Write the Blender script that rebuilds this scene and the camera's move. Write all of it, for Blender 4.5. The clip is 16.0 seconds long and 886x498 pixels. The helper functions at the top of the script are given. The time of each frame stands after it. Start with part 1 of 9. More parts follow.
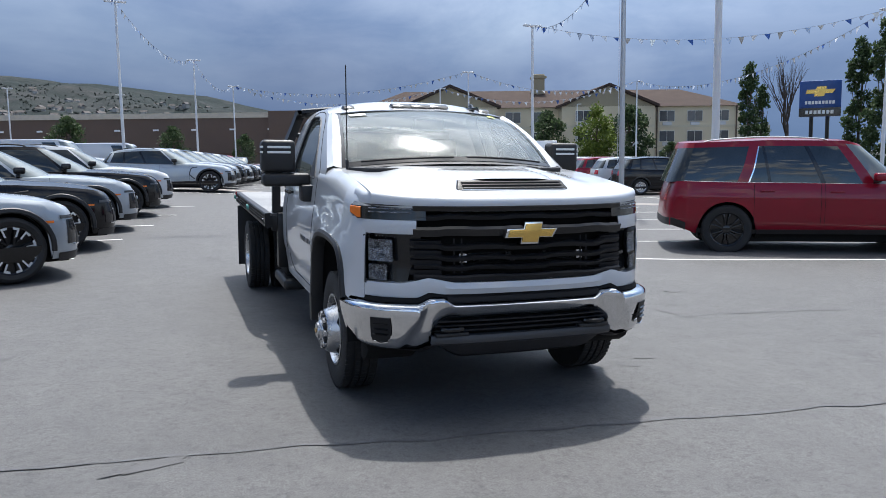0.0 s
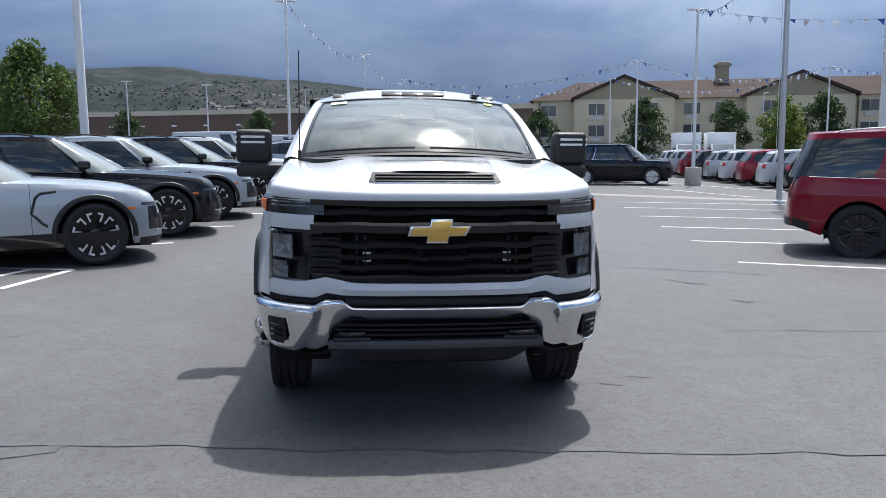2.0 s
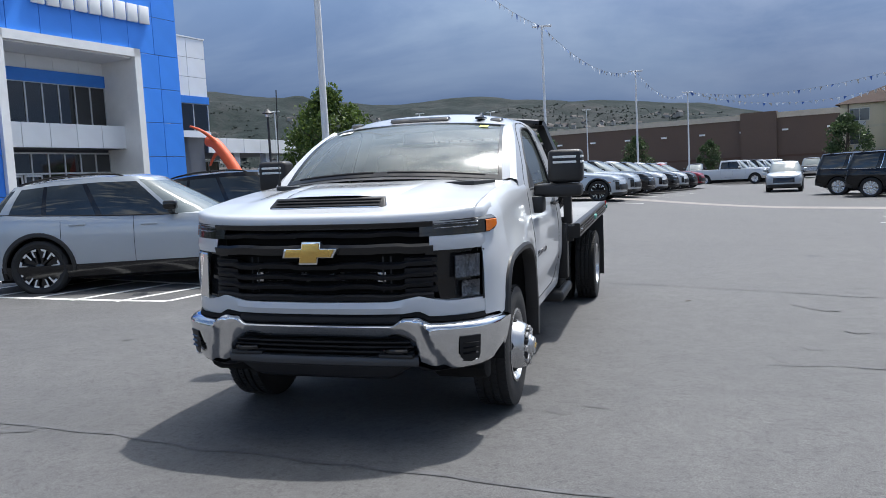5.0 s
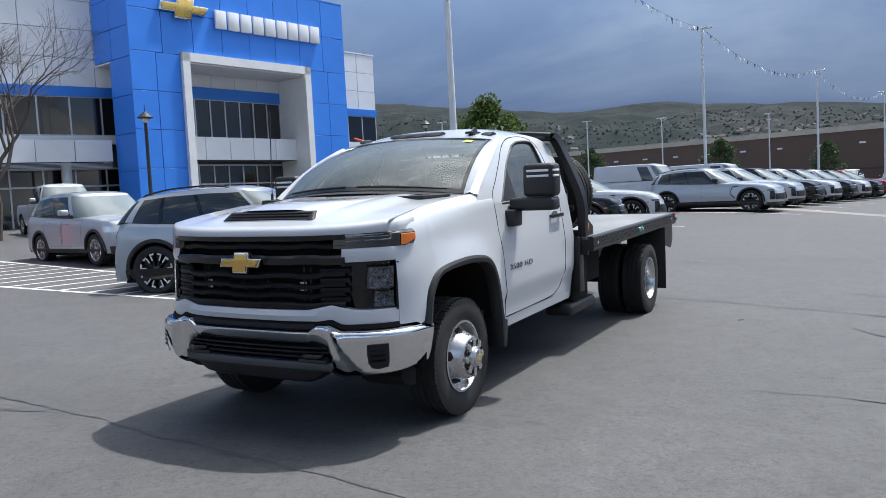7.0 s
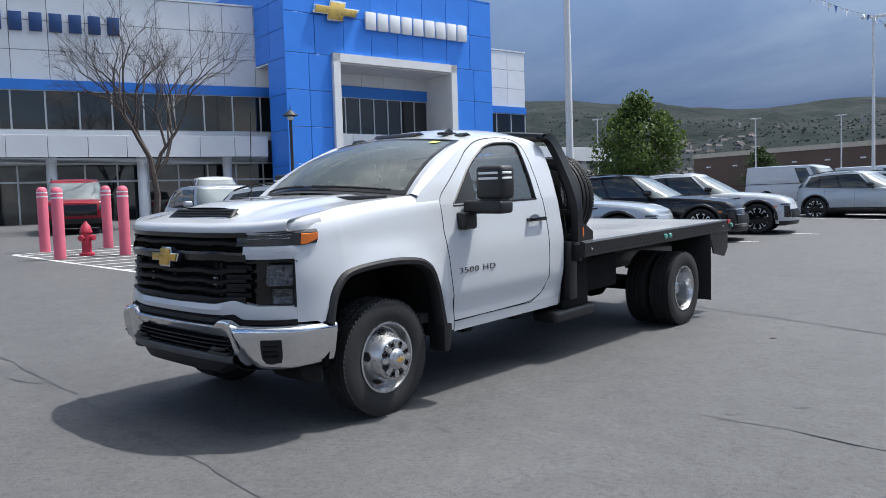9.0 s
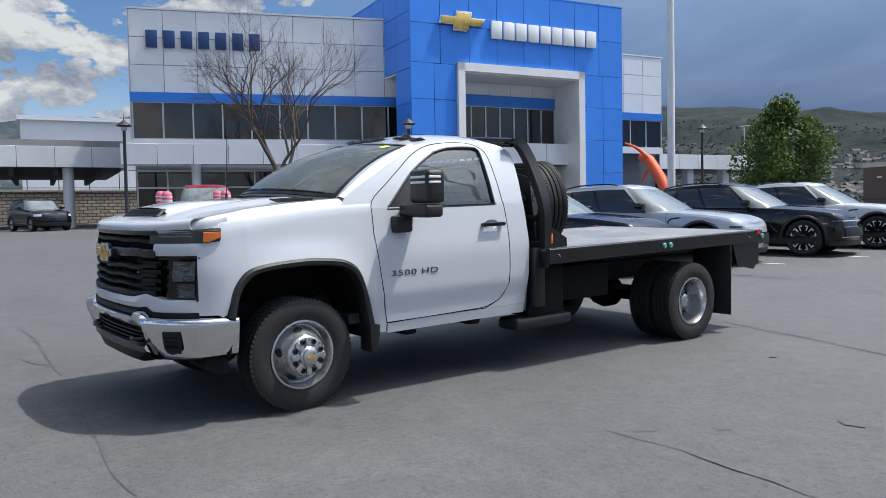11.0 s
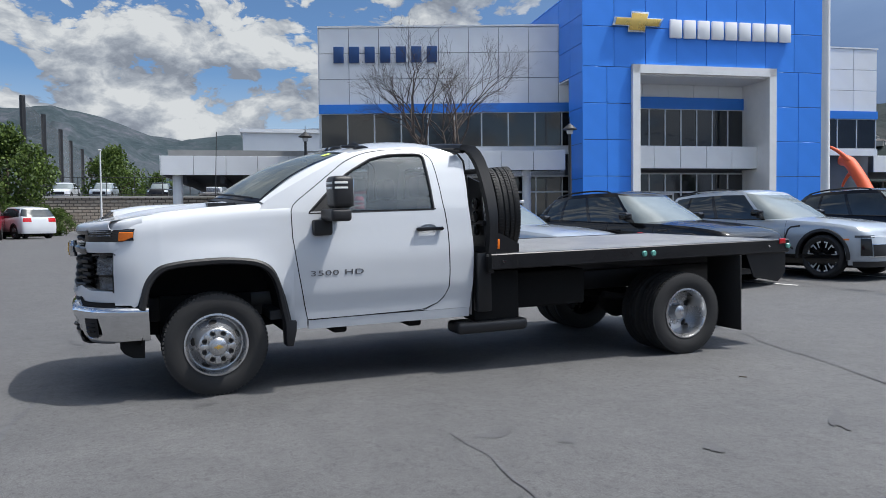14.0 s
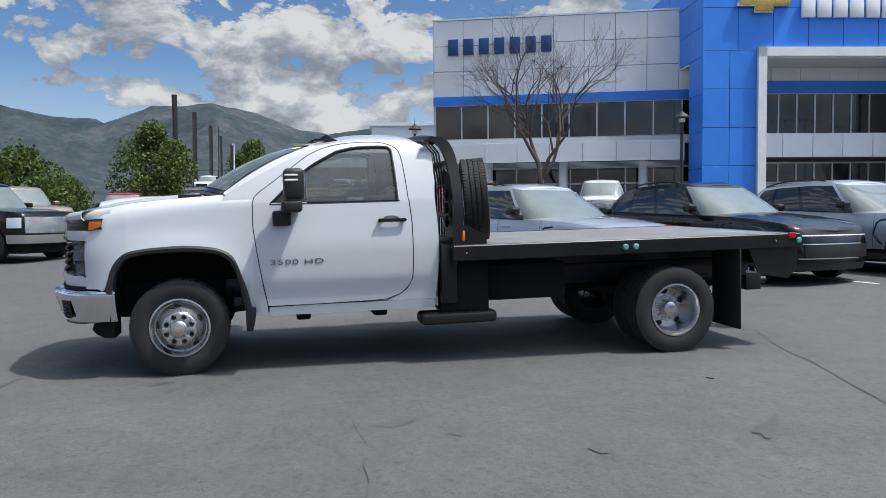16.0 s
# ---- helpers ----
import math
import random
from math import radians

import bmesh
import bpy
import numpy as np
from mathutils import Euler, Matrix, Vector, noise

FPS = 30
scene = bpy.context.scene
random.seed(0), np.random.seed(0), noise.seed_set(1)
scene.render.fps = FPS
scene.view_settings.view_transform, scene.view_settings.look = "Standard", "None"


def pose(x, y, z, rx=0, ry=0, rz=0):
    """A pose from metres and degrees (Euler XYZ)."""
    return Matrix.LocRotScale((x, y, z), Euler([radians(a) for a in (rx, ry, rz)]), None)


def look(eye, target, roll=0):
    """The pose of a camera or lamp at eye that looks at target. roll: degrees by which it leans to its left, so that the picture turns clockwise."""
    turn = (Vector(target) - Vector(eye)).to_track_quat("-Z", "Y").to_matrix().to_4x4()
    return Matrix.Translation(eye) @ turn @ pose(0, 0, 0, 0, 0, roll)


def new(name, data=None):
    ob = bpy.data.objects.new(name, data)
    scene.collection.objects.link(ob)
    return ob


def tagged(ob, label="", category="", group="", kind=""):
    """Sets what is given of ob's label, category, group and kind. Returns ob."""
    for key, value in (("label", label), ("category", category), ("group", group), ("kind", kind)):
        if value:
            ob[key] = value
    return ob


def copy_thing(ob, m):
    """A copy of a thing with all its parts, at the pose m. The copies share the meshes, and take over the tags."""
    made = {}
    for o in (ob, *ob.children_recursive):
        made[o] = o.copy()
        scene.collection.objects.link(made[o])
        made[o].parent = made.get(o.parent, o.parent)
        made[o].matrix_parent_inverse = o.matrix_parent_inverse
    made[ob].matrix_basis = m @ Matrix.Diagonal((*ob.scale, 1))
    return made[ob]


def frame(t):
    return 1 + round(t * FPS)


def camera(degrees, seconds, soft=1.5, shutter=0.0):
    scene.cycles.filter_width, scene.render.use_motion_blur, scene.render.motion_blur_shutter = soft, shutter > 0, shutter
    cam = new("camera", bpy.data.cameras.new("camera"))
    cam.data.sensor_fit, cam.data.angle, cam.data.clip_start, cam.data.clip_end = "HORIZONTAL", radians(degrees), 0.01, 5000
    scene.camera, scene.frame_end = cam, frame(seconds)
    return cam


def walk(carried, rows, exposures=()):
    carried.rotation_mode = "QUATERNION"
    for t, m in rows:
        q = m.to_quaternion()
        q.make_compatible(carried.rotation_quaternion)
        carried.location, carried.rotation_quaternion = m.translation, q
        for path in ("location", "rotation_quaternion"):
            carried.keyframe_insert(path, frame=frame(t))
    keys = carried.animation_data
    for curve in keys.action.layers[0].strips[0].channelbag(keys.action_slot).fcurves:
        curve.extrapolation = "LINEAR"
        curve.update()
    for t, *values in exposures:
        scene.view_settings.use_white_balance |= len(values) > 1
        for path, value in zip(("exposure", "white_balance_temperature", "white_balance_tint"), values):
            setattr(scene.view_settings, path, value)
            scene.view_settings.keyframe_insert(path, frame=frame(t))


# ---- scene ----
cam = camera(58.9, 16.0, soft=0.75)
PATH = [
    (0, (-1.733, -5.114, 1.577), (-1.138, -3.219, 1.341), -0.8),
    (0.5, (-1.362, -5.108, 1.563), (-0.866, -3.186, 1.32), -0.7),
    (1, (-0.972, -5.142, 1.54), (-0.577, -3.197, 1.29), -0.6),
    (1.5, (-0.593, -5.139, 1.538), (-0.312, -3.175, 1.285), -0.6),
    (2, (-0.192, -5.014, 1.547), (-0.044, -3.035, 1.297), -0.6),
    (2.5, (0.214, -5.009, 1.532), (0.215, -3.024, 1.288), -1.1),
    (3, (0.575, -4.984, 1.525), (0.432, -3.002, 1.293), -1.6),
    (3.5, (0.955, -4.918, 1.524), (0.679, -2.949, 1.308), -2.1),
    (4, (1.368, -4.971, 1.516), (0.979, -3.02, 1.314), -2.4),
    (6.5, (3.128, -4.541, 1.475), (2.217, -2.766, 1.333), -3.3),
    (7, (3.521, -4.42, 1.464), (2.508, -2.701, 1.331), -3.0),
    (7.5, (3.836, -4.215, 1.453), (2.728, -2.555, 1.322), -2.4),
    (8, (4.197, -4.025, 1.433), (3.0, -2.427, 1.303), -2.1),
    (8.5, (4.509, -3.774, 1.426), (3.231, -2.241, 1.298), -1.9),
    (9, (4.767, -3.471, 1.431), (3.416, -2.001, 1.308), -1.8),
    (11.5, (6.097, -2.06, 1.339), (4.437, -0.948, 1.251), -0.9),
    (12, (6.316, -1.768, 1.33), (4.605, -0.735, 1.245), -0.8),
    (12.5, (6.537, -1.467, 1.338), (4.783, -0.51, 1.259), -0.7),
    (13, (6.686, -1.134, 1.334), (4.893, -0.252, 1.261), -0.6),
    (13.5, (6.901, -0.801, 1.315), (5.071, 0.004, 1.246), -0.6),
    (14, (7.096, -0.489, 1.317), (5.234, 0.236, 1.247), -0.6),
    (14.5, (7.216, -0.142, 1.319), (5.324, 0.502, 1.243), -0.7),
    (15, (7.374, 0.211, 1.296), (5.457, 0.775, 1.214), -0.7),
    (15.5, (7.481, 0.554, 1.284), (5.541, 1.031, 1.2), -0.6),
    (16, (7.545, 0.906, 1.305), (5.585, 1.294, 1.216), -0.4),
]
walk(cam, [(t, look(eye, target, roll)) for t, eye, target, roll in PATH],
     exposures=[(0.0, 0.70), (4.0, 0.63), (6.5, 0.54), (9.0, 0.53), (12.5, 0.46), (16.0, 0.42)])

# ---- sky and sun ----
SUN_TO = Vector((0.205, 0.42, 1.0)).normalized()
SUN_EL = math.asin(SUN_TO.z)
SUN_AZ = math.atan2(SUN_TO.x, SUN_TO.y)

sun_data = bpy.data.lights.new("sun", "SUN")
sun_data.energy, sun_data.angle, sun_data.color = 3.15, radians(0.9), (1.0, 0.97, 0.93)
sun = new("sun", sun_data)
sun.matrix_world = look(SUN_TO * 50, (0, 0, 0))


class Nodes:
    """A short way to write node trees."""

    def __init__(self, tree):
        self.tree = tree
        tree.nodes.clear()

    def add(self, kind, props=None, **inputs):
        n = self.tree.nodes.new(kind)
        p = props or {}
        if "operation" in p:
            n.operation = p["operation"]
        if "data_type" in p:
            n.data_type, n.blend_type = p["data_type"], p["blend_type"]
        for key, value in inputs.items():
            self.put(n, key, value)
        return n

    def put(self, n, key, value):
        sock = n.inputs[int(key[1:])] if key[0] == "i" and key[1:].isdigit() else n.inputs[key.replace("_", " ")]
        if isinstance(value, bpy.types.NodeSocket):
            self.tree.links.new(value, sock)
        elif isinstance(value, bpy.types.Node):
            self.tree.links.new(value.outputs[0], sock)
        else:
            sock.default_value = value

    def math(self, op, a, b=0.0, c=0.0):
        return self.add("ShaderNodeMath", {"operation": op}, i0=a, i1=b, i2=c).outputs[0]

    def mix(self, fac, a, b, blend="MIX"):
        n = self.add("ShaderNodeMix", {"data_type": "RGBA", "blend_type": blend})
        self.put(n, "i0", fac), self.put(n, "i6", a), self.put(n, "i7", b)
        return n.outputs[2]

    def ramp(self, fac, stops):
        n = self.add("ShaderNodeValToRGB", i0=fac)
        e = n.color_ramp.elements
        while len(e) < len(stops):
            e.new(0.5)
        for k, (p, c) in enumerate(stops):
            e[k].position, e[k].color = p, (*c, 1) if len(c) == 3 else c
        return n.outputs[0]

    def noise(self, vec, scale, detail=4.0, rough=0.55, dist=0.0):
        return self.add("ShaderNodeTexNoise", None, Vector=vec, Scale=scale, Detail=detail, Roughness=rough, Distortion=dist).outputs[0]


world = bpy.data.worlds.new("world")
scene.world = world
world.use_nodes = True
w = Nodes(world.node_tree)
sky = w.add("ShaderNodeTexSky")
sky.sky_type, sky.sun_disc, sky.sun_elevation, sky.sun_rotation, sky.altitude, sky.dust_density = "NISHITA", False, SUN_EL, SUN_AZ, 1400.0, 0.6
way = w.add("ShaderNodeTexCoord").outputs["Generated"]
sep = w.add("ShaderNodeSeparateXYZ", None, Vector=way)
up = w.math("MAXIMUM", sep.outputs[2], 0.0)
# broken cumulus: lumps, lit from above where the cloud thins upwards
lumps = w.add("ShaderNodeVectorMath", {"operation": "MULTIPLY"}, i0=way, i1=(3.1, 3.1, 5.6)).outputs[0]
above = w.add("ShaderNodeVectorMath", {"operation": "ADD"}, i0=lumps, i1=(0.04, 0.08, 0.18)).outputs[0]


def billow(at):
    """Cauliflower lumps: round cells at several sizes on a broad noise."""
    wob = w.add("ShaderNodeTexNoise", None, Vector=at, Scale=2.2, Detail=4.0).outputs["Color"]
    bent = w.add("ShaderNodeVectorMath", {"operation": "ADD"}, i0=at, i1=w.mix(1.0, wob, (0.34, 0.34, 0.34, 1), "MULTIPLY")).outputs[0]
    cells = w.add("ShaderNodeTexVoronoi", None, Vector=bent, Scale=3.6, Detail=5.0, Roughness=0.6).outputs["Distance"]
    return w.math("ADD", w.math("MULTIPLY", w.noise(at, 0.9, 8.0, 0.56, 0.2), 0.72), w.math("MULTIPLY", w.math("SUBTRACT", 1.0, cells), 0.27))


big, high = billow(lumps), billow(above)
cover = w.ramp(w.math("ADD", big, w.ramp(up, [(0.06, (0.070, 0.070, 0.070)), (0.24, (0.042, 0.042, 0.042)), (0.5, (0.005, 0.005, 0.005))])), [(0.338, (0, 0, 0)), (0.374, (1, 1, 1))])
lit = w.math("MULTIPLY_ADD", w.math("SUBTRACT", big, high), 2.9, 0.50)
shade = w.ramp(lit, [(0.16, (0.165, 0.19, 0.24)), (0.42, (0.235, 0.265, 0.32)), (0.64, (0.32, 0.35, 0.40)), (0.92, (0.46, 0.485, 0.52))])
blue = w.mix(1.0, sky.outputs[0], (0.050, 0.064, 0.080, 1), "MULTIPLY")
blue = w.mix(w.ramp(up, [(0.02, (0.75, 0.75, 0.75)), (0.18, (0.0, 0.0, 0.0))]), blue, (0.42, 0.47, 0.54, 1))
cumulus = w.mix(cover, blue, shade)
# a storm front stands over the hills to the north
front = w.add("ShaderNodeVectorMath", {"operation": "DOT_PRODUCT"}, i0=way, i1=(0.12, 0.99, 0.0)).outputs["Value"]
storm = w.ramp(w.math("MULTIPLY_ADD", front, 0.5, 0.5), [(0.62, (0, 0, 0)), (0.80, (1, 1, 1))])
streaks = w.add("ShaderNodeVectorMath", {"operation": "MULTIPLY"}, i0=way, i1=(1.6, 1.6, 6.0)).outputs[0]
veil = w.ramp(w.noise(streaks, 1.1, 6.0, 0.55, 0.5), [(0.34, (0.096, 0.162, 0.305)), (0.52, (0.128, 0.198, 0.352)), (0.70, (0.20, 0.280, 0.43))])
low = w.ramp(up, [(0.0, (0.50, 0.52, 0.56)), (0.10, (0.54, 0.56, 0.61)), (0.30, (1.30, 1.29, 1.26)), (0.6, (2.6, 2.45, 2.3)), (1.0, (3.4, 3.2, 2.9))])
stormy = w.mix(1.0, veil, low, "MULTIPLY")
pale_east = w.ramp(w.math("MULTIPLY_ADD", sep.outputs[0], 0.5, 0.5), [(0.56, (1, 1, 1)), (0.74, (1.45, 1.40, 1.32))])
stormy = w.mix(1.0, stormy, pale_east, "MULTIPLY")
# unseen southern clouds made brighter, added as fill for the truck's front
south_fill = w.ramp(w.math("MULTIPLY_ADD", front, 0.5, 0.5), [(0.06, (2.1, 2.1, 2.1)), (0.22, (1, 1, 1))])
both = w.mix(storm, w.mix(1.0, cumulus, south_fill, "MULTIPLY"), stormy)
# bright haze in the clouds round the sun
near = w.math("MAXIMUM", w.add("ShaderNodeVectorMath", {"operation": "DOT_PRODUCT"}, i0=way, i1=tuple(SUN_TO)).outputs["Value"], 0.0)
puff = w.ramp(w.noise(lumps, 1.7, 6.0, 0.6, 0.4), [(0.36, (0.25, 0.25, 0.25)), (0.62, (1, 1, 1))])
halo = w.math("ADD", w.math("MULTIPLY", w.math("POWER", near, 300.0), 34.0), w.math("MULTIPLY", w.math("POWER", near, 6.0), 2.8))
both = w.mix(1.0, both, w.mix(1.0, puff, w.add("ShaderNodeCombineXYZ", None, X=halo, Y=halo, Z=halo).outputs[0], "MULTIPLY"), "ADD")
both = w.mix(1.0, both, (1.0, 0.99, 0.95, 1), "MULTIPLY")
back = w.add("ShaderNodeBackground", None, Color=both, Strength=1.08)
w.add("ShaderNodeOutputWorld", None, Surface=back.outputs[0])


# ---- materials ----
def stuff(name, color, rough=0.5, metal=0.0, var=0.12, scale=2.0, fine_scale=60.0, bump=0.0, coat=0.0, rough_var=0.1, spec=0.5, spread=0.0, dirt=None, dirt_at=0.62):
    """A plain surface with stains at two scales, grain and fine relief; spread: how far alike pieces differ."""
    m = bpy.data.materials.new(name)
    m.use_nodes = True
    n = Nodes(m.node_tree)
    at = n.add("ShaderNodeTexCoord").outputs["Object"]
    a, b = n.noise(at, scale, 5.0), n.noise(at, fine_scale, 3.0)
    dark, light = [tuple(min(1.0, c * k) for c in color) + (1,) for k in (1 - var, 1 + var)]
    base = n.mix(n.ramp(n.math("ADD", n.math("MULTIPLY", a, 0.65), n.math("MULTIPLY", b, 0.35)), [(0.32, (0, 0, 0)), (0.68, (1, 1, 1))]), dark, light)
    if dirt:
        base = n.mix(n.ramp(n.noise(at, scale * 0.45, 7.0, 0.65), [(dirt_at, (0, 0, 0)), (dirt_at + 0.12, (1, 1, 1))]), base, (*dirt, 1))
    if spread:
        own = n.add("ShaderNodeObjectInfo").outputs["Random"]
        base = n.mix(1.0, base, n.ramp(own, [(0.0, (1 - spread,) * 3), (1.0, (1.0,) * 3)]), "MULTIPLY")
    p = n.add("ShaderNodeBsdfPrincipled", None, Base_Color=base, Metallic=metal, Coat_Weight=coat, Coat_Roughness=0.04, Specular_IOR_Level=spec)
    n.put(p, "Roughness", n.math("MULTIPLY_ADD", a, rough_var * 2, max(0.02, rough - rough_var)))
    if bump:
        n.put(p, "Normal", n.add("ShaderNodeBump", None, Strength=bump, Distance=0.01, Height=n.math("ADD", b, a)).outputs[0])
    n.add("ShaderNodeOutputMaterial", None, Surface=p.outputs[0])
    return m


def paint(name, color, metal=0.0, rough=0.35):
    return stuff(name, color, rough, metal, 0.03, 1.3, 300.0, 0.0, 1.0, 0.05, 0.25)


def clear_glass(name, tint, gloss_rough=0.0, ior=1.5, pale_film=0.0):
    m = bpy.data.materials.new(name)
    m.use_nodes = True
    n = Nodes(m.node_tree)
    fres = n.add("ShaderNodeFresnel", None, IOR=ior)
    t = n.add("ShaderNodeBsdfTransparent", None, Color=(*tint, 1))
    g = n.add("ShaderNodeBsdfGlossy", None, Roughness=gloss_rough)
    mixed = n.add("ShaderNodeMixShader", None, i0=fres.outputs[0], i1=t.outputs[0], i2=g.outputs[0])
    # a pale green diffuse film stands in for sky reflected in the glass
    if pale_film:
        at = n.add("ShaderNodeTexCoord").outputs["Object"]
        film = n.math("MULTIPLY", n.ramp(n.noise(at, 2.0, 6.0, 0.6), [(0.25, (0.5, 0.5, 0.5)), (0.75, (1, 1, 1))]), pale_film)
        d = n.add("ShaderNodeBsdfDiffuse", None, Color=(0.46, 0.53, 0.51, 1))
        mixed = n.add("ShaderNodeMixShader", None, i0=film, i1=mixed.outputs[0], i2=d.outputs[0])
    n.add("ShaderNodeOutputMaterial", None, Surface=mixed.outputs[0])
    return m


def glow(name, color, strength):
    m = bpy.data.materials.new(name)
    m.use_nodes = True
    n = Nodes(m.node_tree)
    e = n.add("ShaderNodeEmission", None, Color=(*color, 1), Strength=strength)
    n.add("ShaderNodeOutputMaterial", None, Surface=e.outputs[0])
    return m


M_WHITE = paint("white_paint", (0.515, 0.535, 0.56))
M_SILVER = paint("silver_paint", (0.36, 0.395, 0.43), 0.35, 0.36)
M_GREY = paint("grey_paint", (0.23, 0.25, 0.28), 0.6, 0.32)
M_BLACKP = stuff("black_paint", (0.005, 0.005, 0.006), 0.16, 0.0, 0.03, 1.3, 300.0, 0.0, 0.45, 0.04, 0.2)
M_RED = stuff("red_paint", (0.205, 0.004, 0.016), 0.3, 0.0, 0.03, 1.3, 300.0, 0.0, 0.6, 0.05, 0.15)
M_BLUEP = paint("blue_paint", (0.05, 0.12, 0.25), 0.4, 0.3)
M_TAN = paint("tan_paint", (0.22, 0.17, 0.12), 0.4, 0.35)
M_PLASTIC = stuff("black_plastic", (0.011, 0.011, 0.012), 0.5, var=0.2, scale=6, fine_scale=200, bump=0.15)
M_DARKPL = stuff("dark_plastic", (0.014, 0.014, 0.0155), 0.5, var=0.2, scale=6, fine_scale=200, bump=0.1, spec=0.25)
M_LAMPCUP = stuff("lamp_reflector", (0.30, 0.30, 0.305), 0.18, 0.9, 0.75, 45, 90, 0.9)
M_GLOSSBLK = stuff("gloss_black", (0.008, 0.008, 0.009), 0.12, var=0.1, rough_var=0.05)
M_STEELBLK = stuff("black_steel", (0.008, 0.008, 0.009), 0.42, var=0.25, scale=3, fine_scale=90, bump=0.08, coat=0.12, spec=0.35)
M_UNDER = stuff("underbody", (0.009, 0.009, 0.009), 0.85, var=0.3, spec=0.2)
M_RUBBER = stuff("tyre_rubber", (0.014, 0.014, 0.0145), 0.75, var=0.25, scale=8, fine_scale=120, bump=0.25, rough_var=0.12)
M_CHROME = stuff("chrome", (0.66, 0.67, 0.685), 0.07, 1.0, 0.03, rough_var=0.04)
M_ALU = stuff("silver_wheel", (0.52, 0.525, 0.535), 0.27, 0.9, 0.10, 5, 150, 0.03)
M_WINDSCREEN = clear_glass("windscreen", (0.74, 0.80, 0.77), 0.02, 1.85, 0.19)
M_SIDEGLASS = clear_glass("side_glass", (0.46, 0.52, 0.52), 0.0, 2.0, 0.10)
M_CARGLASS = stuff("dark_glass", (0.024, 0.030, 0.033), 0.04, var=0.5, scale=1.1, rough_var=0.02, spec=0.6)
# base colour lightened to hold the sky mirrored in the cars' windscreens
M_SKYSCREEN = stuff("screen_glass", (0.145, 0.172, 0.176), 0.05, var=0.25, scale=1.2, rough_var=0.02, spec=0.8)
M_LENS = clear_glass("lamp_lens", (0.86, 0.88, 0.9), 0.0, 1.15)
M_AMBER = stuff("amber_lens", (0.70, 0.16, 0.015), 0.2, var=0.15)
M_REDLENS = stuff("red_lens", (0.42, 0.012, 0.015), 0.2, var=0.15)
M_GOLD = stuff("gold_emblem", (0.72, 0.47, 0.13), 0.28, 0.75, 0.1)
M_CABIN = stuff("cabin_trim", (0.035, 0.036, 0.038), 0.7, var=0.2)
M_SEAT = stuff("seat_cloth", (0.05, 0.05, 0.052), 0.85, var=0.2, bump=0.2)
M_PAPER = stuff("paper", (0.75, 0.76, 0.74), 0.8, var=0.05)
M_YELLOWTAG = stuff("yellow_tag", (0.62, 0.75, 0.12), 0.7, var=0.08)
M_HEADLINER = stuff("headliner", (0.30, 0.30, 0.30), 0.9)


# ---- mesh helpers ----
def put_mesh(name, bm, material, smooth_angle=38.0):
    bmesh.ops.remove_doubles(bm, verts=bm.verts, dist=1e-5)
    bm.normal_update()
    lim = radians(smooth_angle)
    for f in bm.faces:
        f.smooth = True
    for e in bm.edges:
        if len(e.link_faces) == 2 and e.calc_face_angle(0.0) > lim:
            e.smooth = False
    me = bpy.data.meshes.new(name)
    bm.to_mesh(me)
    bm.free()
    me.materials.append(material)
    return me


def part(name, bm, material, parent, label="", place=None, smooth_angle=38.0):
    """One mesh object under a thing or a part."""
    me = bm if isinstance(bm, bpy.types.Mesh) else put_mesh(name, bm, material, smooth_angle)
    ob = new(name, me)
    ob.parent = parent
    if place is not None:
        ob.matrix_basis = place
    if label:
        ob["label"] = label
    return ob


def thing(name, label, category, m=None, group="", kind=""):
    """The Empty at the base of a thing."""
    ob = tagged(new(name), label, category, group, kind)
    ob.empty_display_size = 0.2
    if m is not None:
        ob.matrix_basis = m
    return ob


def solo(name, bm, material, label, category="", m=None, group="", kind="", smooth_angle=38.0):
    """A thing that is one mesh."""
    ob = tagged(new(name, put_mesh(name, bm, material, smooth_angle)), label, category, group, kind)
    if m is not None:
        ob.matrix_basis = m
    return ob


def B():
    return bmesh.new()


def box(bm, x0, x1, y0, y1, z0, z1, bevel=0.0, m=None, seg=2):
    vs = [bm.verts.new((x, y, z)) for x in (x0, x1) for y in (y0, y1) for z in (z0, z1)]
    fs = [bm.faces.new([vs[i] for i in q]) for q in ((0, 1, 3, 2), (4, 6, 7, 5), (0, 4, 5, 1), (2, 3, 7, 6), (0, 2, 6, 4), (1, 5, 7, 3))]
    if m is not None:
        bmesh.ops.transform(bm, matrix=m, verts=vs)
    if bevel:
        es = list({e for f in fs for e in f.edges})
        bmesh.ops.bevel(bm, geom=es, offset=bevel, segments=seg, affect="EDGES", profile=0.5)
    return bm


def loft(bm, rows, closed=False, m=None):
    grid = [[bm.verts.new(m @ Vector(p) if m is not None else p) for p in row] for row in rows]
    made = []
    for a, b in zip(grid, grid[1:]):
        n = len(a)
        for i in range(n if closed else n - 1):
            j = (i + 1) % n
            q = []
            for v in (a[i], a[j], b[j], b[i]):
                if all((v.co - o.co).length > 1e-7 for o in q):
                    q.append(v)
            if len(q) >= 3:
                made.append(bm.faces.new(q))
    return grid, made


def thick(bm, faces, depth):
    """Give a sheet a thickness."""
    bmesh.ops.recalc_face_normals(bm, faces=bm.faces)
    bmesh.ops.solidify(bm, geom=list(bm.faces), thickness=depth)
    return bm


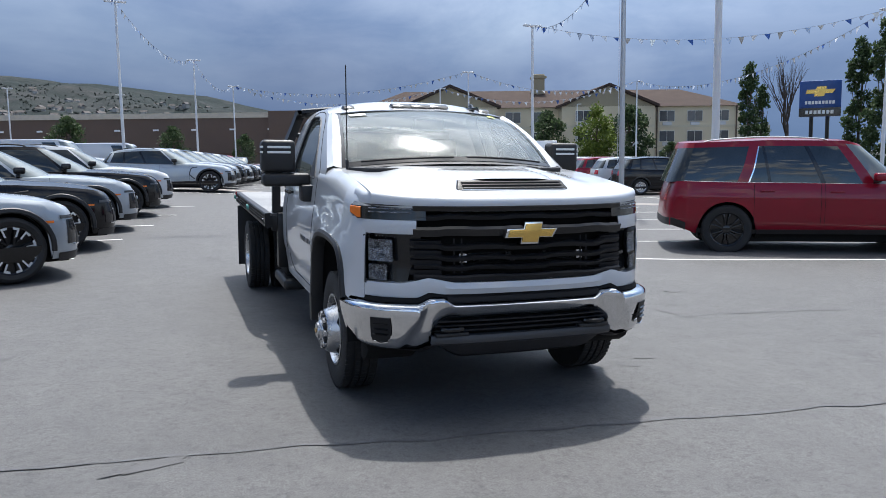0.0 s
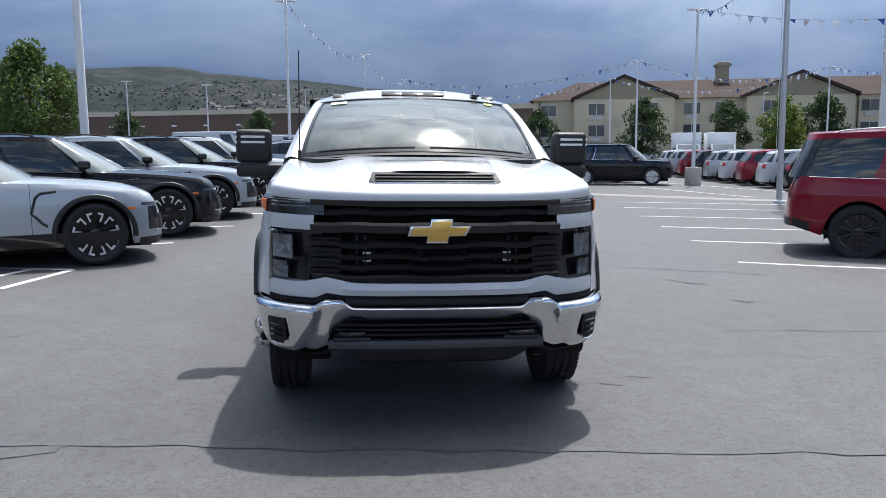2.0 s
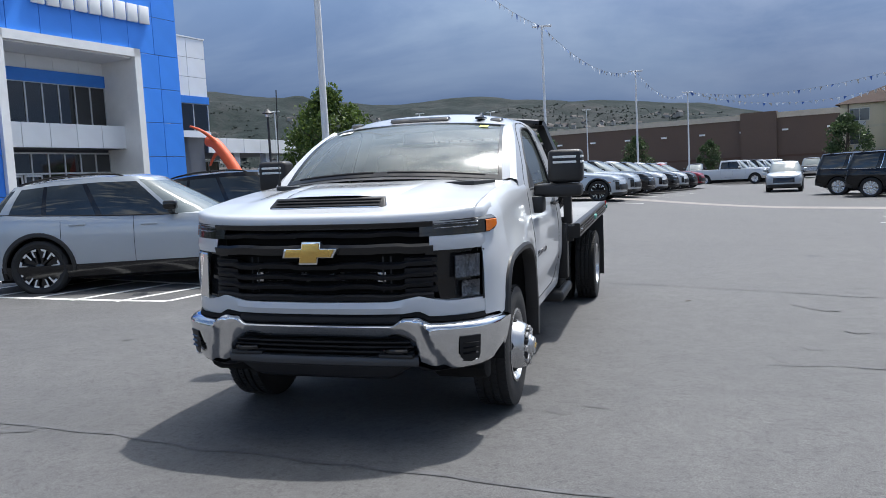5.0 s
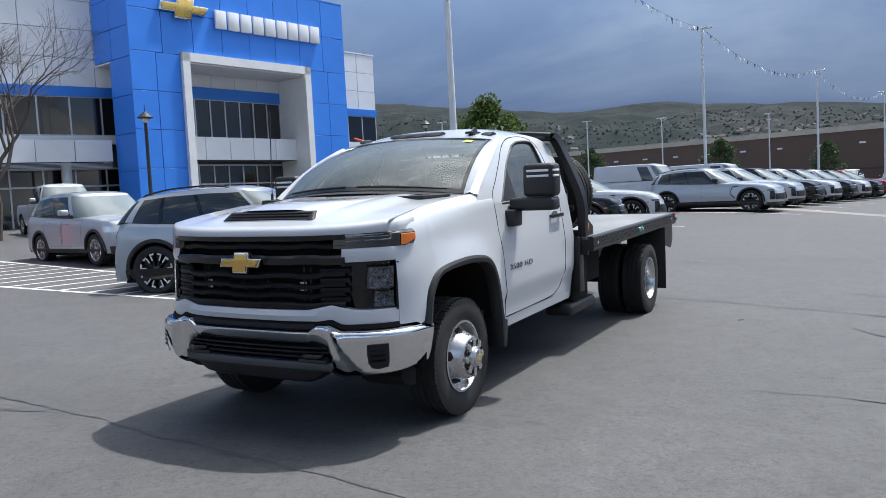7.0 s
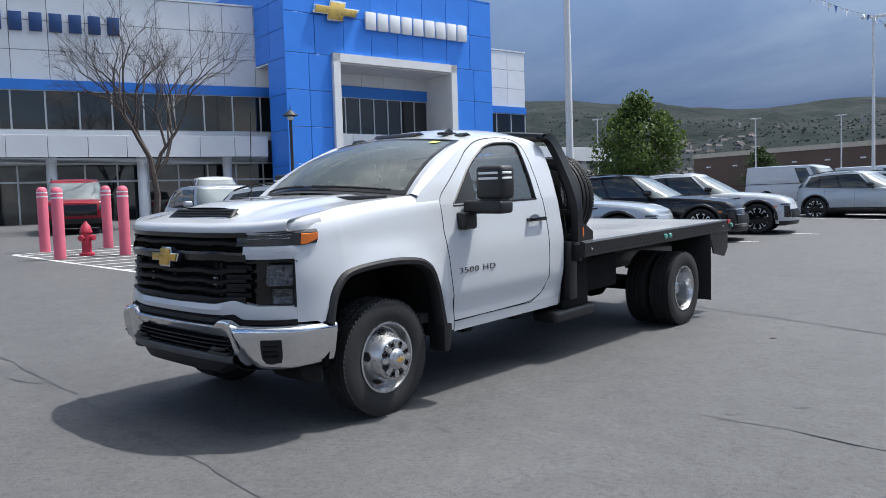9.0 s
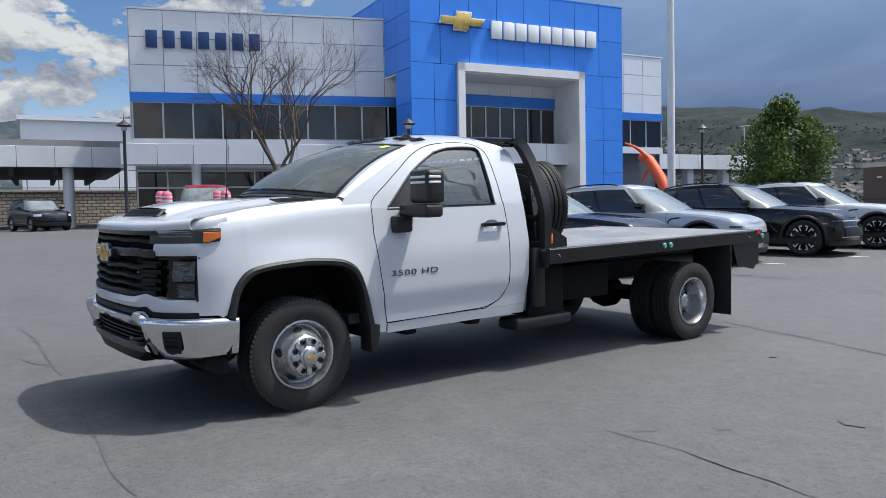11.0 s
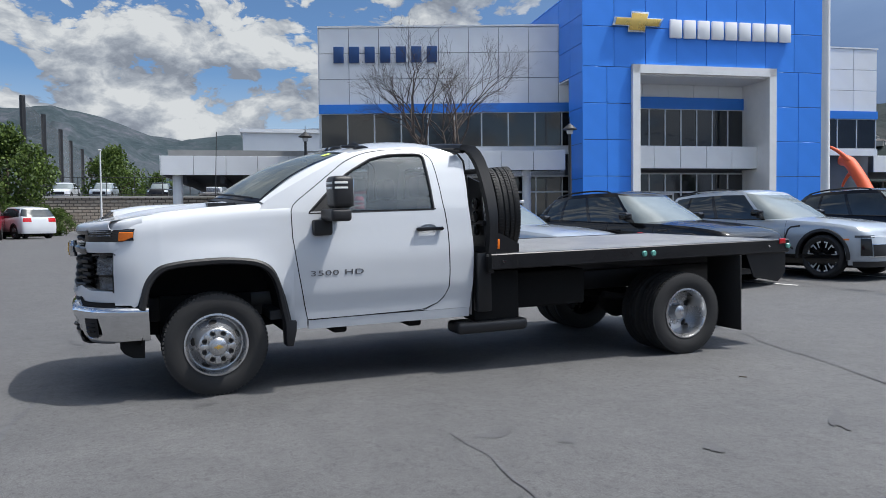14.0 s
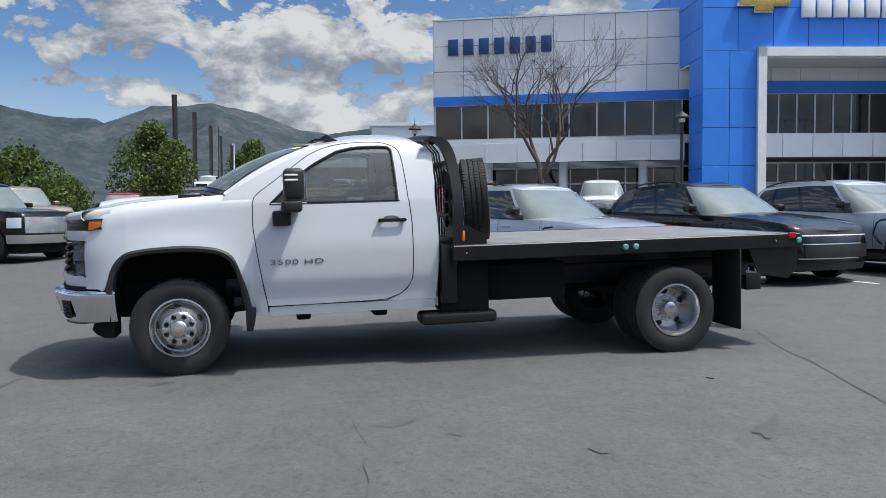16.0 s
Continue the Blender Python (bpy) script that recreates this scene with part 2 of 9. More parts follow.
def lathe(bm, prof, n=36, m=None, cap=False):
    """Revolve (radius, along) round the local x axis."""
    rows = []
    for r, a in prof:
        rows.append([(a, r * math.cos(2 * math.pi * k / n), r * math.sin(2 * math.pi * k / n)) for k in range(n)])
    grid, made = loft(bm, rows, True, m)
    if cap:
        bm.faces.new(grid[0]), bm.faces.new(list(reversed(grid[-1])))
    return bm


def tube(bm, pts, r, n=8, cap=True, r2=None):
    """A round bar along a line of points, tapering to r2."""
    pts = [Vector(p) for p in pts]
    rows, ref = [], None
    for i, p in enumerate(pts):
        d = (pts[min(i + 1, len(pts) - 1)] - pts[max(i - 1, 0)]).normalized()
        if ref is None:
            ref = d.orthogonal().normalized()
        u = (ref - d * ref.dot(d)).normalized()
        ref = u
        v = d.cross(u)
        k = r if r2 is None else r + (r2 - r) * i / (len(pts) - 1)
        rows.append([p + (u * math.cos(2 * math.pi * j / n) + v * math.sin(2 * math.pi * j / n)) * k for j in range(n)])
    grid, _ = loft(bm, rows, True)
    if cap:
        bm.faces.new(list(reversed(grid[0]))), bm.faces.new(grid[-1])
    return bm


def prism(bm, pts, axis, a, b, bevel=0.0, m=None):
    """A flat outline drawn out along an axis. pts are the two other coordinates."""
    def full(p, h):
        p = {"x": (h, p[0], p[1]), "y": (p[0], h, p[1]), "z": (p[0], p[1], h)}[axis]
        return m @ Vector(p) if m is not None else p
    lo, hi = [bm.verts.new(full(p, a)) for p in pts], [bm.verts.new(full(p, b)) for p in pts]
    n = len(pts)
    fs = [bm.faces.new(lo), bm.faces.new(list(reversed(hi)))]
    for i in range(n):
        j = (i + 1) % n
        fs.append(bm.faces.new((lo[i], hi[i], hi[j], lo[j])))
    bmesh.ops.recalc_face_normals(bm, faces=fs)
    if bevel:
        es = list({e for f in fs[:2] for e in f.edges})
        bmesh.ops.bevel(bm, geom=es, offset=bevel, segments=2, affect="EDGES", profile=0.5)
    return bm


def lerp(a, b, t):
    return a + (b - a) * t


def smooth(t):
    t = min(max(t, 0.0), 1.0)
    return t * t * (3 - 2 * t)


def keyed(rows):
    """A smooth line through (place, value) rows."""
    def f(v):
        if v <= rows[0][0]:
            return rows[0][1]
        for (a, p), (b, q) in zip(rows, rows[1:]):
            if v <= b:
                t = (v - a) / (b - a)
                return lerp(p, q, t)
        return rows[-1][1]
    return f


def spline(pts, n):
    """n points, evenly spaced along a rounded line through pts (any dimension)."""
    pts = [np.array(p, float) for p in pts]
    out = []
    ext = [2 * pts[0] - pts[1]] + pts + [2 * pts[-1] - pts[-2]]
    for i in range(1, len(ext) - 2):
        p0, p1, p2, p3 = ext[i - 1:i + 3]
        for t in np.linspace(0, 1, 24, endpoint=False):
            out.append(0.5 * (2 * p1 + (p2 - p0) * t + (2 * p0 - 5 * p1 + 4 * p2 - p3) * t * t + (3 * p1 - p0 - 3 * p2 + p3) * t ** 3))
    out.append(pts[-1])
    out = np.array(out)
    s = np.r_[0, np.cumsum(np.linalg.norm(np.diff(out, axis=0), axis=1))]
    want = np.linspace(0, s[-1], n)
    return [tuple(np.interp(w_, s, out[:, k]) for k in range(out.shape[1])) for w_ in want]


def ground_z(x, y):
    """The lot falls gently towards the street side."""
    k = smooth((math.hypot(x / 0.8, y - 1.8) - 4.0) / 4.5)
    rise = 0.015 * min(max(y, -6), 30) * (1 - smooth((x + 3) / 9))
    west = 0.030 * max(0.0, min(-4 - x, 14)) + 0.020 * max(0.0, min(-18 - x, 12)) + 0.004 * max(0.0, min(-30 - x, 40))
    return (0.0375 - 0.0175 * x + 0.0052 * y) * (1 - k) + (-0.0195 * min(max(x, -4), 0) - 0.0125 * min(max(x, 0), 16) + west + rise - 0.03) * k


LOT_TURN = -9.3
LOT = pose(0, 0, 0, 0, 0, LOT_TURN)


# the showroom stands on its own axes, a little farther out
SHOWROOM = pose(6.6, -1.2, 1.32) @ Matrix.Diagonal((1.25, 1.25, 1.25, 1)) @ pose(-6.6, 1.2, -1.32) @ LOT
FAR = pose(0, 0, 0, 0, 0, -15.0)


def lot(u, v, z=0.0):
    return LOT @ Vector((u, v, z))


def mirrored(bm):
    """The same mesh on the other side of the x = 0 plane, added to it."""
    geo = bmesh.ops.duplicate(bm, geom=list(bm.verts) + list(bm.edges) + list(bm.faces))["geom"]
    vs = [g for g in geo if isinstance(g, bmesh.types.BMVert)]
    fs = [g for g in geo if isinstance(g, bmesh.types.BMFace)]
    for v in vs:
        v.co.x = -v.co.x
    bmesh.ops.reverse_faces(bm, faces=fs)
    return bm


FLIP = Matrix.Diagonal((-1, 1, 1, 1))


def flipped(bm):
    """A mirrored copy of a mesh, for the other side."""
    other = bm.copy()
    for v in other.verts:
        v.co.x = -v.co.x
    bmesh.ops.reverse_faces(other, faces=other.faces)
    return other
# ---- the flatbed truck ----
# local axes: x to the driver's side, y rearward from the front axle, z up; it leans with the slope of the lot
STANCE = pose(0.045, 0, 0.0175, 0.3, 1.0, 1.6)
TRUCK = thing("flatbed_truck", "white single-cab pickup truck with a black steel flatbed, parked on asphalt", "truck", STANCE)
RAKE = pose(0, 0, 0.395) @ pose(0, 0, 0, 0.9) @ pose(0, 0, -0.395)


def tp(name, bm, material, parent=None, label="", rake=True, smooth_angle=38.0):
    if rake:
        bmesh.ops.transform(bm, matrix=RAKE, verts=bm.verts)
    return part(name, bm, material, parent or TRUCK, label, None, smooth_angle)


NOSE = spline([(0, -0.95), (0.35, -0.935), (0.62, -0.87), (0.78, -0.785), (0.90, -0.67), (0.96, -0.53), (0.985, -0.35)], 121)


def nose(s, off=0.0):
    """A place on the rounded front of the body, seen from above; s runs from -1 (passenger side) to 1."""
    t = min(abs(s), 1.0) * 120
    i = min(int(t), 119)
    f = t - i
    (x0, y0), (x1, y1) = NOSE[i], NOSE[i + 1]
    d = Vector((x1 - x0, y1 - y0)).normalized()
    x, y = lerp(x0, x1, f) + d.y * off, lerp(y0, y1, f) - d.x * off
    return (x if s >= 0 else -x), y


BUMP = spline([(0, -0.965), (0.35, -0.955), (0.62, -0.915), (0.78, -0.845), (0.885, -0.755), (0.945, -0.63), (0.968, -0.44)], 121)


def bump(s, off=0.0):
    """A place on the bumper, squarer at its corners than the body above."""
    t = min(abs(s), 1.0) * 120
    i = min(int(t), 119)
    (x0, y0), (x1, y1) = BUMP[i], BUMP[i + 1]
    d = Vector((x1 - x0, y1 - y0)).normalized()
    x, y = lerp(x0, x1, t - i) + d.y * off, lerp(y0, y1, t - i) - d.x * off
    return (x if s >= 0 else -x), y


def nose_y(x):
    for (x0, y0), (x1, y1) in zip(NOSE, NOSE[1:]):
        if abs(x) <= x1:
            return lerp(y0, y1, (abs(x) - x0) / (x1 - x0))
    return NOSE[-1][1]


def into(o, s0, s1, inset):
    """An offset that sinks to the fender's own surface towards the side."""
    return lambda s: lerp(o, inset, smooth((s - s0) / (s1 - s0)))


def call(v, s):
    return v(s) if callable(v) else v


def nose_band(bm, s0, s1, profile, n=24, plan=None):
    """A strip round the front: profile rows of (height, offset), each a number or a function of s."""
    rows = []
    for z, off in profile:
        row = []
        for k in range(n + 1):
            s = lerp(s0, s1, k / n)
            zz = call(z, abs(s))
            x, y = (plan or nose)(s, call(off, abs(s)))
            row.append((x, y + 0.09 * max(0.0, zz - 0.95), zz))
        rows.append(row)
    loft(bm, rows)
    return bm


hood_edge = keyed([(-0.95, 1.318), (-0.75, 1.348), (-0.5, 1.388), (-0.25, 1.417), (0.0, 1.440), (0.4, 1.464), (0.8, 1.47)])
side_x = keyed([(0.44, 0.936), (0.54, 0.950), (0.69, 0.965), (0.735, 0.986), (1.0, 0.990), (1.12, 0.978), (1.2, 0.964), (1.3, 0.952), (1.40, 0.935)])
arch_z = keyed([(-0.52, 0.72), (-0.475, 0.86), (-0.42, 0.955), (-0.35, 1.012), (-0.25, 1.036), (-0.1, 1.052), (0.11, 1.056), (0.31, 1.035), (0.41, 0.995), (0.475, 0.925), (0.52, 0.82), (0.55, 0.69), (0.575, 0.54), (0.60, 0.475)])


def fender_low(y):
    return 0.748 if y < -0.56 else lerp(0.748, 0.72, (y + 0.56) / 0.04) if y < -0.52 else arch_z(y)


def fender_mesh():
    path = []
    for k in range(15):
        s = lerp(0.750, 1.0, k / 14)
        a, b = nose(s), nose(s, 0.01)
        path.append((a[0], a[1], (b[0] - a[0]) * 100, (b[1] - a[1]) * 100))
    path += [(0.985, y, 1.0, 0.0) for y in np.linspace(-0.33, 0.616, 58)]
    cols = []
    for x, y, nx, ny in path:
        lo, he = fender_low(y), hood_edge(y)
        col = []
        for k in range(9):
            z = lerp(lo, he - 0.12, k / 8)
            d = 0.985 - side_x(z)
            r = math.hypot(y - 0.05, z - 0.42)
            d -= 0.022 * math.exp(-((r - 0.62) / 0.10) ** 2)
            col.append((x - nx * d, y - ny * d, z))
        for d, dz in ((0.045, -0.075), (0.062, -0.045), (0.085, -0.02), (0.117, 0.0)):
            col.append((x - nx * d, y - ny * d, he + dz))
        cols.append(col)
    bm = B()
    loft(bm, cols)
    bmesh.ops.recalc_face_normals(bm, faces=bm.faces)
    return thick(bm, None, 0.006)


fm = fender_mesh()
tp("fender", flipped(fm), M_WHITE)
tp("fender", fm, M_WHITE)

# arch flares
def flare_mesh():
    pts = spline([(-0.505, 0.725), (-0.468, 0.877), (-0.42, 0.962), (-0.35, 1.020), (-0.25, 1.043), (-0.11, 1.057), (0.10, 1.062), (0.31, 1.040), (0.417, 0.998), (0.48, 0.928), (0.522, 0.825), (0.552, 0.69), (0.580, 0.55)], 52)
    rows = []
    for i, (y, z) in enumerate(pts):
        d = Vector((0.06 - y, 0.44 - z)).normalized()
        if z < 0.56:
            d = Vector((-1, 0)).lerp(d, max(0.0, (z - 0.37) / 0.19)).normalized()
        wd = 0.050
        rows.append([(0.968, y - d.x * 0.012, z - d.y * 0.012), (1.004, y - d.x * 0.004, z - d.y * 0.004), (1.016, y + d.x * 0.014, z + d.y * 0.014),
                     (1.012, y + d.x * wd * 0.8, z + d.y * wd * 0.8), (0.99, y + d.x * wd, z + d.y * wd), (0.93, y + d.x * wd, z + d.y * wd)])
    bm = B()
    loft(bm, rows)
    bmesh.ops.recalc_face_normals(bm, faces=bm.faces)
    return thick(bm, None, 0.004)


fl = flare_mesh()
tp("arch_flare", flipped(fl), M_PLASTIC, None, "grained black plastic arch flare")
tp("arch_flare", fl, M_PLASTIC, None, "grained black plastic arch flare")
for sx in (1, -1):
    bm = B()
    prism(bm, [(0.540, 0.565), (0.625, 0.545), (0.622, 0.47), (0.595, 0.352), (0.543, 0.355)], "x", sx * 0.86, sx * 1.012, 0.008)
    tp("front_mudflap", bm, M_PLASTIC, None, "short black plastic flap behind the front wheel")

# inner arches
LINER = [(-0.50, 0.45), (-0.475, 0.60), (-0.462, 0.72), (-0.440, 0.86), (-0.385, 0.958), (-0.31, 1.002), (-0.113, 1.028), (0.096, 1.030), (0.31, 1.010), (0.40, 0.968), (0.465, 0.885), (0.515, 0.765), (0.54, 0.60), (0.55, 0.45)]
for sx in (1, -1):
    bm = B()
    loft(bm, [[(sx * x, y, z) for y, z in spline(LINER, 30)] for x in (0.42, 0.97)])
    loft(bm, [[(sx * 0.42, y, z) for y, z in spline(LINER, 30)], [(sx * 0.42, 0.06, 0.4)] * 30])
    tp("arch_liner", bm, M_UNDER)

# hood
def hood_mesh():
    bm, rows = B(), []
    cols = np.linspace(-1, 1, 61)

    def top(x, y):
        b = 0.026 * smooth((0.66 - abs(x)) / 0.22) * smooth((y + 0.93) / 0.6)
        return hood_edge(y) + b + 0.012 * (1 - (x / 0.868) ** 2)

    def place(x, v):
        yf, yc = nose_y(x) + 0.035, lerp(0.13, 0.345, (abs(x) / 0.868) ** 2)
        y = lerp(yf, yc, v)
        return y, top(x, y)
    for dz, dy in ((-0.082, 0.030), (-0.074, 0.002), (-0.050, -0.013), (-0.026, -0.013), (-0.010, -0.004)):
        rows.append([(c * 0.868, nose_y(c * 0.868) + 0.035 + dy, top(c * 0.868, nose_y(c * 0.868) + 0.03) + dz) for c in cols])
    for v in np.linspace(0.012, 1, 30):
        rows.append([(c * 0.868, *place(c * 0.868, v)) for c in cols])
    loft(bm, rows)
    bmesh.ops.recalc_face_normals(bm, faces=bm.faces)
    return thick(bm, None, 0.008), top


hm, hood_top = hood_mesh()
HOOD = tp("hood", hm, M_WHITE)
# the fender's front corner over the lamp
for sx in (1, -1):
    bm = B()
    rows_c = [(1.266, -0.06), (1.270, into(-0.024, 0.75, 0.87, -0.045))]
    for drop, off in ((0.050, -0.020), (0.026, -0.024), (0.010, -0.036), (0.001, -0.062), (0.001, -0.120), (0.001, -0.200)):
        rows_c.append((lambda s, drop=drop, off=off: hood_edge(nose(s, off)[1]) - drop, into(off, 0.75, 0.87, off - 0.03)))
    nose_band(bm, sx * 0.675, sx * 0.88, rows_c, 30)
    bmesh.ops.recalc_face_normals(bm, faces=bm.faces)
    tp("fender_corner", bm, M_WHITE)


def scoop_mesh():
    bm, rows = B(), []
    for k in range(13):
        v = k / 12
        y = lerp(-0.66, 0.02, v)
        h, wd = 0.046 * (1 - smooth(v)) + 0.001, lerp(0.345, 0.43, v)
        rows.append([(x_ * wd, y + (0.035 * x_ * x_ if k == 0 else 0) - (0.02 if k == 0 else 0), hood_top(x_ * wd, y) + h * (1 - abs(x_) ** 6) - (0.004 if abs(x_) == 1 else 0)) for x_ in np.linspace(-1, 1, 25)])
    loft(bm, rows)
    bmesh.ops.recalc_face_normals(bm, faces=bm.faces)
    return bm


tp("scoop", scoop_mesh(), M_WHITE, HOOD)
bm = B()
yy, zz = -0.735, hood_top(0, -0.735)


def slanted(bm):
    """The opening leans back with the scoop."""
    for v in bm.verts:
        v.co.y += 1.2 * (v.co.z - zz)
    return bm


prism(bm, [(-0.345, zz - 0.012), (0.345, zz - 0.012), (0.362, zz + 0.006), (0.338, zz + 0.054), (-0.338, zz + 0.054), (-0.362, zz + 0.006)], "y", yy, yy + 0.03, 0.006)
slanted(bm)
tp("scoop_frame", bm, M_PLASTIC, HOOD, "black plastic frame of the scoop opening")
for dz in (0.012, 0.03, 0.045):
    bm = B()
    box(bm, -0.325, 0.325, yy - 0.012, yy + 0.006, zz + dz - 0.0035, zz + dz + 0.0035, 0.002)
    tp("slat", slanted(bm), M_DARKPL, HOOD)
bm = B()
box(bm, -0.335, 0.335, yy - 0.014, yy, zz - 0.004, zz + 0.004, 0.002)
tp("scoop_lip", bm, M_CHROME, HOOD, "thin bright lip under the scoop")
for sx in (1, -1):
    bm = B()
    prism(bm, [(sx * 0.50, 0.03), (sx * 0.62, 0.20), (sx * 0.80, 0.225), (sx * 0.70, 0.03)], "z", 1.436, 1.474, 0.006)
    tp("hood_vent", bm, M_PLASTIC, HOOD, "black plastic vent trim with pale plain bars")
    for k in range(6):
        bm = B()
        box(bm, sx * (0.575 + 0.026 * k) - 0.008, sx * (0.575 + 0.026 * k) + 0.008, 0.075, 0.105, 1.472, 1.477)
        tp("letter_bar", bm, M_CHROME, HOOD)

# front: white surrounds, lamps, grille
dip = keyed([(0.0, 0.855), (0.34, 0.857), (0.40, 0.872), (0.455, 0.885), (0.50, 0.868), (0.57, 0.850), (1.0, 0.85)])
dip_lo = keyed([(0.0, 0.790), (0.38, 0.790), (0.455, 0.786), (0.515, 0.745), (0.60, 0.748), (1.0, 0.752)])
bm = B()
nose_band(bm, -0.82, 0.82, [(dip_lo, -0.03), (dip_lo, into(0.004, 0.62, 0.80, -0.006)), (lambda s: lerp(dip_lo(s), dip(s), 0.5), into(0.02, 0.62, 0.80, -0.004)), (dip, into(0.008, 0.62, 0.80, -0.004)), (dip, -0.05)], 80)
bmesh.ops.recalc_face_normals(bm, faces=bm.faces)
tp("front_panel", bm, M_WHITE)
for sx in (1, -1):
    bm = B()
    nose_band(bm, sx * 0.50, sx * 0.86, [(1.126, -0.03), (1.128, into(0.002, 0.70, 0.83, -0.022)), (1.160, into(0.012, 0.70, 0.83, -0.020)), (1.205, into(0.006, 0.70, 0.83, -0.034)), (1.212, -0.04)], 30)
    bmesh.ops.recalc_face_normals(bm, faces=bm.faces)
    tp("lamp_bridge", bm, M_WHITE)
    bm = B()
    nose_band(bm, sx * 0.46, sx * 0.846, [(1.207, -0.02), (lambda s: 1.207 + 0.03 * max(0, s - 0.79) / 0.06, 0.0), (1.280, -0.004), (1.298, -0.03)], 20)
    up_lamp = tp("marker_lamp", bm, M_GLOSSBLK, None, "dark narrow upper lamp with an amber corner")
    bm = B()
    nose_band(bm, sx * 0.765, sx * 0.844, [(lambda s: 1.208 + 0.03 * max(0, s - 0.79) / 0.06, -0.004), (lambda s: 1.213 + 0.03 * max(0, s - 0.79) / 0.06, 0.004), (1.272, 0.002), (1.278, -0.010)], 10)
    tp("amber_lens", bm, M_AMBER, up_lamp, "amber turn lens")
    for k in range(3):
        bm = B()
        nose_band(bm, sx * 0.52, sx * 0.72, [(1.245 + 0.02 * k, 0.0), (1.248 + 0.02 * k, 0.006), (1.254 + 0.02 * k, 0.0)], 6)
        tp("light_bar", bm, M_LAMPCUP if k < 2 else M_PLASTIC, up_lamp)
    bm = B()
    def inner_edge(z):
        """The lamp narrows downwards on its inner side."""
        return lerp(0.60, 0.535, smooth((z - 0.86) / 0.22))
    rows_h = []
    for z, off in ((0.846, -0.02), (0.850, -0.045), (0.92, -0.055), (1.0, -0.060), (1.07, -0.055), (1.125, -0.045), (1.130, -0.02)):
        row = []
        for k in range(15):
            x, y = nose(sx * lerp(inner_edge(z) - 0.05, 0.745, k / 14), off)
            row.append((x, y + 0.09 * max(0.0, z - 0.95), z))
        rows_h.append(row)
    loft(bm, rows_h)
    low_lamp = tp("headlamp", bm, M_GLOSSBLK, None, "tall headlamp with two stacked clear reflectors in black housing")
    for z0, z1, s0 in ((0.860, 0.950, 0.640), (0.968, 1.092, 0.612)):
        bm = B()
        facets = []
        for j in range(7):
            z = lerp(z0, z1, j / 6)
            row = []
            for k in range(15):
                x, y = nose(sx * lerp(s0, 0.732, k / 14), -0.010 - 0.026 * math.sin(math.pi * j / 6) * math.sin(math.pi * k / 14) ** 0.6 - 0.007 * (k % 2))
                row.append((x, y + 0.09 * max(0.0, z - 0.95), z))
            facets.append(row)
        loft(bm, facets)
        tp("reflector", bm, M_LAMPCUP, low_lamp, "bright faceted reflector", True, 4.0)
    bm = B()
    nose_band(bm, sx * 0.738, sx * 0.752, [(0.836, -0.05), (0.838, 0.002), (1.118, 0.002), (1.122, -0.05)], 3)
    tp("lamp_rim", bm, M_PLASTIC, low_lamp)
    bm = B()
    nose_band(bm, sx * 0.60, sx * 0.745, [(0.840, -0.006), (0.850, 0.003), (1.108, 0.002), (1.118, -0.006)], 14)
    tp("lens", bm, M_LENS, low_lamp, "clear lamp lens")

bm = B()
nose_band(bm, -0.56, 0.56, [(0.82, -0.09), (1.32, -0.10)], 30)
GRILLE = tp("grille", bm, M_UNDER, None, "wide black grille of wavy horizontal bars")


def wave(z, amp):
    def f(s):
        return z + amp * (smooth((0.42 - s) / 0.05) - smooth((0.30 - s) / 0.05) * 0.6 + smooth((0.12 - s) / 0.04) * 0.6)
    return f


for z, h, amp, out, gloss in ((1.275, 0.020, 0.0, 0.0, 1), (1.218, 0.016, 0.008, -0.012, 0), (1.140, 0.030, 0.006, 0.004, 1), (1.062, 0.017, -0.014, -0.010, 0),
                              (1.000, 0.014, -0.014, -0.012, 0), (0.945, 0.014, -0.014, -0.012, 0), (0.882, 0.020, -0.008, -0.004, 0)):
    bm = B()
    zf = wave(z, amp)
    nose_band(bm, -0.515, 0.515, [(lambda s, zf=zf, h=h: zf(s) - h, out - 0.05), (lambda s, zf=zf, h=h: zf(s) - h * 0.8, out), (lambda s, zf=zf, h=h: zf(s) + h * 0.5, out + 0.012),
                                  (lambda s, zf=zf, h=h: zf(s) + h, out), (lambda s, zf=zf, h=h: zf(s) + h, out - 0.06)], 80)
    bmesh.ops.recalc_face_normals(bm, faces=bm.faces)
    tp("grille_bar", bm, M_GLOSSBLK if gloss else M_DARKPL, GRILLE)
# finer ribs of the side fields and the radiator behind the middle
for sx in (1, -1):
    for k in range(5):
        bm = B()
        zc = 0.915 + 0.055 * k
        nose_band(bm, sx * 0.395, sx * 0.535, [(zc - 0.022, -0.05), (zc - 0.018, -0.024), (zc + 0.010, -0.016), (zc + 0.020, -0.05)], 10)
        tp("side_rib", bm, M_DARKPL, GRILLE)
    for k in range(2):
        bm = B()
        nose_band(bm, sx * (0.295 + 0.035 * k), sx * (0.303 + 0.035 * k), [(0.90, -0.055), (1.10, -0.055)], 1)
        tp("grille_upright", bm, M_PLASTIC, GRILLE)
    bm = B()
    nose_band(bm, sx * 0.275, sx * 0.310, [(0.96, -0.070), (0.962, -0.060), (1.012, -0.060), (1.014, -0.070)], 4)
    tp("radiator_tank", bm, M_ALU, GRILLE, "bare metal end of the radiator")
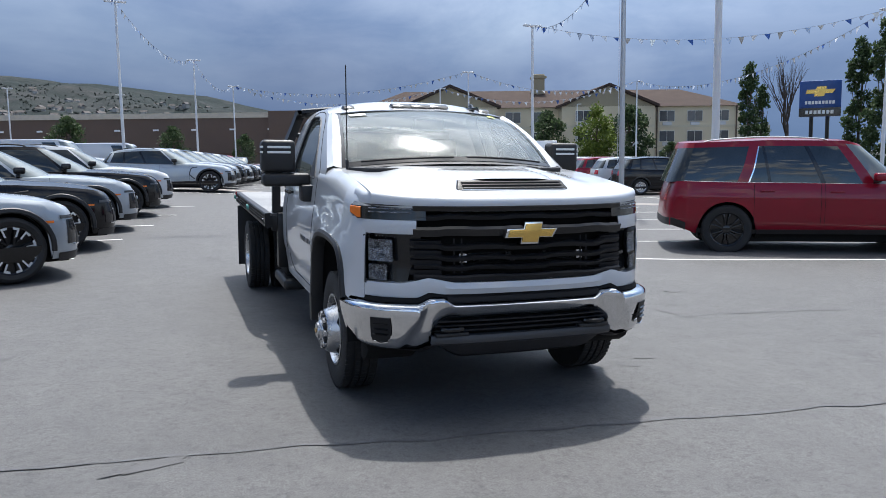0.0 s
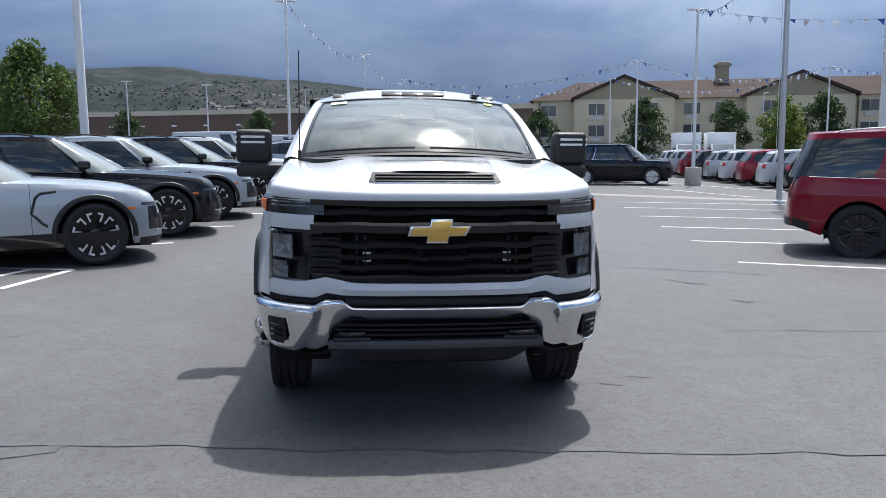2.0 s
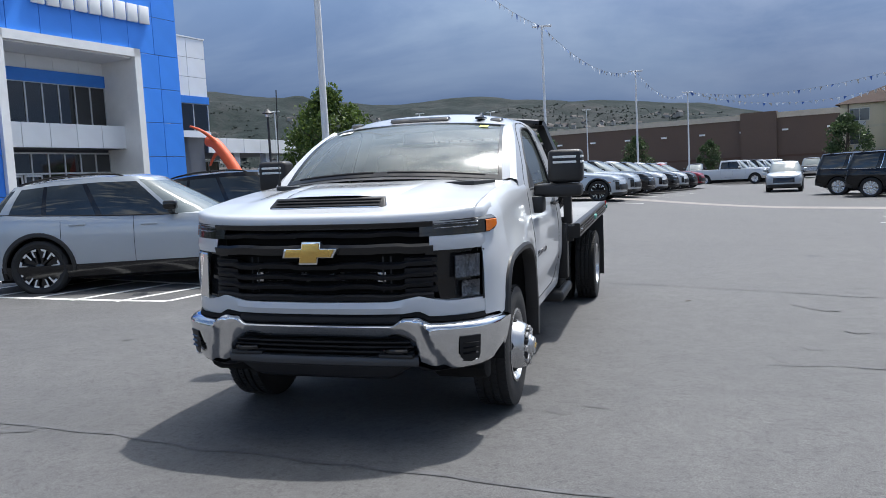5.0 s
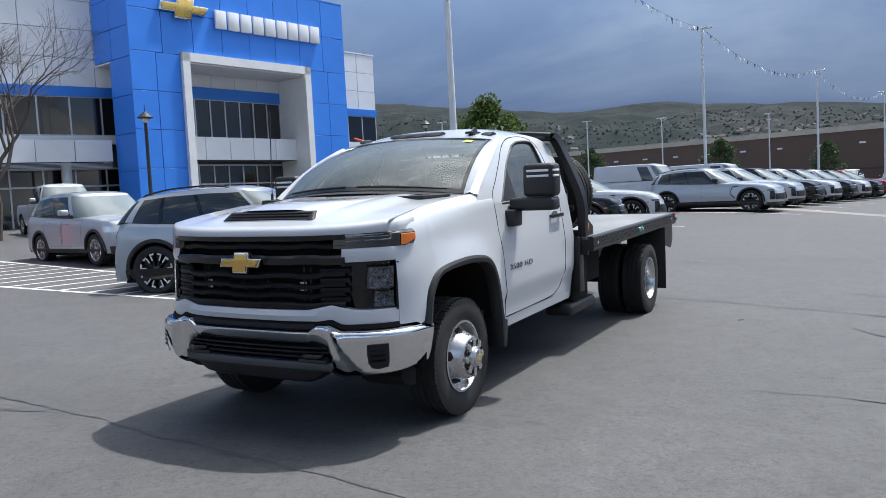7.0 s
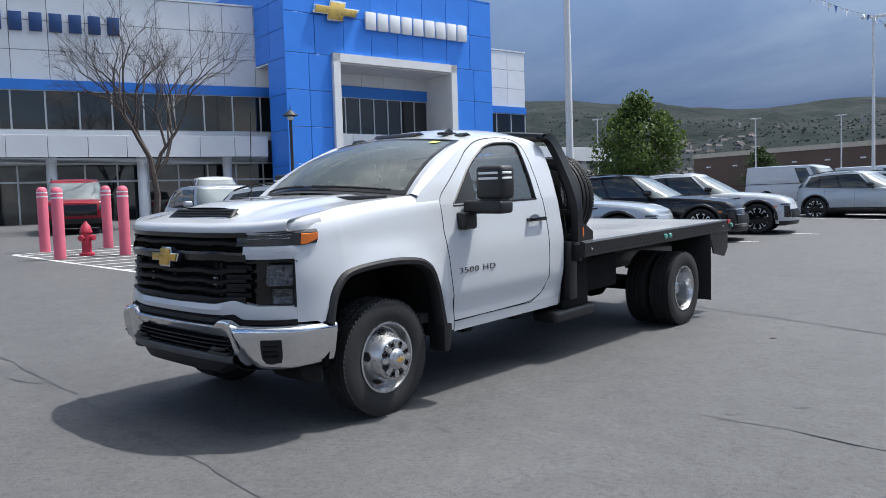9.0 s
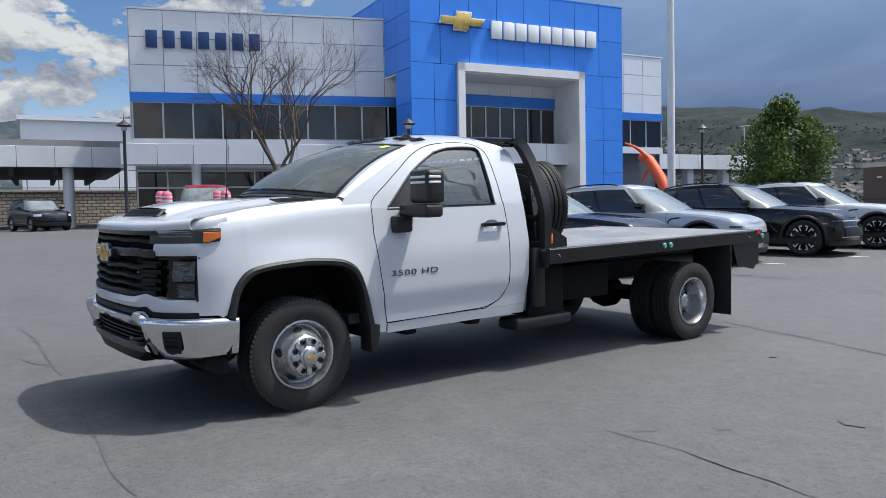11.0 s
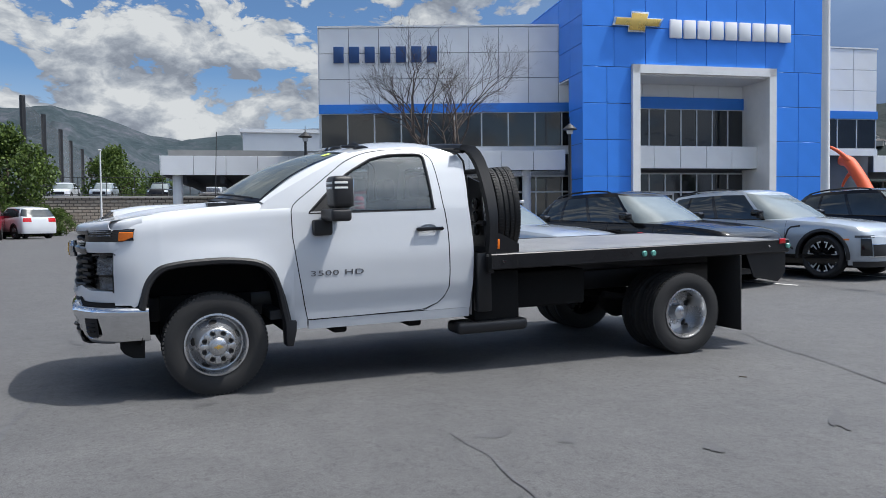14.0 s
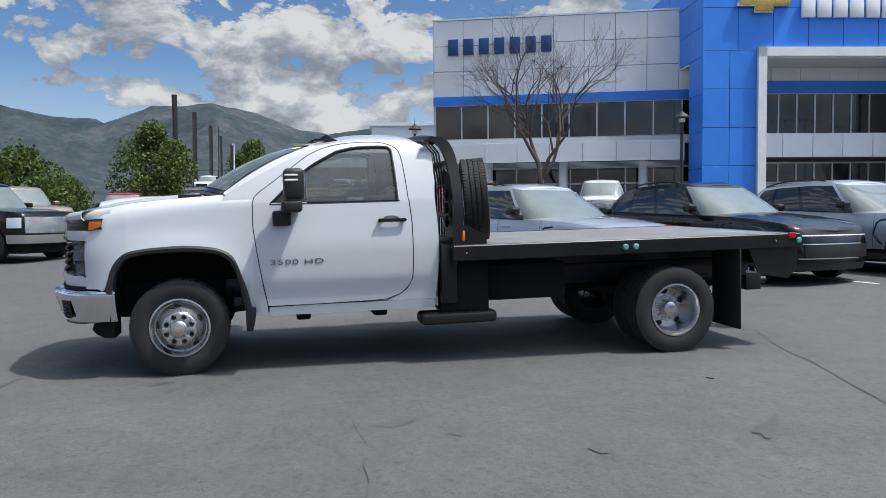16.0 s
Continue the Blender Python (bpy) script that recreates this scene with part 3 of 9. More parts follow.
for k in range(5):
    for s0, s1 in ((-0.27, -0.17), (-0.16, -0.04), (0.04, 0.16), (0.17, 0.27)):
        bm = B()
        nose_band(bm, s0, s1, [(0.962 + 0.011 * k, -0.075), (0.966 + 0.011 * k, -0.066), (0.969 + 0.011 * k, -0.075)], 8)
        tp("radiator_fin", bm, M_ALU, GRILLE)


def emblem(bm, wd, ht, y0, y1, skew=0.12):
    """The plain cross shape of the badge."""
    a, b, k = wd / 2, ht / 2, skew * ht
    pts = [(-a + k, 0.42 * b), (-0.30 * a, 0.42 * b), (-0.26 * a, b), (0.42 * a, b), (0.38 * a, 0.42 * b), (a, 0.42 * b),
           (a - k * 2, -0.42 * b), (0.30 * a, -0.42 * b), (0.26 * a, -b), (-0.42 * a, -b), (-0.38 * a, -0.42 * b), (-a, -0.42 * b)]
    return pts


bm = B()
prism(bm, [(x, z + 1.135) for x, z in emblem(None, 0.335, 0.128, 0, 0)], "y", -0.985, -0.93, 0.006)
badge = tp("badge", bm, M_CHROME, GRILLE, "gold cross-shaped badge with a bright rim")
bm = B()
prism(bm, [(x, z + 1.135) for x, z in emblem(None, 0.300, 0.104, 0, 0)], "y", -0.993, -0.95, 0.004)
part("badge_face", bm, M_GOLD, badge, "gold face")
bm = badge.children[0].data
bm.transform(RAKE)

# bumper
chrome_hi = keyed([(0.0, 0.735), (0.355, 0.735), (0.395, 0.772), (0.465, 0.774), (0.520, 0.742), (0.62, 0.740), (0.80, 0.738), (1.0, 0.733)])
chrome_lo = keyed([(0.0, 0.647), (0.375, 0.643), (0.425, 0.610), (0.448, 0.570), (0.458, 0.500), (0.52, 0.468), (0.70, 0.474), (0.86, 0.478), (1.0, 0.480)])


def cz(t):
    return lambda s: lerp(chrome_lo(s), chrome_hi(s), t)


def crease(t, o):
    """The middle of the bumper lies back behind a slanting fold, whose edge stands proud."""
    return lambda s: o - 0.024 * min(1, max(0, (lerp(0.602, 0.467, t) - s) / 0.04 + 0.5)) + 0.014 * max(0, 1 - abs(s - lerp(0.615, 0.480, t)) / 0.022) * (1 if t > 0.35 else t / 0.35)


bm = B()
nose_band(bm, -1.0, 1.0, [(cz(t), crease(t, o)) for t, o in ((0, -0.06), (0.0, -0.030), (0.03, -0.020), (0.10, -0.010), (0.25, 0.004), (0.40, 0.015), (0.60, 0.027), (0.75, 0.035), (0.86, 0.039), (0.93, 0.034), (0.975, 0.019), (1.0, -0.004), (1.0, -0.04))], 200, bump)
bmesh.ops.recalc_face_normals(bm, faces=bm.faces)
BUMPER = tp("bumper", thick(bm, None, 0.004), M_CHROME, None, "chromed steel front bumper")
# chrome strip under the opening, and the lip below it
bm = B()
nose_band(bm, -0.46, 0.46, [(0.492, -0.045), (0.494, -0.022), (0.505, -0.012), (0.535, -0.010), (0.548, -0.018), (0.552, -0.05)], 60, bump)
bmesh.ops.recalc_face_normals(bm, faces=bm.faces)
tp("lower_strip", bm, stuff("dark_bumper_plastic", (0.032, 0.033, 0.036), 0.38, 0.0, 0.12, 5, 150, 0.05), BUMPER, "dark grey strip under the bumper's opening")


def dam(z):
    """The valance draws up behind the chrome towards the corners."""
    return lambda s: lerp(z, max(z, chrome_lo(s) - 0.004), smooth((s - 0.30) / 0.30))


bm = B()
nose_band(bm, -0.80, 0.80, [(dam(0.405), -0.16), (dam(0.408), -0.09), (dam(0.430), -0.045), (dam(0.470), -0.030), (lambda s: 0.498 if s < 0.46 else max(0.465, chrome_lo(s) + 0.004), -0.026)], 60, bump)
tp("valance", bm, M_DARKPL, BUMPER, "black plastic lower valance")
bm = B()
nose_band(bm, -0.462, 0.462, [(0.545, -0.03), (0.546, -0.10), (0.65, -0.10), (0.655, -0.03)], 40, bump)
tp("lower_opening", bm, M_UNDER, BUMPER)
for z, o in ((0.575, -0.035), (0.603, -0.035), (0.630, -0.030)):
    bm = B()
    nose_band(bm, -0.44, 0.44, [(z - 0.009, -0.07), (z - 0.004, o), (z + 0.004, o), (z + 0.009, -0.07)], 40, bump)
    tp("opening_bar", bm, M_DARKPL, BUMPER)
bm = B()
nose_band(bm, -0.385, 0.385, [(0.730, -0.05), (0.738, -0.022), (0.752, -0.012), (0.772, -0.014), (0.782, -0.03), (0.80, -0.05)], 40, bump)
tp("slot_trim", bm, M_DARKPL, BUMPER, "black plastic trim in the slot over the bumper")
for sx in (1, -1):
    bm = B()
    nose_band(bm, sx * 0.37, sx * 1.0, [(lambda s: chrome_hi(s) - 0.01, -0.06), (lambda s: chrome_hi(s) + 0.003, -0.022), (lambda s: chrome_hi(s) + 0.030, -0.032)], 30, bump)
    tp("bumper_gap", bm, M_UNDER, BUMPER)
    x, y = bump(sx * 0.36, -0.012)
    bm = B()
    tube(bm, [(x - 0.062, y + 0.06, 0.585), (x - 0.058, y + 0.004, 0.585), (x - 0.03, y - 0.012, 0.585), (x + 0.03, y - 0.012, 0.585), (x + 0.058, y + 0.004, 0.585), (x + 0.062, y + 0.06, 0.585)], 0.014)
    tp("tow_hook", bm, M_GLOSSBLK, BUMPER, "black tow hook")
    bm = B()
    box(bm, x - 0.10, x + 0.10, y - 0.008, y + 0.05, 0.545, 0.568, 0.008)
    tp("hook_tray", bm, M_PLASTIC, BUMPER)
    # pocket at the corner with its bright lower lip
    bm = B()
    rim_rows = []
    for z, o, a, b_ in ((0.515, 0.008, 0.665, 0.71), (0.522, 0.022, 0.655, 0.722), (0.550, 0.026, 0.638, 0.728), (0.61, 0.032, 0.634, 0.728), (0.660, 0.038, 0.636, 0.726), (0.668, 0.020, 0.645, 0.72)):
        rim_rows.append([(*bump(sx * lerp(a, b_, k / 8), o), z) for k in range(9)])
    loft(bm, rim_rows)
    pocket = tp("fog_pocket", bm, M_DARKPL, BUMPER, "black plastic pocket with ribs")
    for k in range(3):
        bm = B()
        nose_band(bm, sx * 0.648, sx * 0.712, [(0.556 + 0.03 * k, 0.024), (0.563 + 0.03 * k, 0.042), (0.571 + 0.03 * k, 0.030)], 6, bump)
        tp("pocket_rib", bm, M_GLOSSBLK, pocket)
    bm = B()
    tube(bm, [(*bump(sx * lerp(0.648, 0.715, k / 6), 0.020), 0.513 + 0.010 * abs(k - 3) / 3) for k in range(7)], 0.006, 6)
    tp("pocket_lip", bm, M_CHROME, pocket, "bright lip of the pocket")
    bm = B()
    prism(bm, [(-0.645, 0.425), (-0.615, 0.500), (-0.555, 0.510), (-0.474, 0.500), (-0.478, 0.342), (-0.56, 0.348), (-0.62, 0.385)], "x", sx * 0.58, sx * 0.885, 0.012)
    tp("air_deflector", bm, M_UNDER, BUMPER, "black plastic corner below the bumper's end")

# doors, rockers, cab corners
def side_sheet(y0, y1, z0, z1, edge0=None, edge1=None, n=24, m=14):
    bm, rows = B(), []
    for j in range(m + 1):
        z = lerp(z0, z1, j / m)
        a, b = (edge0(z) if edge0 else y0), (edge1(z) if edge1 else y1)
        rows.append([(side_x(z), lerp(a, b, i / n), z) for i in range(n + 1)])
    loft(bm, rows)
    bmesh.ops.recalc_face_normals(bm, faces=bm.faces)
    return thick(bm, None, 0.006)


door_front = keyed([(0.53, 0.724), (0.75, 0.683), (0.98, 0.648), (1.2, 0.622), (1.40, 0.624)])
door_back = keyed([(0.555, 1.70), (0.58, 1.79), (0.60, 1.83), (0.65, 1.890), (0.73, 1.925), (0.85, 1.934), (1.2, 1.934), (1.40, 1.915)])
cab_back = keyed([(0.47, 2.120), (0.77, 2.146), (1.06, 2.158), (1.25, 2.15), (1.40, 2.14)])
for sx in (1, -1):
    d = side_sheet(0, 0, 0.545, 1.388, lambda z: door_front(z) + 0.004, lambda z: door_back(z) - 0.004)
    c = side_sheet(0, 0, 0.54, 1.388, lambda z: door_back(z) + 0.004, cab_back, 8)
    r = side_sheet(0.73, 2.12, 0.462, 0.538, None, None, 10, 4)
    f = side_sheet(0, 0, 0.475, 1.388, lambda z: 0.612, lambda z: door_front(max(z, 0.54)) - 0.003, 3)
    if sx < 0:
        d, c, r, f = flipped(d), flipped(c), flipped(r), flipped(f)
    DOOR = tp("door", d, M_WHITE, None, "white driver-side door" if sx > 0 else "white passenger door")
    tp("cab_corner", c, M_WHITE)
    tp("rocker", r, M_WHITE)
    tp("fender_back", f, M_WHITE)
    bm = B()
    box(bm, sx * 0.912 - 0.012, sx * 0.912 + 0.012, 0.66, 2.12, 0.49, 1.36)
    tp("door_backing", bm, M_UNDER)
    # handle
    bm = B()
    hx = side_x(1.22)
    prism(bm, [(1.635, 1.222), (1.65, 1.237), (1.87, 1.237), (1.885, 1.222), (1.87, 1.206), (1.65, 1.206)], "x", sx * (hx + 0.022), sx * (hx + 0.045), 0.005)
    box(bm, sx * hx, sx * (hx + 0.03), 1.65, 1.68, 1.21, 1.232)
    box(bm, sx * hx, sx * (hx + 0.03), 1.84, 1.87, 1.21, 1.232)
    tp("handle", bm, M_GLOSSBLK, DOOR, "gloss black pull handle")
    bm = B()
    lathe(bm, [(0.0, 0.0), (0.045, 0.0), (0.05, 0.004)], 20, pose(sx * (hx + 0.001), 1.755, 1.225) @ Matrix.Diagonal((sx, 1.5, 0.7, 1)))
    tp("handle_cup", bm, M_SILVER, DOOR)
    # belt trim
    bm = B()
    box(bm, sx * 0.928, sx * 0.940, 1.06, 1.84, 1.380, 1.390, 0.003)
    tp("belt_trim", bm, M_GLOSSBLK, DOOR)

# greenhouse
glass_x = keyed([(1.36, 0.937), (1.40, 0.930), (1.55, 0.885), (1.70, 0.83), (1.80, 0.785), (1.87, 0.742), (1.93, 0.69)])
LOOP_OUT = [spline(p, 17)[:-1] for p in ([(0.40, 1.366), (2.14, 1.366)], [(2.14, 1.366), (2.15, 1.60), (2.15, 1.77)],
                                           [(2.15, 1.77), (2.125, 1.825), (2.02, 1.880), (1.75, 1.908), (1.4, 1.895), (1.15, 1.858)], [(1.15, 1.858), (0.78, 1.670), (0.415, 1.462), (0.40, 1.366)])]
LOOP_IN = [spline(p, 17)[:-1] for p in ([(0.76, 1.372), (1.822, 1.378)], [(1.822, 1.378), (1.812, 1.60), (1.800, 1.79)],
                                          [(1.800, 1.79), (1.785, 1.836), (1.70, 1.848), (1.487, 1.840), (1.32, 1.804)], [(1.32, 1.804), (1.06, 1.650), (0.76, 1.372)])]
LOOP_OUT, LOOP_IN = sum(LOOP_OUT, []), sum(LOOP_IN, [])
for sx in (1, -1):
    bm = B()
    mid = [((a[0] + b[0]) / 2, (a[1] + b[1]) / 2) for a, b in zip(LOOP_OUT, LOOP_IN)]
    loft(bm, [[(glass_x(z), y, z) for y, z in L] for L in (LOOP_OUT, mid, LOOP_IN)] + [[(glass_x(z) - 0.02, y, z) for y, z in LOOP_IN]], True)
    bmesh.ops.recalc_face_normals(bm, faces=bm.faces)
    bm = bm if sx > 0 else flipped(bm)
    tp("cab_side", bm, M_WHITE, None, "", True, 30)
    # window, with a dark surround and the mirror sail
    bm = B()
    cy, cz_ = 1.40, 1.60
    ins = [(y + (cy - y) * 0.0, z) for y, z in LOOP_IN]
    gm = B()
    rows = []
    for t in np.linspace(0, 1, 12):
        lo = [p for p in LOOP_IN]
        rows.append([((glass_x(lerp(z, cz_, t)) - 0.014), lerp(y, cy, t), lerp(z, cz_, t)) for y, z in lo])
    loft(gm, rows, True)
    bmesh.ops.recalc_face_normals(gm, faces=gm.faces)
    side_win = tp("side_window", gm if sx > 0 else flipped(gm), M_SIDEGLASS, None, "tinted side window")
    side_win.visible_shadow = False
    bm.free()
    bm = B()
    tube(bm, [(sx * (glass_x(z) - 0.004), y, z) for y, z in LOOP_IN] + [(sx * (glass_x(LOOP_IN[0][1]) - 0.004), *LOOP_IN[0])], 0.011, 6, False)
    tp("window_seal", bm, M_PLASTIC, side_win)
    bm = B()
    sail = [(0.77, 1.375), (1.06, 1.378), (1.06, 1.640), (0.97, 1.56), (0.86, 1.462)]
    loft(bm, [[(sx * (glass_x(z) - 0.003), y, z) for y, z in sail], [(sx * (glass_x(1.47) - 0.003), 1.0, 1.47)] * 5], True)
    tp("mirror_sail", bm, M_PLASTIC, side_win)
    # shut lines
    bm = B()
    line = [(door_front(z), z) for z in np.linspace(0.55, 1.385, 10)] + spline([(0.624, 1.39), (0.655, 1.455), (0.80, 1.565), (0.97, 1.692), (1.11, 1.79), (1.30, 1.862), (1.54, 1.888), (1.735, 1.880), (1.845, 1.830), (1.878, 1.745), (1.90, 1.55), (1.912, 1.40)], 40) + \
        [(door_back(z), z) for z in np.linspace(1.38, 0.555, 20)] + [(1.6, 0.549), (0.74, 0.538), (0.722, 0.545)]
    tube(bm, [(sx * ((glass_x(z) if z > 1.388 else side_x(z)) - 0.0015), y, z) for y, z in line], 0.0042, 5, False)
    tp("door_seam", bm, M_UNDER)

# windscreen, pillars, roof
SCREEN_LO = [(x, lerp(0.17, 0.40, (abs(x) / 0.81) ** 2), lerp(1.515, 1.462, (abs(x) / 0.81) ** 2)) for x in np.linspace(-0.81, 0.81, 31)]
SCREEN_HI = [(x, lerp(1.03, 1.15, (abs(x) / 0.685) ** 2), lerp(1.900, 1.860, (abs(x) / 0.685) ** 2)) for x in np.linspace(-0.685, 0.685, 31)]


def screen(t):
    out = []
    for a, b in zip(SCREEN_LO, SCREEN_HI):
        p = Vector(a).lerp(Vector(b), t)
        p += Vector((0, -0.03, 0.060)) * 4 * t * (1 - t) * 0.85
        out.append(tuple(p))
    return out


bm = B()
loft(bm, [screen(t) for t in np.linspace(0, 1, 13)])
bmesh.ops.recalc_face_normals(bm, faces=bm.faces)
screen_ob = tp("windscreen", bm, M_WINDSCREEN, None, "raked windscreen with a price sticker and a yellow tag")
screen_ob.visible_shadow = False
bm = B()
for side in (0, -1):
    loft(bm, [[Vector(screen(t)[side]) + Vector((0, -0.004, 0.006)) for t in np.linspace(0, 1, 13)], [Vector(screen(t)[side]).lerp(Vector(screen(t)[side + (1 if side == 0 else -1)]), 0.4) + Vector((0, -0.004, 0.006)) for t in np.linspace(0, 1, 13)]])
loft(bm, [[Vector(p) + Vector((0, -0.003, 0.005)) for p in screen(1.0)], [Vector(p) + Vector((0, -0.003, 0.005)) for p in screen(0.97)]])
loft(bm, [[Vector(p) + Vector((0, -0.003, 0.005)) for p in screen(0.0)], [Vector(p) + Vector((0, -0.003, 0.005)) for p in screen(0.05)]])
tp("screen_border", bm, M_GLOSSBLK, screen_ob)
for sx in (1, -1):
    bm = B()
    a = [Vector(screen(t)[-1]) for t in np.linspace(0, 1, 13)]
    front_line = [Vector((glass_x(z), y, z)) for y, z in spline([(0.415, 1.462), (0.78, 1.670), (1.15, 1.858)], 13)]
    mid = [p.lerp(q, 0.45) + Vector((0.012, -0.012, 0.014)) for p, q in zip(a, front_line)]
    loft(bm, [a, mid, front_line])
    bmesh.ops.recalc_face_normals(bm, faces=bm.faces)
    tp("pillar", bm if sx > 0 else flipped(bm), M_WHITE)

bm, rows = B(), []
ROOF_EDGE = spline([(1.15, 1.858), (1.4, 1.895), (1.75, 1.908), (2.02, 1.880), (2.125, 1.825), (2.15, 1.77)], 26)
for k, (y, z) in enumerate(ROOF_EDGE):
    t = k / 25
    row = []
    for c in np.linspace(-1, 1, 41):
        xe = glass_x(z)
        crown = lerp(0.042, 0.085, smooth(t * 3)) * (1 - smooth((t - 0.75) / 0.25) * 0.75)
        xs = xe * math.copysign(abs(c) ** 0.92, c)
        row.append((xs, y - 0.12 * (1 - c * c) * (1 - smooth(t * 4)) + 0.02 * (1 - c * c) * smooth((t - 0.8) / 0.2), z + crown * (1 - abs(c) ** 2.6)))
    rows.append(row)
loft(bm, rows)
bmesh.ops.recalc_face_normals(bm, faces=bm.faces)
ROOF = tp("roof", thick(bm, None, 0.006), M_WHITE)


def roof_z(x, y):
    e = keyed([(p[0], p[1]) for p in ROOF_EDGE])(y)
    return e + 0.085 * (1 - abs(x / 0.72) ** 2.6)


for x in (-0.57, -0.155, 0.0, 0.155, 0.60):
    bm = B()
    y = 1.20 + 0.11 * (x / 0.6) ** 2
    wd = 0.085 if abs(x) < 0.3 else 0.045
    zz = roof_z(x, max(y, 1.15)) - (0.028 if abs(x) < 0.3 else 0.018)
    prism(bm, [(-0.075, 0.0), (0.06, 0.0), (0.045, 0.018), (0.0, 0.034), (-0.05, 0.026)], "x", x - wd, x + wd, 0.008, pose(0, y, zz))
    tp("roof_lamp", bm, M_GLOSSBLK, ROOF, "small dark smoked roof marker lamp")
bm = B()
prism(bm, [(-0.05, 0), (0.11, 0), (0.10, 0.025), (0.06, 0.050), (0.04, 0.048), (0.0, 0.02)], "x", 0.475, 0.495, 0.01, pose(0, 1.22, roof_z(0.48, 1.3) - 0.012))
box(bm, 0.455, 0.515, 1.16, 1.34, roof_z(0.48, 1.3) - 0.02, roof_z(0.48, 1.3) + 0.002, 0.008)
tp("roof_fin", bm, M_GLOSSBLK, ROOF, "black shark-fin antenna on the roof")
# back wall of the cab
bm = B()
loft(bm, [[(-side_x(z) if z < 1.39 else -glass_x(z), 2.145, z) for z in (0.47, 0.7, 1.0, 1.39, 1.6, 1.77)], [(side_x(z) if z < 1.39 else glass_x(z), 2.145, z) for z in (0.47, 0.7, 1.0, 1.39, 1.6, 1.77)]])
tp("cab_back", bm, M_WHITE)
bm = B()
prism(bm, [(-0.68, 1.40), (0.68, 1.40), (0.60, 1.74), (-0.60, 1.74)], "y", 2.14, 2.156)
tp("rear_window", bm, M_CARGLASS)
# cowl, wipers, antenna
bm = B()
loft(bm, [[(x, lerp(0.10, 0.33, (abs(x) / 0.81) ** 2), lerp(1.50, 1.455, (abs(x) / 0.81) ** 2)) for x in np.linspace(-0.81, 0.81, 31)], [(p[0], p[1] + 0.02, p[2] + 0.004) for p in SCREEN_LO]])
tp("cowl", bm, M_PLASTIC)
for x0, x1 in ((0.70, 0.05), (-0.05, -0.68)):
    bm = B()
    pts = []
    for k in range(9):
        x = lerp(x0, x1, k / 8)
        pts.append((x, lerp(0.17, 0.40, (abs(x) / 0.81) ** 2) + 0.03, lerp(1.515, 1.462, (abs(x) / 0.81) ** 2) + 0.032))
    tube(bm, pts, 0.007, 6)
    tp("wiper", bm, M_PLASTIC)
bm = B()
tube(bm, [(-0.80, 0.26, 1.44), (-0.80, 0.265, 1.52)], 0.011, 8)
tube(bm, [(-0.80, 0.265, 1.50), (-0.80, 0.30, 2.16)], 0.004, 6)
tp("mast_antenna", bm, M_PLASTIC, None, "thin black mast antenna")
# paper tags on the screen
for x0, x1, ta, tb, mt, nm in ((-0.62, -0.50, 0.84, 0.92, M_PAPER, "window_sticker"), (0.53, 0.59, 0.86, 0.93, M_YELLOWTAG, "window_tag")):
    bm = B()
    def sp(x, t):
        r = screen(t)
        k = (x / max(abs(p[0]) for p in r) + 1) * 15
        i = min(int(k), 29)
        return Vector(r[i]).lerp(Vector(r[i + 1]), k - i) + Vector((0, -0.004, 0.006))
    loft(bm, [[sp(x0, ta), sp(x1, ta)], [sp(x0, tb), sp(x1, tb)]])
    tp(nm, bm, mt, screen_ob, "pale sticker" if mt is M_PAPER else "yellow-green tag")

# mirrors
for sx in (1, -1):
    bm = B()
    box(bm, 1.055, 1.305, 0.87, 1.03, 1.412, 1.655, 0.035, None, 3)
    arm = B()
    box(arm, 0.95, 1.30, 0.85, 1.01, 1.312, 1.408, 0.025, None, 3)
    foot = B()
    box(foot, 0.93, 1.03, 0.78, 0.93, 1.20, 1.325, 0.02)
    if sx < 0:
        bm, arm, foot = flipped(bm), flipped(arm), flipped(foot)
    MIR = tp("mirror", bm, M_PLASTIC, None, "tall black towing mirror on a wide arm")
    tp("mirror_arm", arm, M_PLASTIC, MIR)
    tp("mirror_foot", foot, M_PLASTIC, MIR)
    for k in range(2):
        bm = B()
        box(bm, sx * 1.18 - 0.085, sx * 1.18 + 0.085, 0.862, 0.874, 1.555 + 0.038 * k, 1.572 + 0.038 * k, 0.004)
        box(bm, sx * 1.30 - 0.008, sx * 1.30 + 0.008, 0.88, 0.98, 1.555 + 0.038 * k, 1.572 + 0.038 * k, 0.004)
        tp("mirror_lamp", bm, M_PAPER, MIR, "pale narrow lamp strip")
    bm = B()
    box(bm, sx * 1.18 - 0.10, sx * 1.18 + 0.10, 1.026, 1.034, 1.42, 1.63, 0.003)
    tp("mirror_glass", bm, M_CHROME, MIR, "mirror glass")

# door lettering
txt = bpy.data.curves.new("lettering", "FONT")
txt.body, txt.size, txt.extrude, txt.space_character = "3500 HD", 0.062, 0.002, 1.1
for sx in (1, -1):
    t_ob = new("model_lettering", txt)
    t_ob.parent = TRUCK
    t_ob["label"] = "chrome model lettering"
    t_ob.matrix_basis = RAKE @ (pose(side_x(0.90) + 0.002, 0.745, 0.885, 90, 0, 90) if sx > 0 else pose(-side_x(0.90) - 0.002, 1.155, 0.885, 90, 0, -90)) @ Matrix.Diagonal((1.75, 0.95, 1, 1))
txt.materials.append(stuff("dark_chrome", (0.16, 0.16, 0.17), 0.3, 0.8))

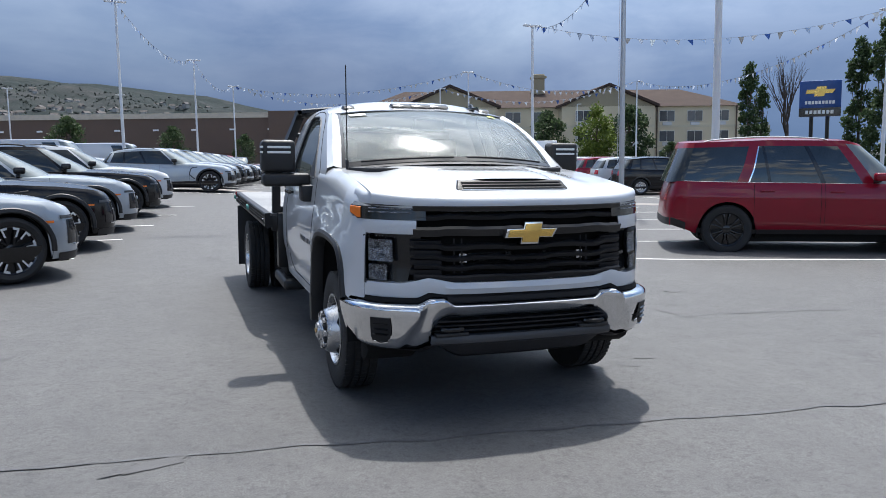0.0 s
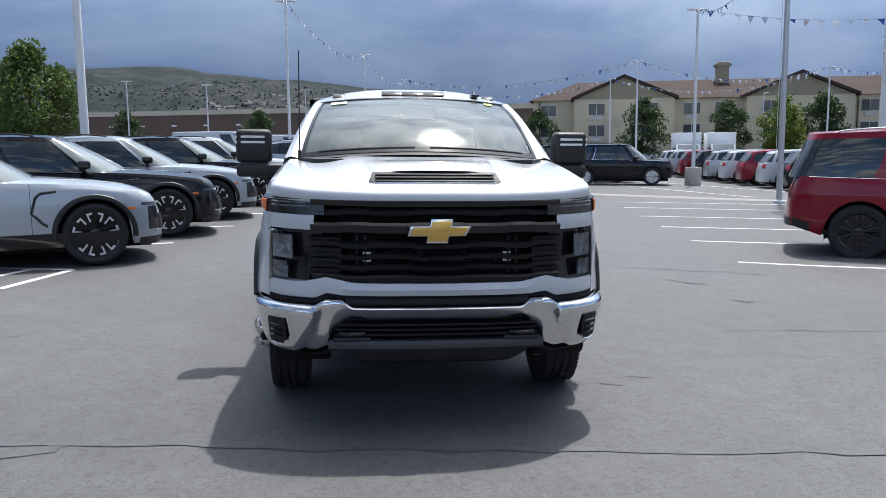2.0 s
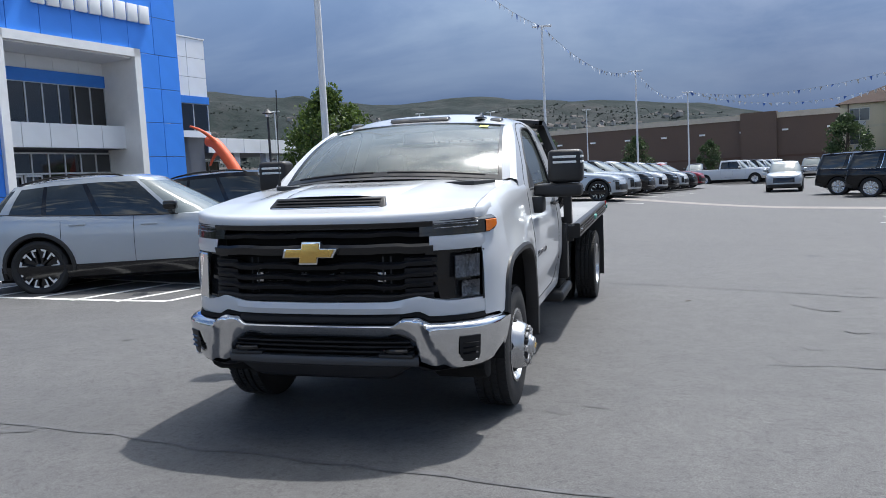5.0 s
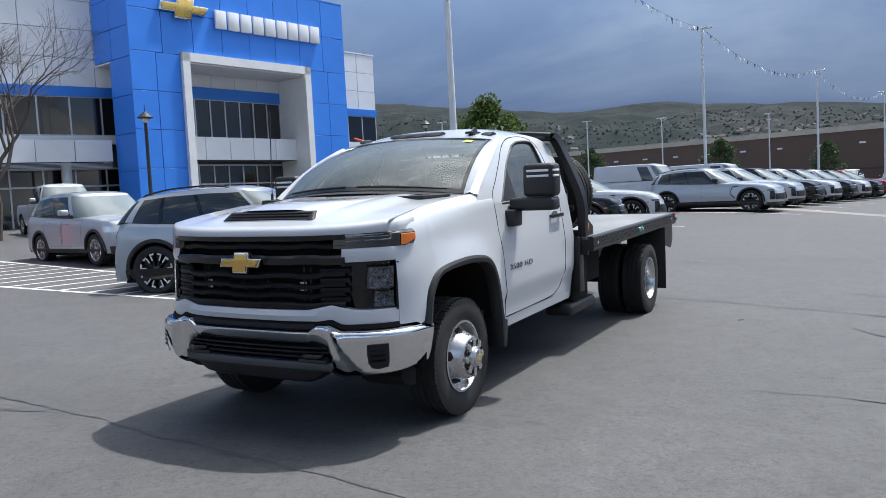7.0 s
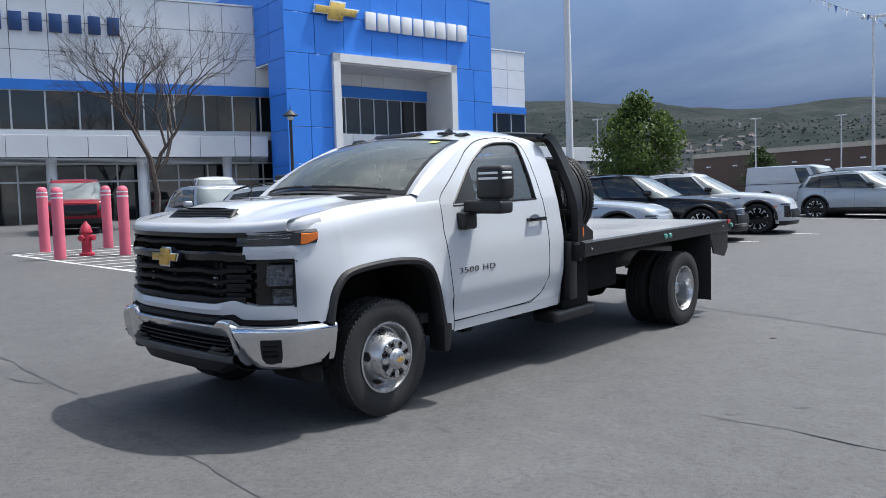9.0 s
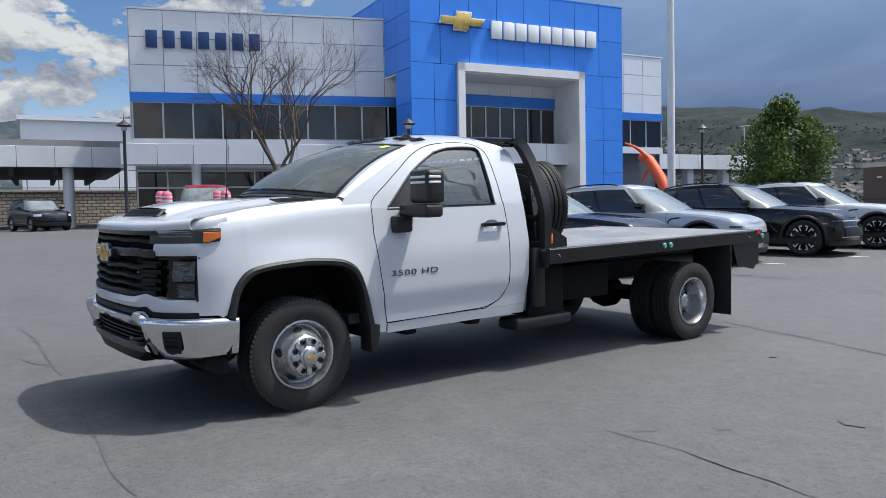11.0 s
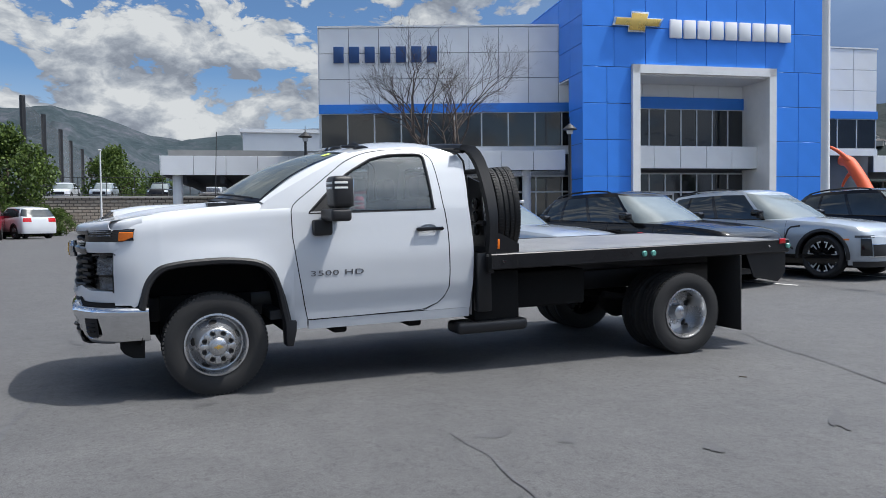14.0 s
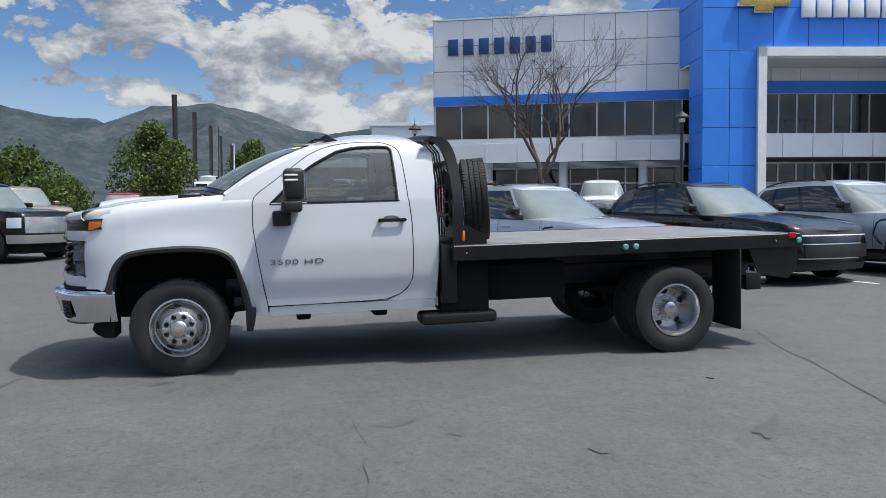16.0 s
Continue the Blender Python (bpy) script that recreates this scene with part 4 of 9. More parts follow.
# cabin
bm = B()
box(bm, -0.86, 0.86, 0.45, 2.12, 0.55, 0.62)
box(bm, -0.90, 0.90, 2.06, 2.12, 0.6, 1.40)
tp("cabin_floor", bm, M_CABIN)
bm = B()
loft(bm, [[(-0.80, 0.36, 1.43), (0.80, 0.36, 1.43)], [(-0.84, 0.62, 1.46), (0.84, 0.62, 1.46)], [(-0.84, 0.84, 1.40), (0.84, 0.84, 1.40)], [(-0.84, 0.88, 1.15), (0.84, 0.88, 1.15)], [(-0.8, 0.7, 0.8), (0.8, 0.7, 0.8)]])
tp("dashboard", bm, M_CABIN, None, "dark grey dashboard")
bm = B()
lathe(bm, [(0.19 + 0.016 * math.cos(a), 0.016 * math.sin(a)) for a in np.linspace(0, 2 * math.pi, 9)], 32, pose(0.40, 1.06, 1.28, 0, 0, 90) @ pose(0, 0, 0, 0, -22))
tp("steering_wheel", bm, M_CABIN)
for x0, x1 in ((-0.78, -0.22), (0.16, 0.72)):
    bm = B()
    box(bm, x0, x1, 1.25, 1.85, 0.72, 0.92, 0.06)
    box(bm, x0, x1, 1.74, 1.98, 0.85, 1.48, 0.07)
    box(bm, (x0 + x1) / 2 - 0.14, (x0 + x1) / 2 + 0.14, 1.82, 1.95, 1.49, 1.68, 0.05)
    tp("seat", bm, M_SEAT, None, "dark cloth seat")
bm = B()
rows = []
for k, (y, z) in enumerate(ROOF_EDGE[:24]):
    rows.append([(c * (glass_x(z) - 0.03), y, z - 0.012 + 0.05 * (1 - abs(c) ** 2.6)) for c in np.linspace(-1, 1, 15)])
loft(bm, rows)
tp("headliner", bm, M_HEADLINER)
bm = B()
prism(bm, [(-0.13, 0.0), (0.13, 0.0), (0.115, 0.09), (-0.115, 0.09)], "y", 1.00, 1.06, 0.012, pose(0.03, 0, 1.74))
tp("rearview_mirror", bm, M_PLASTIC)

# ---- wheels ----
def tyre_mesh(R, wd, rim):
    h = wd / 2
    bm = B()
    prof = [(rim, -h * 0.80), (rim + 0.02, -h * 0.93), (lerp(rim, R, 0.45), -h * 1.03), (R - 0.035, -h * 1.0), (R - 0.014, -h * 0.93), (R - 0.005, -h * 0.82)]
    for g in (-0.42, 0.0, 0.42):
        prof += [(R - 0.006, h * (g - 0.06)), (R - 0.016, h * (g - 0.045)), (R - 0.016, h * (g + 0.045)), (R - 0.006, h * (g + 0.06))]
    prof += [(r, -a) for r, a in reversed(prof[:6])]
    lathe(bm, prof, 72)
    for g in range(72):
        a = 2 * math.pi * g / 72
        for s_ in (-1, 1):
            m = pose(0, 0, 0, math.degrees(a)) @ pose(s_ * h * 0.76, 0, R - 0.008, 0, 0, 10 * s_)
            box(bm, -h * 0.17, h * 0.17, -0.0115, 0.0115, -0.006, 0.006, 0, m)
            m = pose(0, 0, 0, math.degrees(a + 0.04)) @ pose(s_ * h * 0.22, 0, R - 0.009, 0, 0, -18 * s_)
            box(bm, -h * 0.14, h * 0.14, -0.0115, 0.0115, -0.006, 0.007, 0, m)
    bmesh.ops.recalc_face_normals(bm, faces=bm.faces)
    return put_mesh("tyre", bm, M_RUBBER, 30)


TYRE_R, TYRE_W, RIM_R, HUB_Z = 0.389, 0.222, 0.222, 0.4075
TYRE = tyre_mesh(TYRE_R, TYRE_W, RIM_R)
M_HOLE = stuff("wheel_hole", (0.01, 0.01, 0.01), 0.9)


def rim_mesh(front):
    bm = B()
    if front:
        prof = [(0.226, 0.090), (0.236, 0.100), (0.237, 0.108), (0.224, 0.110), (0.214, 0.095), (0.208, 0.060), (0.203, 0.042), (0.194, 0.040), (0.184, 0.056), (0.160, 0.110), (0.143, 0.150), (0.134, 0.166), (0.126, 0.172), (0.066, 0.174), (0.058, 0.170), (0.0, 0.170)]
    else:
        prof = [(0.226, 0.090), (0.236, 0.100), (0.237, 0.108), (0.224, 0.110), (0.212, 0.09), (0.204, 0.02), (0.196, -0.070), (0.185, -0.092), (0.165, -0.080), (0.140, -0.068), (0.110, -0.060), (0.0, -0.058)]
    lathe(bm, [(0.226, -0.10), (0.21, -0.09), (0.20, 0.0)] + prof, 48)
    bmesh.ops.recalc_face_normals(bm, faces=bm.faces)
    return put_mesh("rim", bm, M_ALU, 40)


def wheel(name, x, y, front, sx, parent):
    hub = part(name, rim_mesh(front) if (name, front) not in WHEEL_DATA else WHEEL_DATA[(name, front)], M_ALU, parent, "silver steel wheel with a bright hub" if front else "deep-dished silver steel rear wheel",
               pose(x, y, HUB_Z) @ (Matrix.Identity(4) if sx > 0 else pose(0, 0, 0, 0, 0, 180)))
    WHEEL_DATA[(name, front)] = hub.data
    part("tyre", TYRE, None, hub)
    for k in range(5):
        key = ("hole", front)
        if key not in WHEEL_DATA:
            bm = B()
            at = pose(0.087, 0, 0.173, 0, -64, 0) if front else pose(-0.073, 0, 0.158, 0, -26, 0)
            lathe(bm, [(0.0, 0.003), (0.028, 0.003), (0.032, -0.004)], 6, at @ pose(0, 0, 0, 30) @ Matrix.Diagonal((1, 1.15, 0.95, 1)))
            WHEEL_DATA[key] = put_mesh("vent_hole", bm, M_HOLE)
        part("vent_hole", WHEEL_DATA[key], None, hub, "", pose(0, 0, 0, 72 * k + 8))
    for k in range(8):
        key = ("nut", front)
        if key not in WHEEL_DATA:
            bm = B()
            ax, rr = (0.170, 0.104) if front else (-0.066, 0.104)
            lathe(bm, [(0.019, 0.0), (0.019, 0.016), (0.015, 0.022), (0.0115, 0.022), (0.0105, 0.006), (0.0, 0.005)], 10, pose(ax, 0, rr))
            WHEEL_DATA[key] = put_mesh("lug_nut", bm, M_PLASTIC if front else M_CHROME)
            bm = B()
            prism(bm, [(-0.016, 0.056), (0.016, 0.056), (0.022, 0.118), (0.012, 0.128), (-0.012, 0.128), (-0.022, 0.118)], "x", ax - 0.01, ax + (0.024 if front else 0.012), 0.005)
            WHEEL_DATA[("boss", front)] = put_mesh("boss", bm, M_ALU)
        part("lug_nut", WHEEL_DATA[key], None, hub, "", pose(0, 0, 0, 45 * k + 22))
        part("boss", WHEEL_DATA[("boss", front)], None, hub, "", pose(0, 0, 0, 45 * k))
    key = ("cap", front)
    if key not in WHEEL_DATA:
        bm = B()
        if front:
            lathe(bm, [(0.072, 0.170), (0.070, 0.194), (0.062, 0.204), (0.056, 0.207), (0.052, 0.218), (0.042, 0.223), (0.0, 0.224)], 32)
        else:
            lathe(bm, [(0.078, -0.06), (0.072, -0.01), (0.064, 0.02), (0.050, 0.03), (0.0, 0.034)], 32)
        bmesh.ops.recalc_face_normals(bm, faces=bm.faces)
        WHEEL_DATA[key] = put_mesh("hub_cap", bm, M_ALU)
    part("hub_cap", WHEEL_DATA[key], None, hub, "silver hub cover")
    if front:
        key = "wheel_badge"
        if key not in WHEEL_DATA:
            bm = B()
            prism(bm, [(p[0] * 0.9, p[1]) for p in emblem(None, 0.075, 0.030, 0, 0)], "x", 0.220, 0.228)
            WHEEL_DATA[key] = put_mesh("wheel_badge", bm, M_GOLD)
        part("wheel_badge", WHEEL_DATA[key], None, hub, "small gold emblem")
    return hub


WHEEL_DATA = {}
wheel("front_wheel", 0.845, 0.025, True, 1, TRUCK)
wheel("front_wheel", -0.845, 0.025, True, -1, TRUCK)
for sx in (1, -1):
    wheel("rear_wheel", sx * 1.01, 4.30, False, sx, TRUCK)
    inner = part("inner_tyre", TYRE, None, TRUCK, "", pose(sx * 0.735, 4.30, HUB_Z))

# ---- chassis ----
for sx in (1, -1):
    bm = B()
    box(bm, sx * 0.43 - 0.04, sx * 0.43 + 0.04, -0.7, 5.45, 0.55, 0.74, 0.01)
    tp("frame_rail", bm, M_STEELBLK)
    bm = B()
    box(bm, sx * 0.66 - 0.18, sx * 0.66 + 0.18, 2.62, 3.36, 0.475, 0.80, 0.03)
    tp("tank" if sx > 0 else "tool_box", bm, M_UNDER)
    bm = B()
    tube(bm, [(sx * 0.55, 3.75, 0.50), (sx * 0.57, 4.1, 0.44), (sx * 0.57, 4.30, 0.42), (sx * 0.57, 4.75, 0.45), (sx * 0.55, 5.1, 0.52)], 0.035, 6)
    tp("leaf_spring", bm, M_UNDER)
    # step under the cab corner
    bm = B()
    box(bm, sx * 0.88 - 0.13, sx * 0.88 + 0.13, 1.99, 2.66, 0.312, 0.415, 0.035, None, 3)
    tp("step", bm, M_PLASTIC, None, "black step behind the cab")
    bm = B()
    box(bm, sx * 0.83 - 0.13, sx * 0.83 + 0.13, 2.17, 2.60, 0.41, 0.84, 0.02)
    tp("step_box", bm, M_UNDER)
bm = B()
tube(bm, [(-0.95, 4.30, 0.41), (0.95, 4.30, 0.41)], 0.06, 12)
lathe(bm, [(0.05, -0.2), (0.15, -0.12), (0.18, 0.0), (0.15, 0.12), (0.05, 0.2)], 20, pose(0.0, 4.30, 0.42))
tp("rear_axle", bm, M_UNDER, None, "", False)
bm = B()
tube(bm, [(-0.8, 0.0, 0.38), (0.8, 0.0, 0.38)], 0.05, 10)
box(bm, -0.55, 0.55, -0.35, 0.35, 0.40, 0.75)
tp("front_axle", bm, M_UNDER, None, "", False)
bm = B()
tube(bm, [(0, 0.6, 0.55), (0, 4.3, 0.45)], 0.045, 12)
tp("drive_shaft", bm, M_UNDER)
bm = B()
tube(bm, [(-0.62, 0.9, 0.46), (-0.62, 3.0, 0.44), (-0.7, 3.6, 0.42)], 0.045, 10)
lathe(bm, [(0.05, -0.35), (0.11, -0.3), (0.11, 0.3), (0.05, 0.35)], 16, pose(-0.62, 1.9, 0.46, 0, 0, 90))
tp("exhaust", bm, stuff("exhaust_steel", (0.25, 0.23, 0.21), 0.5, 0.8))
for y in (0.95, 1.6):
    bm = B()
    box(bm, -0.85, 0.85, y, y + 0.12, 0.40, 0.48, 0.02)
    tp("cross_member", bm, M_UNDER)

# ---- flatbed ----
def treadplate():
    """Raised bars in two directions, worn bright on grey steel."""
    m = bpy.data.materials.new("treadplate")
    m.use_nodes = True
    n = Nodes(m.node_tree)
    at = n.add("ShaderNodeTexCoord").outputs["Object"]
    tall = n.add("ShaderNodeTexVoronoi", None, Vector=n.add("ShaderNodeVectorMath", {"operation": "MULTIPLY"}, i0=at, i1=(28, 16, 1)).outputs[0], Scale=1.0)
    bars = n.ramp(tall.outputs[0], [(0.18, (1, 1, 1)), (0.34, (0, 0, 0))])
    soil = n.noise(at, 2.4, 6.0, 0.62)
    base = n.mix(n.ramp(soil, [(0.35, (0, 0, 0)), (0.65, (1, 1, 1))]), (0.19, 0.19, 0.19, 1), (0.30, 0.298, 0.29, 1))
    p = n.add("ShaderNodeBsdfPrincipled", None, Base_Color=base, Metallic=0.35)
    n.put(p, "Roughness", n.math("MULTIPLY_ADD", soil, 0.25, 0.30))
    n.put(p, "Normal", n.add("ShaderNodeBump", None, Strength=0.6, Distance=0.004, Height=bars).outputs[0])
    n.add("ShaderNodeOutputMaterial", None, Surface=p.outputs[0])
    return m


M_DECK = treadplate()
Y0, Y1, HW, TOP = 2.25, 5.56, 1.14, 0.990
bm = B()
box(bm, -HW + 0.05, HW - 0.05, Y0, Y1 - 0.05, TOP - 0.02, TOP, 0.0)
DECK = tp("deck", bm, M_DECK, None, "grey steel treadplate deck")
for sx in (1, -1):
    bm = B()
    prof = [(HW - 0.06, TOP + 0.004), (HW - 0.008, TOP + 0.004), (HW, TOP - 0.004), (HW, TOP - 0.118), (HW - 0.012, TOP - 0.128), (HW - 0.07, TOP - 0.128), (HW - 0.07, TOP - 0.05)]
    prism(bm, [(sx * x, z) for x, z in prof], "y", Y0, Y1)
    rail = tp("side_rail", bm, M_STEELBLK, None, "glossy black steel side rail")
    # embossed diamonds along the rail
    bm = B()
    for k in range(74):
        for j in range(3):
            y = Y0 + 0.03 + 0.044 * k + (0.022 if j % 2 else 0)
            if 3.70 < y < 3.98 or 5.33 < y:
                continue
            m = pose(sx * HW, y, TOP - 0.085 + 0.03 * j, 45 if (k + j) % 2 else -45)
            box(bm, -0.003, 0.003, -0.012, 0.012, -0.003, 0.003, 0, m)
    d_ob = tp("embossing", bm, M_STEELBLK, rail)
    d_ob["kind"] = "stuff"
    for y, mt, lb in ((3.80, M_LENS, "clear greenish round marker lamp"), (3.90, M_LENS, "clear greenish round marker lamp"), (5.54, M_LENS, "clear greenish round marker lamp")):
        bm = B()
        lathe(bm, [(0.027, 0.0), (0.027, 0.012), (0.020, 0.02), (0.0, 0.022)], 20, pose(sx * HW, y, TOP - 0.062, 0, 0, 0 if sx > 0 else 180))
        tp("rail_lamp", bm, stuff("green_lens", (0.12, 0.34, 0.29), 0.15, var=0.2), rail, lb)
    bm = B()
    box(bm, sx * HW - 0.008, sx * HW + 0.008, 5.43, 5.51, TOP - 0.04, TOP + 0.012, 0.006)
    tp("red_marker", bm, M_REDLENS, rail, "red side marker")
    bm = B()
    box(bm, sx * 1.0 - 0.012, sx * 1.05 + 0.012, 2.33, 2.37, 1.03, 1.115, 0.006)
    tp("amber_marker", bm, M_AMBER, rail, "amber reflector at the rack's foot")
    for y in (2.36, 5.3):
        bm = B()
        lathe(bm, [(0.012, 0), (0.009, 0.01), (0.0, 0.011)], 8, pose(sx * HW, y, TOP - 0.06, 0, 0, 0 if sx > 0 else 180))
        tp("bolt", bm, M_CHROME, rail)
    # mudflap and its bracket
    bm = B()
    box(bm, sx * 0.93 - 0.24, sx * 0.93 + 0.22, 4.925, 4.94, 0.13, TOP - 0.13, 0.004)
    flap = tp("mudflap", bm, M_RUBBER, None, "black rubber mudflap")
    bm = B()
    box(bm, sx * 1.105 - 0.012, sx * 1.105 + 0.012, 4.90, 4.945, 0.86, 0.92, 0.004)
    tp("bracket", bm, M_ALU, flap)
    # tail skirt
    bm = B()
    prism(bm, [(5.05, TOP - 0.13), (Y1, TOP - 0.13), (Y1, TOP - 0.33), (Y1 - 0.10, TOP - 0.42), (5.15, TOP - 0.36)], "x", sx * (HW - 0.06), sx * (HW - 0.045))
    tp("tail_skirt", bm, M_STEELBLK)
bm = B()
box(bm, -HW + 0.06, HW - 0.06, Y1 - 0.05, Y1, TOP - 0.33, TOP + 0.003, 0.01)
TAIL = tp("tail_board", bm, M_STEELBLK, None, "black steel tail board")
for sx in (1, -1):
    for x in (0.75, 0.92):
        bm = B()
        lathe(bm, [(0.05, 0), (0.05, 0.012), (0.03, 0.02), (0, 0.022)], 20, pose(sx * x, Y1, TOP - 0.12, 0, 0, 90))
        tp("tail_lamp", bm, M_REDLENS, TAIL, "round red tail lamp")
bm = B()
box(bm, -HW + 0.06, HW - 0.06, Y0, Y0 + 0.05, TOP - 0.16, TOP + 0.003, 0.008)
tp("head_board", bm, M_STEELBLK)
for k in range(9):
    bm = B()
    y = Y0 + 0.22 + 0.38 * k
    box(bm, -HW + 0.08, HW - 0.08, y, y + 0.06, TOP - 0.13, TOP - 0.021)
    tp("cross_beam", bm, M_STEELBLK)
for sx in (1, -1):
    bm = B()
    box(bm, sx * 0.43 - 0.05, sx * 0.43 + 0.05, Y0, Y1 - 0.06, 0.745, TOP - 0.13)
    tp("sub_frame", bm, M_STEELBLK)
bm = B()
box(bm, -0.055, 0.055, 5.2, 5.80, 0.40, 0.50, 0.01)
box(bm, -0.15, 0.15, 5.66, 5.84, 0.345, 0.53, 0.012)
tube(bm, [(0, 5.80, 0.43), (0, 5.98, 0.43)], 0.04, 10)
box(bm, -0.5, 0.5, 5.28, 5.36, 0.50, 0.60, 0.01)
box(bm, -0.45, 0.45, 5.40, 5.48, 0.60, 0.86, 0.01)
tp("hitch", bm, M_STEELBLK, None, "black receiver hitch")

# headache rack
RACK = None
bm = B()
loft_pts = spline([(2.300, 0.98), (2.318, 1.25), (2.312, 1.62), (2.282, 1.80), (2.215, 1.895), (2.11, 1.905)], 20)
rows = []
RACK = tp("rack", box(B(), -1.06, 1.06, 2.285, 2.335, 0.99, 1.05, 0.006), M_STEELBLK, None, "black steel headache rack behind the cab")
for sx in (1, -1):
    bm = B()
    rows = []
    for y, z in loft_pts:
        x = sx * lerp(1.03, 0.80, smooth((z - 1.25) / 0.75) * 0.9 + 0.1 * (z - 1) / 0.9)
        rows.append([(x - 0.035, y - 0.040, z - 0.02), (x + 0.035, y - 0.040, z - 0.02), (x + 0.035, y + 0.040, z + 0.02), (x - 0.035, y + 0.040, z + 0.02)])
    loft(bm, rows, True)
    tp("post", bm, M_STEELBLK, RACK)
    bm = B()
    prism(bm, [(2.33, TOP + 0.003), (2.565, TOP + 0.003), (2.565, TOP + 0.078), (2.40, TOP + 0.165), (2.33, TOP + 0.185)], "x", sx * 1.03 - 0.006, sx * 1.03 + 0.006)
    tp("gusset", bm, M_STEELBLK, RACK)
    bm = B()
    box(bm, sx * 0.98 - 0.05, sx * 0.98 + 0.05, 2.17, 2.30, 0.50, 1.0, 0.01)
    tp("rack_leg", bm, M_STEELBLK, RACK)
    bm = B()
    prism(bm, [(sx * 0.93, 1.05), (sx * 0.62, 1.05), (sx * 0.60, 1.66), (sx * 0.85, 1.60)], "y", 2.295, 2.305)
    tp("side_plate", bm, M_STEELBLK, RACK)
bm = B()
top_y, top_z = loft_pts[-1]
tube(bm, [(x, top_y - 0.01 + 0.06 * (abs(x) / 0.8) ** 4, top_z - 0.01 + 0.045 * (1 - (abs(x) / 0.8) ** 2)) for x in np.linspace(-0.80, 0.80, 17)], 0.04, 8)
tp("top_bar", bm, M_STEELBLK, RACK)
bm = B()
tube(bm, [(x, 2.285, 1.70) for x in (-0.86, 0.86)], 0.025, 8)
tp("mid_bar", bm, M_STEELBLK, RACK)
bm = B()
tube(bm, [(x, 2.285, 1.25) for x in (-0.95, 0.95)], 0.025, 8)
tp("mid_bar", bm, M_STEELBLK, RACK)
for k in range(12):
    bm = B()
    x = lerp(-0.58, 0.58, k / 11)
    tube(bm, [(x, 2.30, 1.03), (x, 2.30, 1.55), (x, 2.26, 1.80), (x, 2.16, 1.92)], 0.010, 6)
    tp("rack_bar", bm, M_STEELBLK, RACK)
for x in (0.80, -0.80):
    for k in range(3):
        bm = B()
        lathe(bm, [(0.05, 0), (0.05, 0.02), (0.035, 0.03), (0, 0.03)], 18, pose(x, 2.28, 1.42 - 0.115 * k, 0, 0, -90))
        tp("rack_lamp", bm, M_GLOSSBLK, RACK, "small round dark work lamp")

# spare wheel stands behind the rack
SPARE = thing("spare_wheel", "black spare tyre on a steel rim, standing upright against the rack", "tyre", STANCE @ RAKE @ pose(0.66, 2.565, TOP + 0.385, 0, 0, 78) @ pose(0, 0, 0, 0, -4) @ Matrix.Scale(0.95, 4))
part("tyre", TYRE, None, SPARE)
part("rim", WHEEL_DATA[("rear_wheel", False)], None, SPARE)
# ---- other vehicles ----
# local axes: x to one side, y rearward from the front axle, z up
WHEELS = {}
M_TIP = stuff("machined_tip", (0.66, 0.67, 0.68), 0.35, 0.4, 0.05)


def flipped_mesh(me):
    """The mirror image of a mesh across its middle."""
    bm = B()
    bm.from_mesh(me)
    for v in bm.verts:
        v.co.y = -v.co.y
    bmesh.ops.reverse_faces(bm, faces=bm.faces)
    return put_mesh(me.name, bm, me.materials[0])


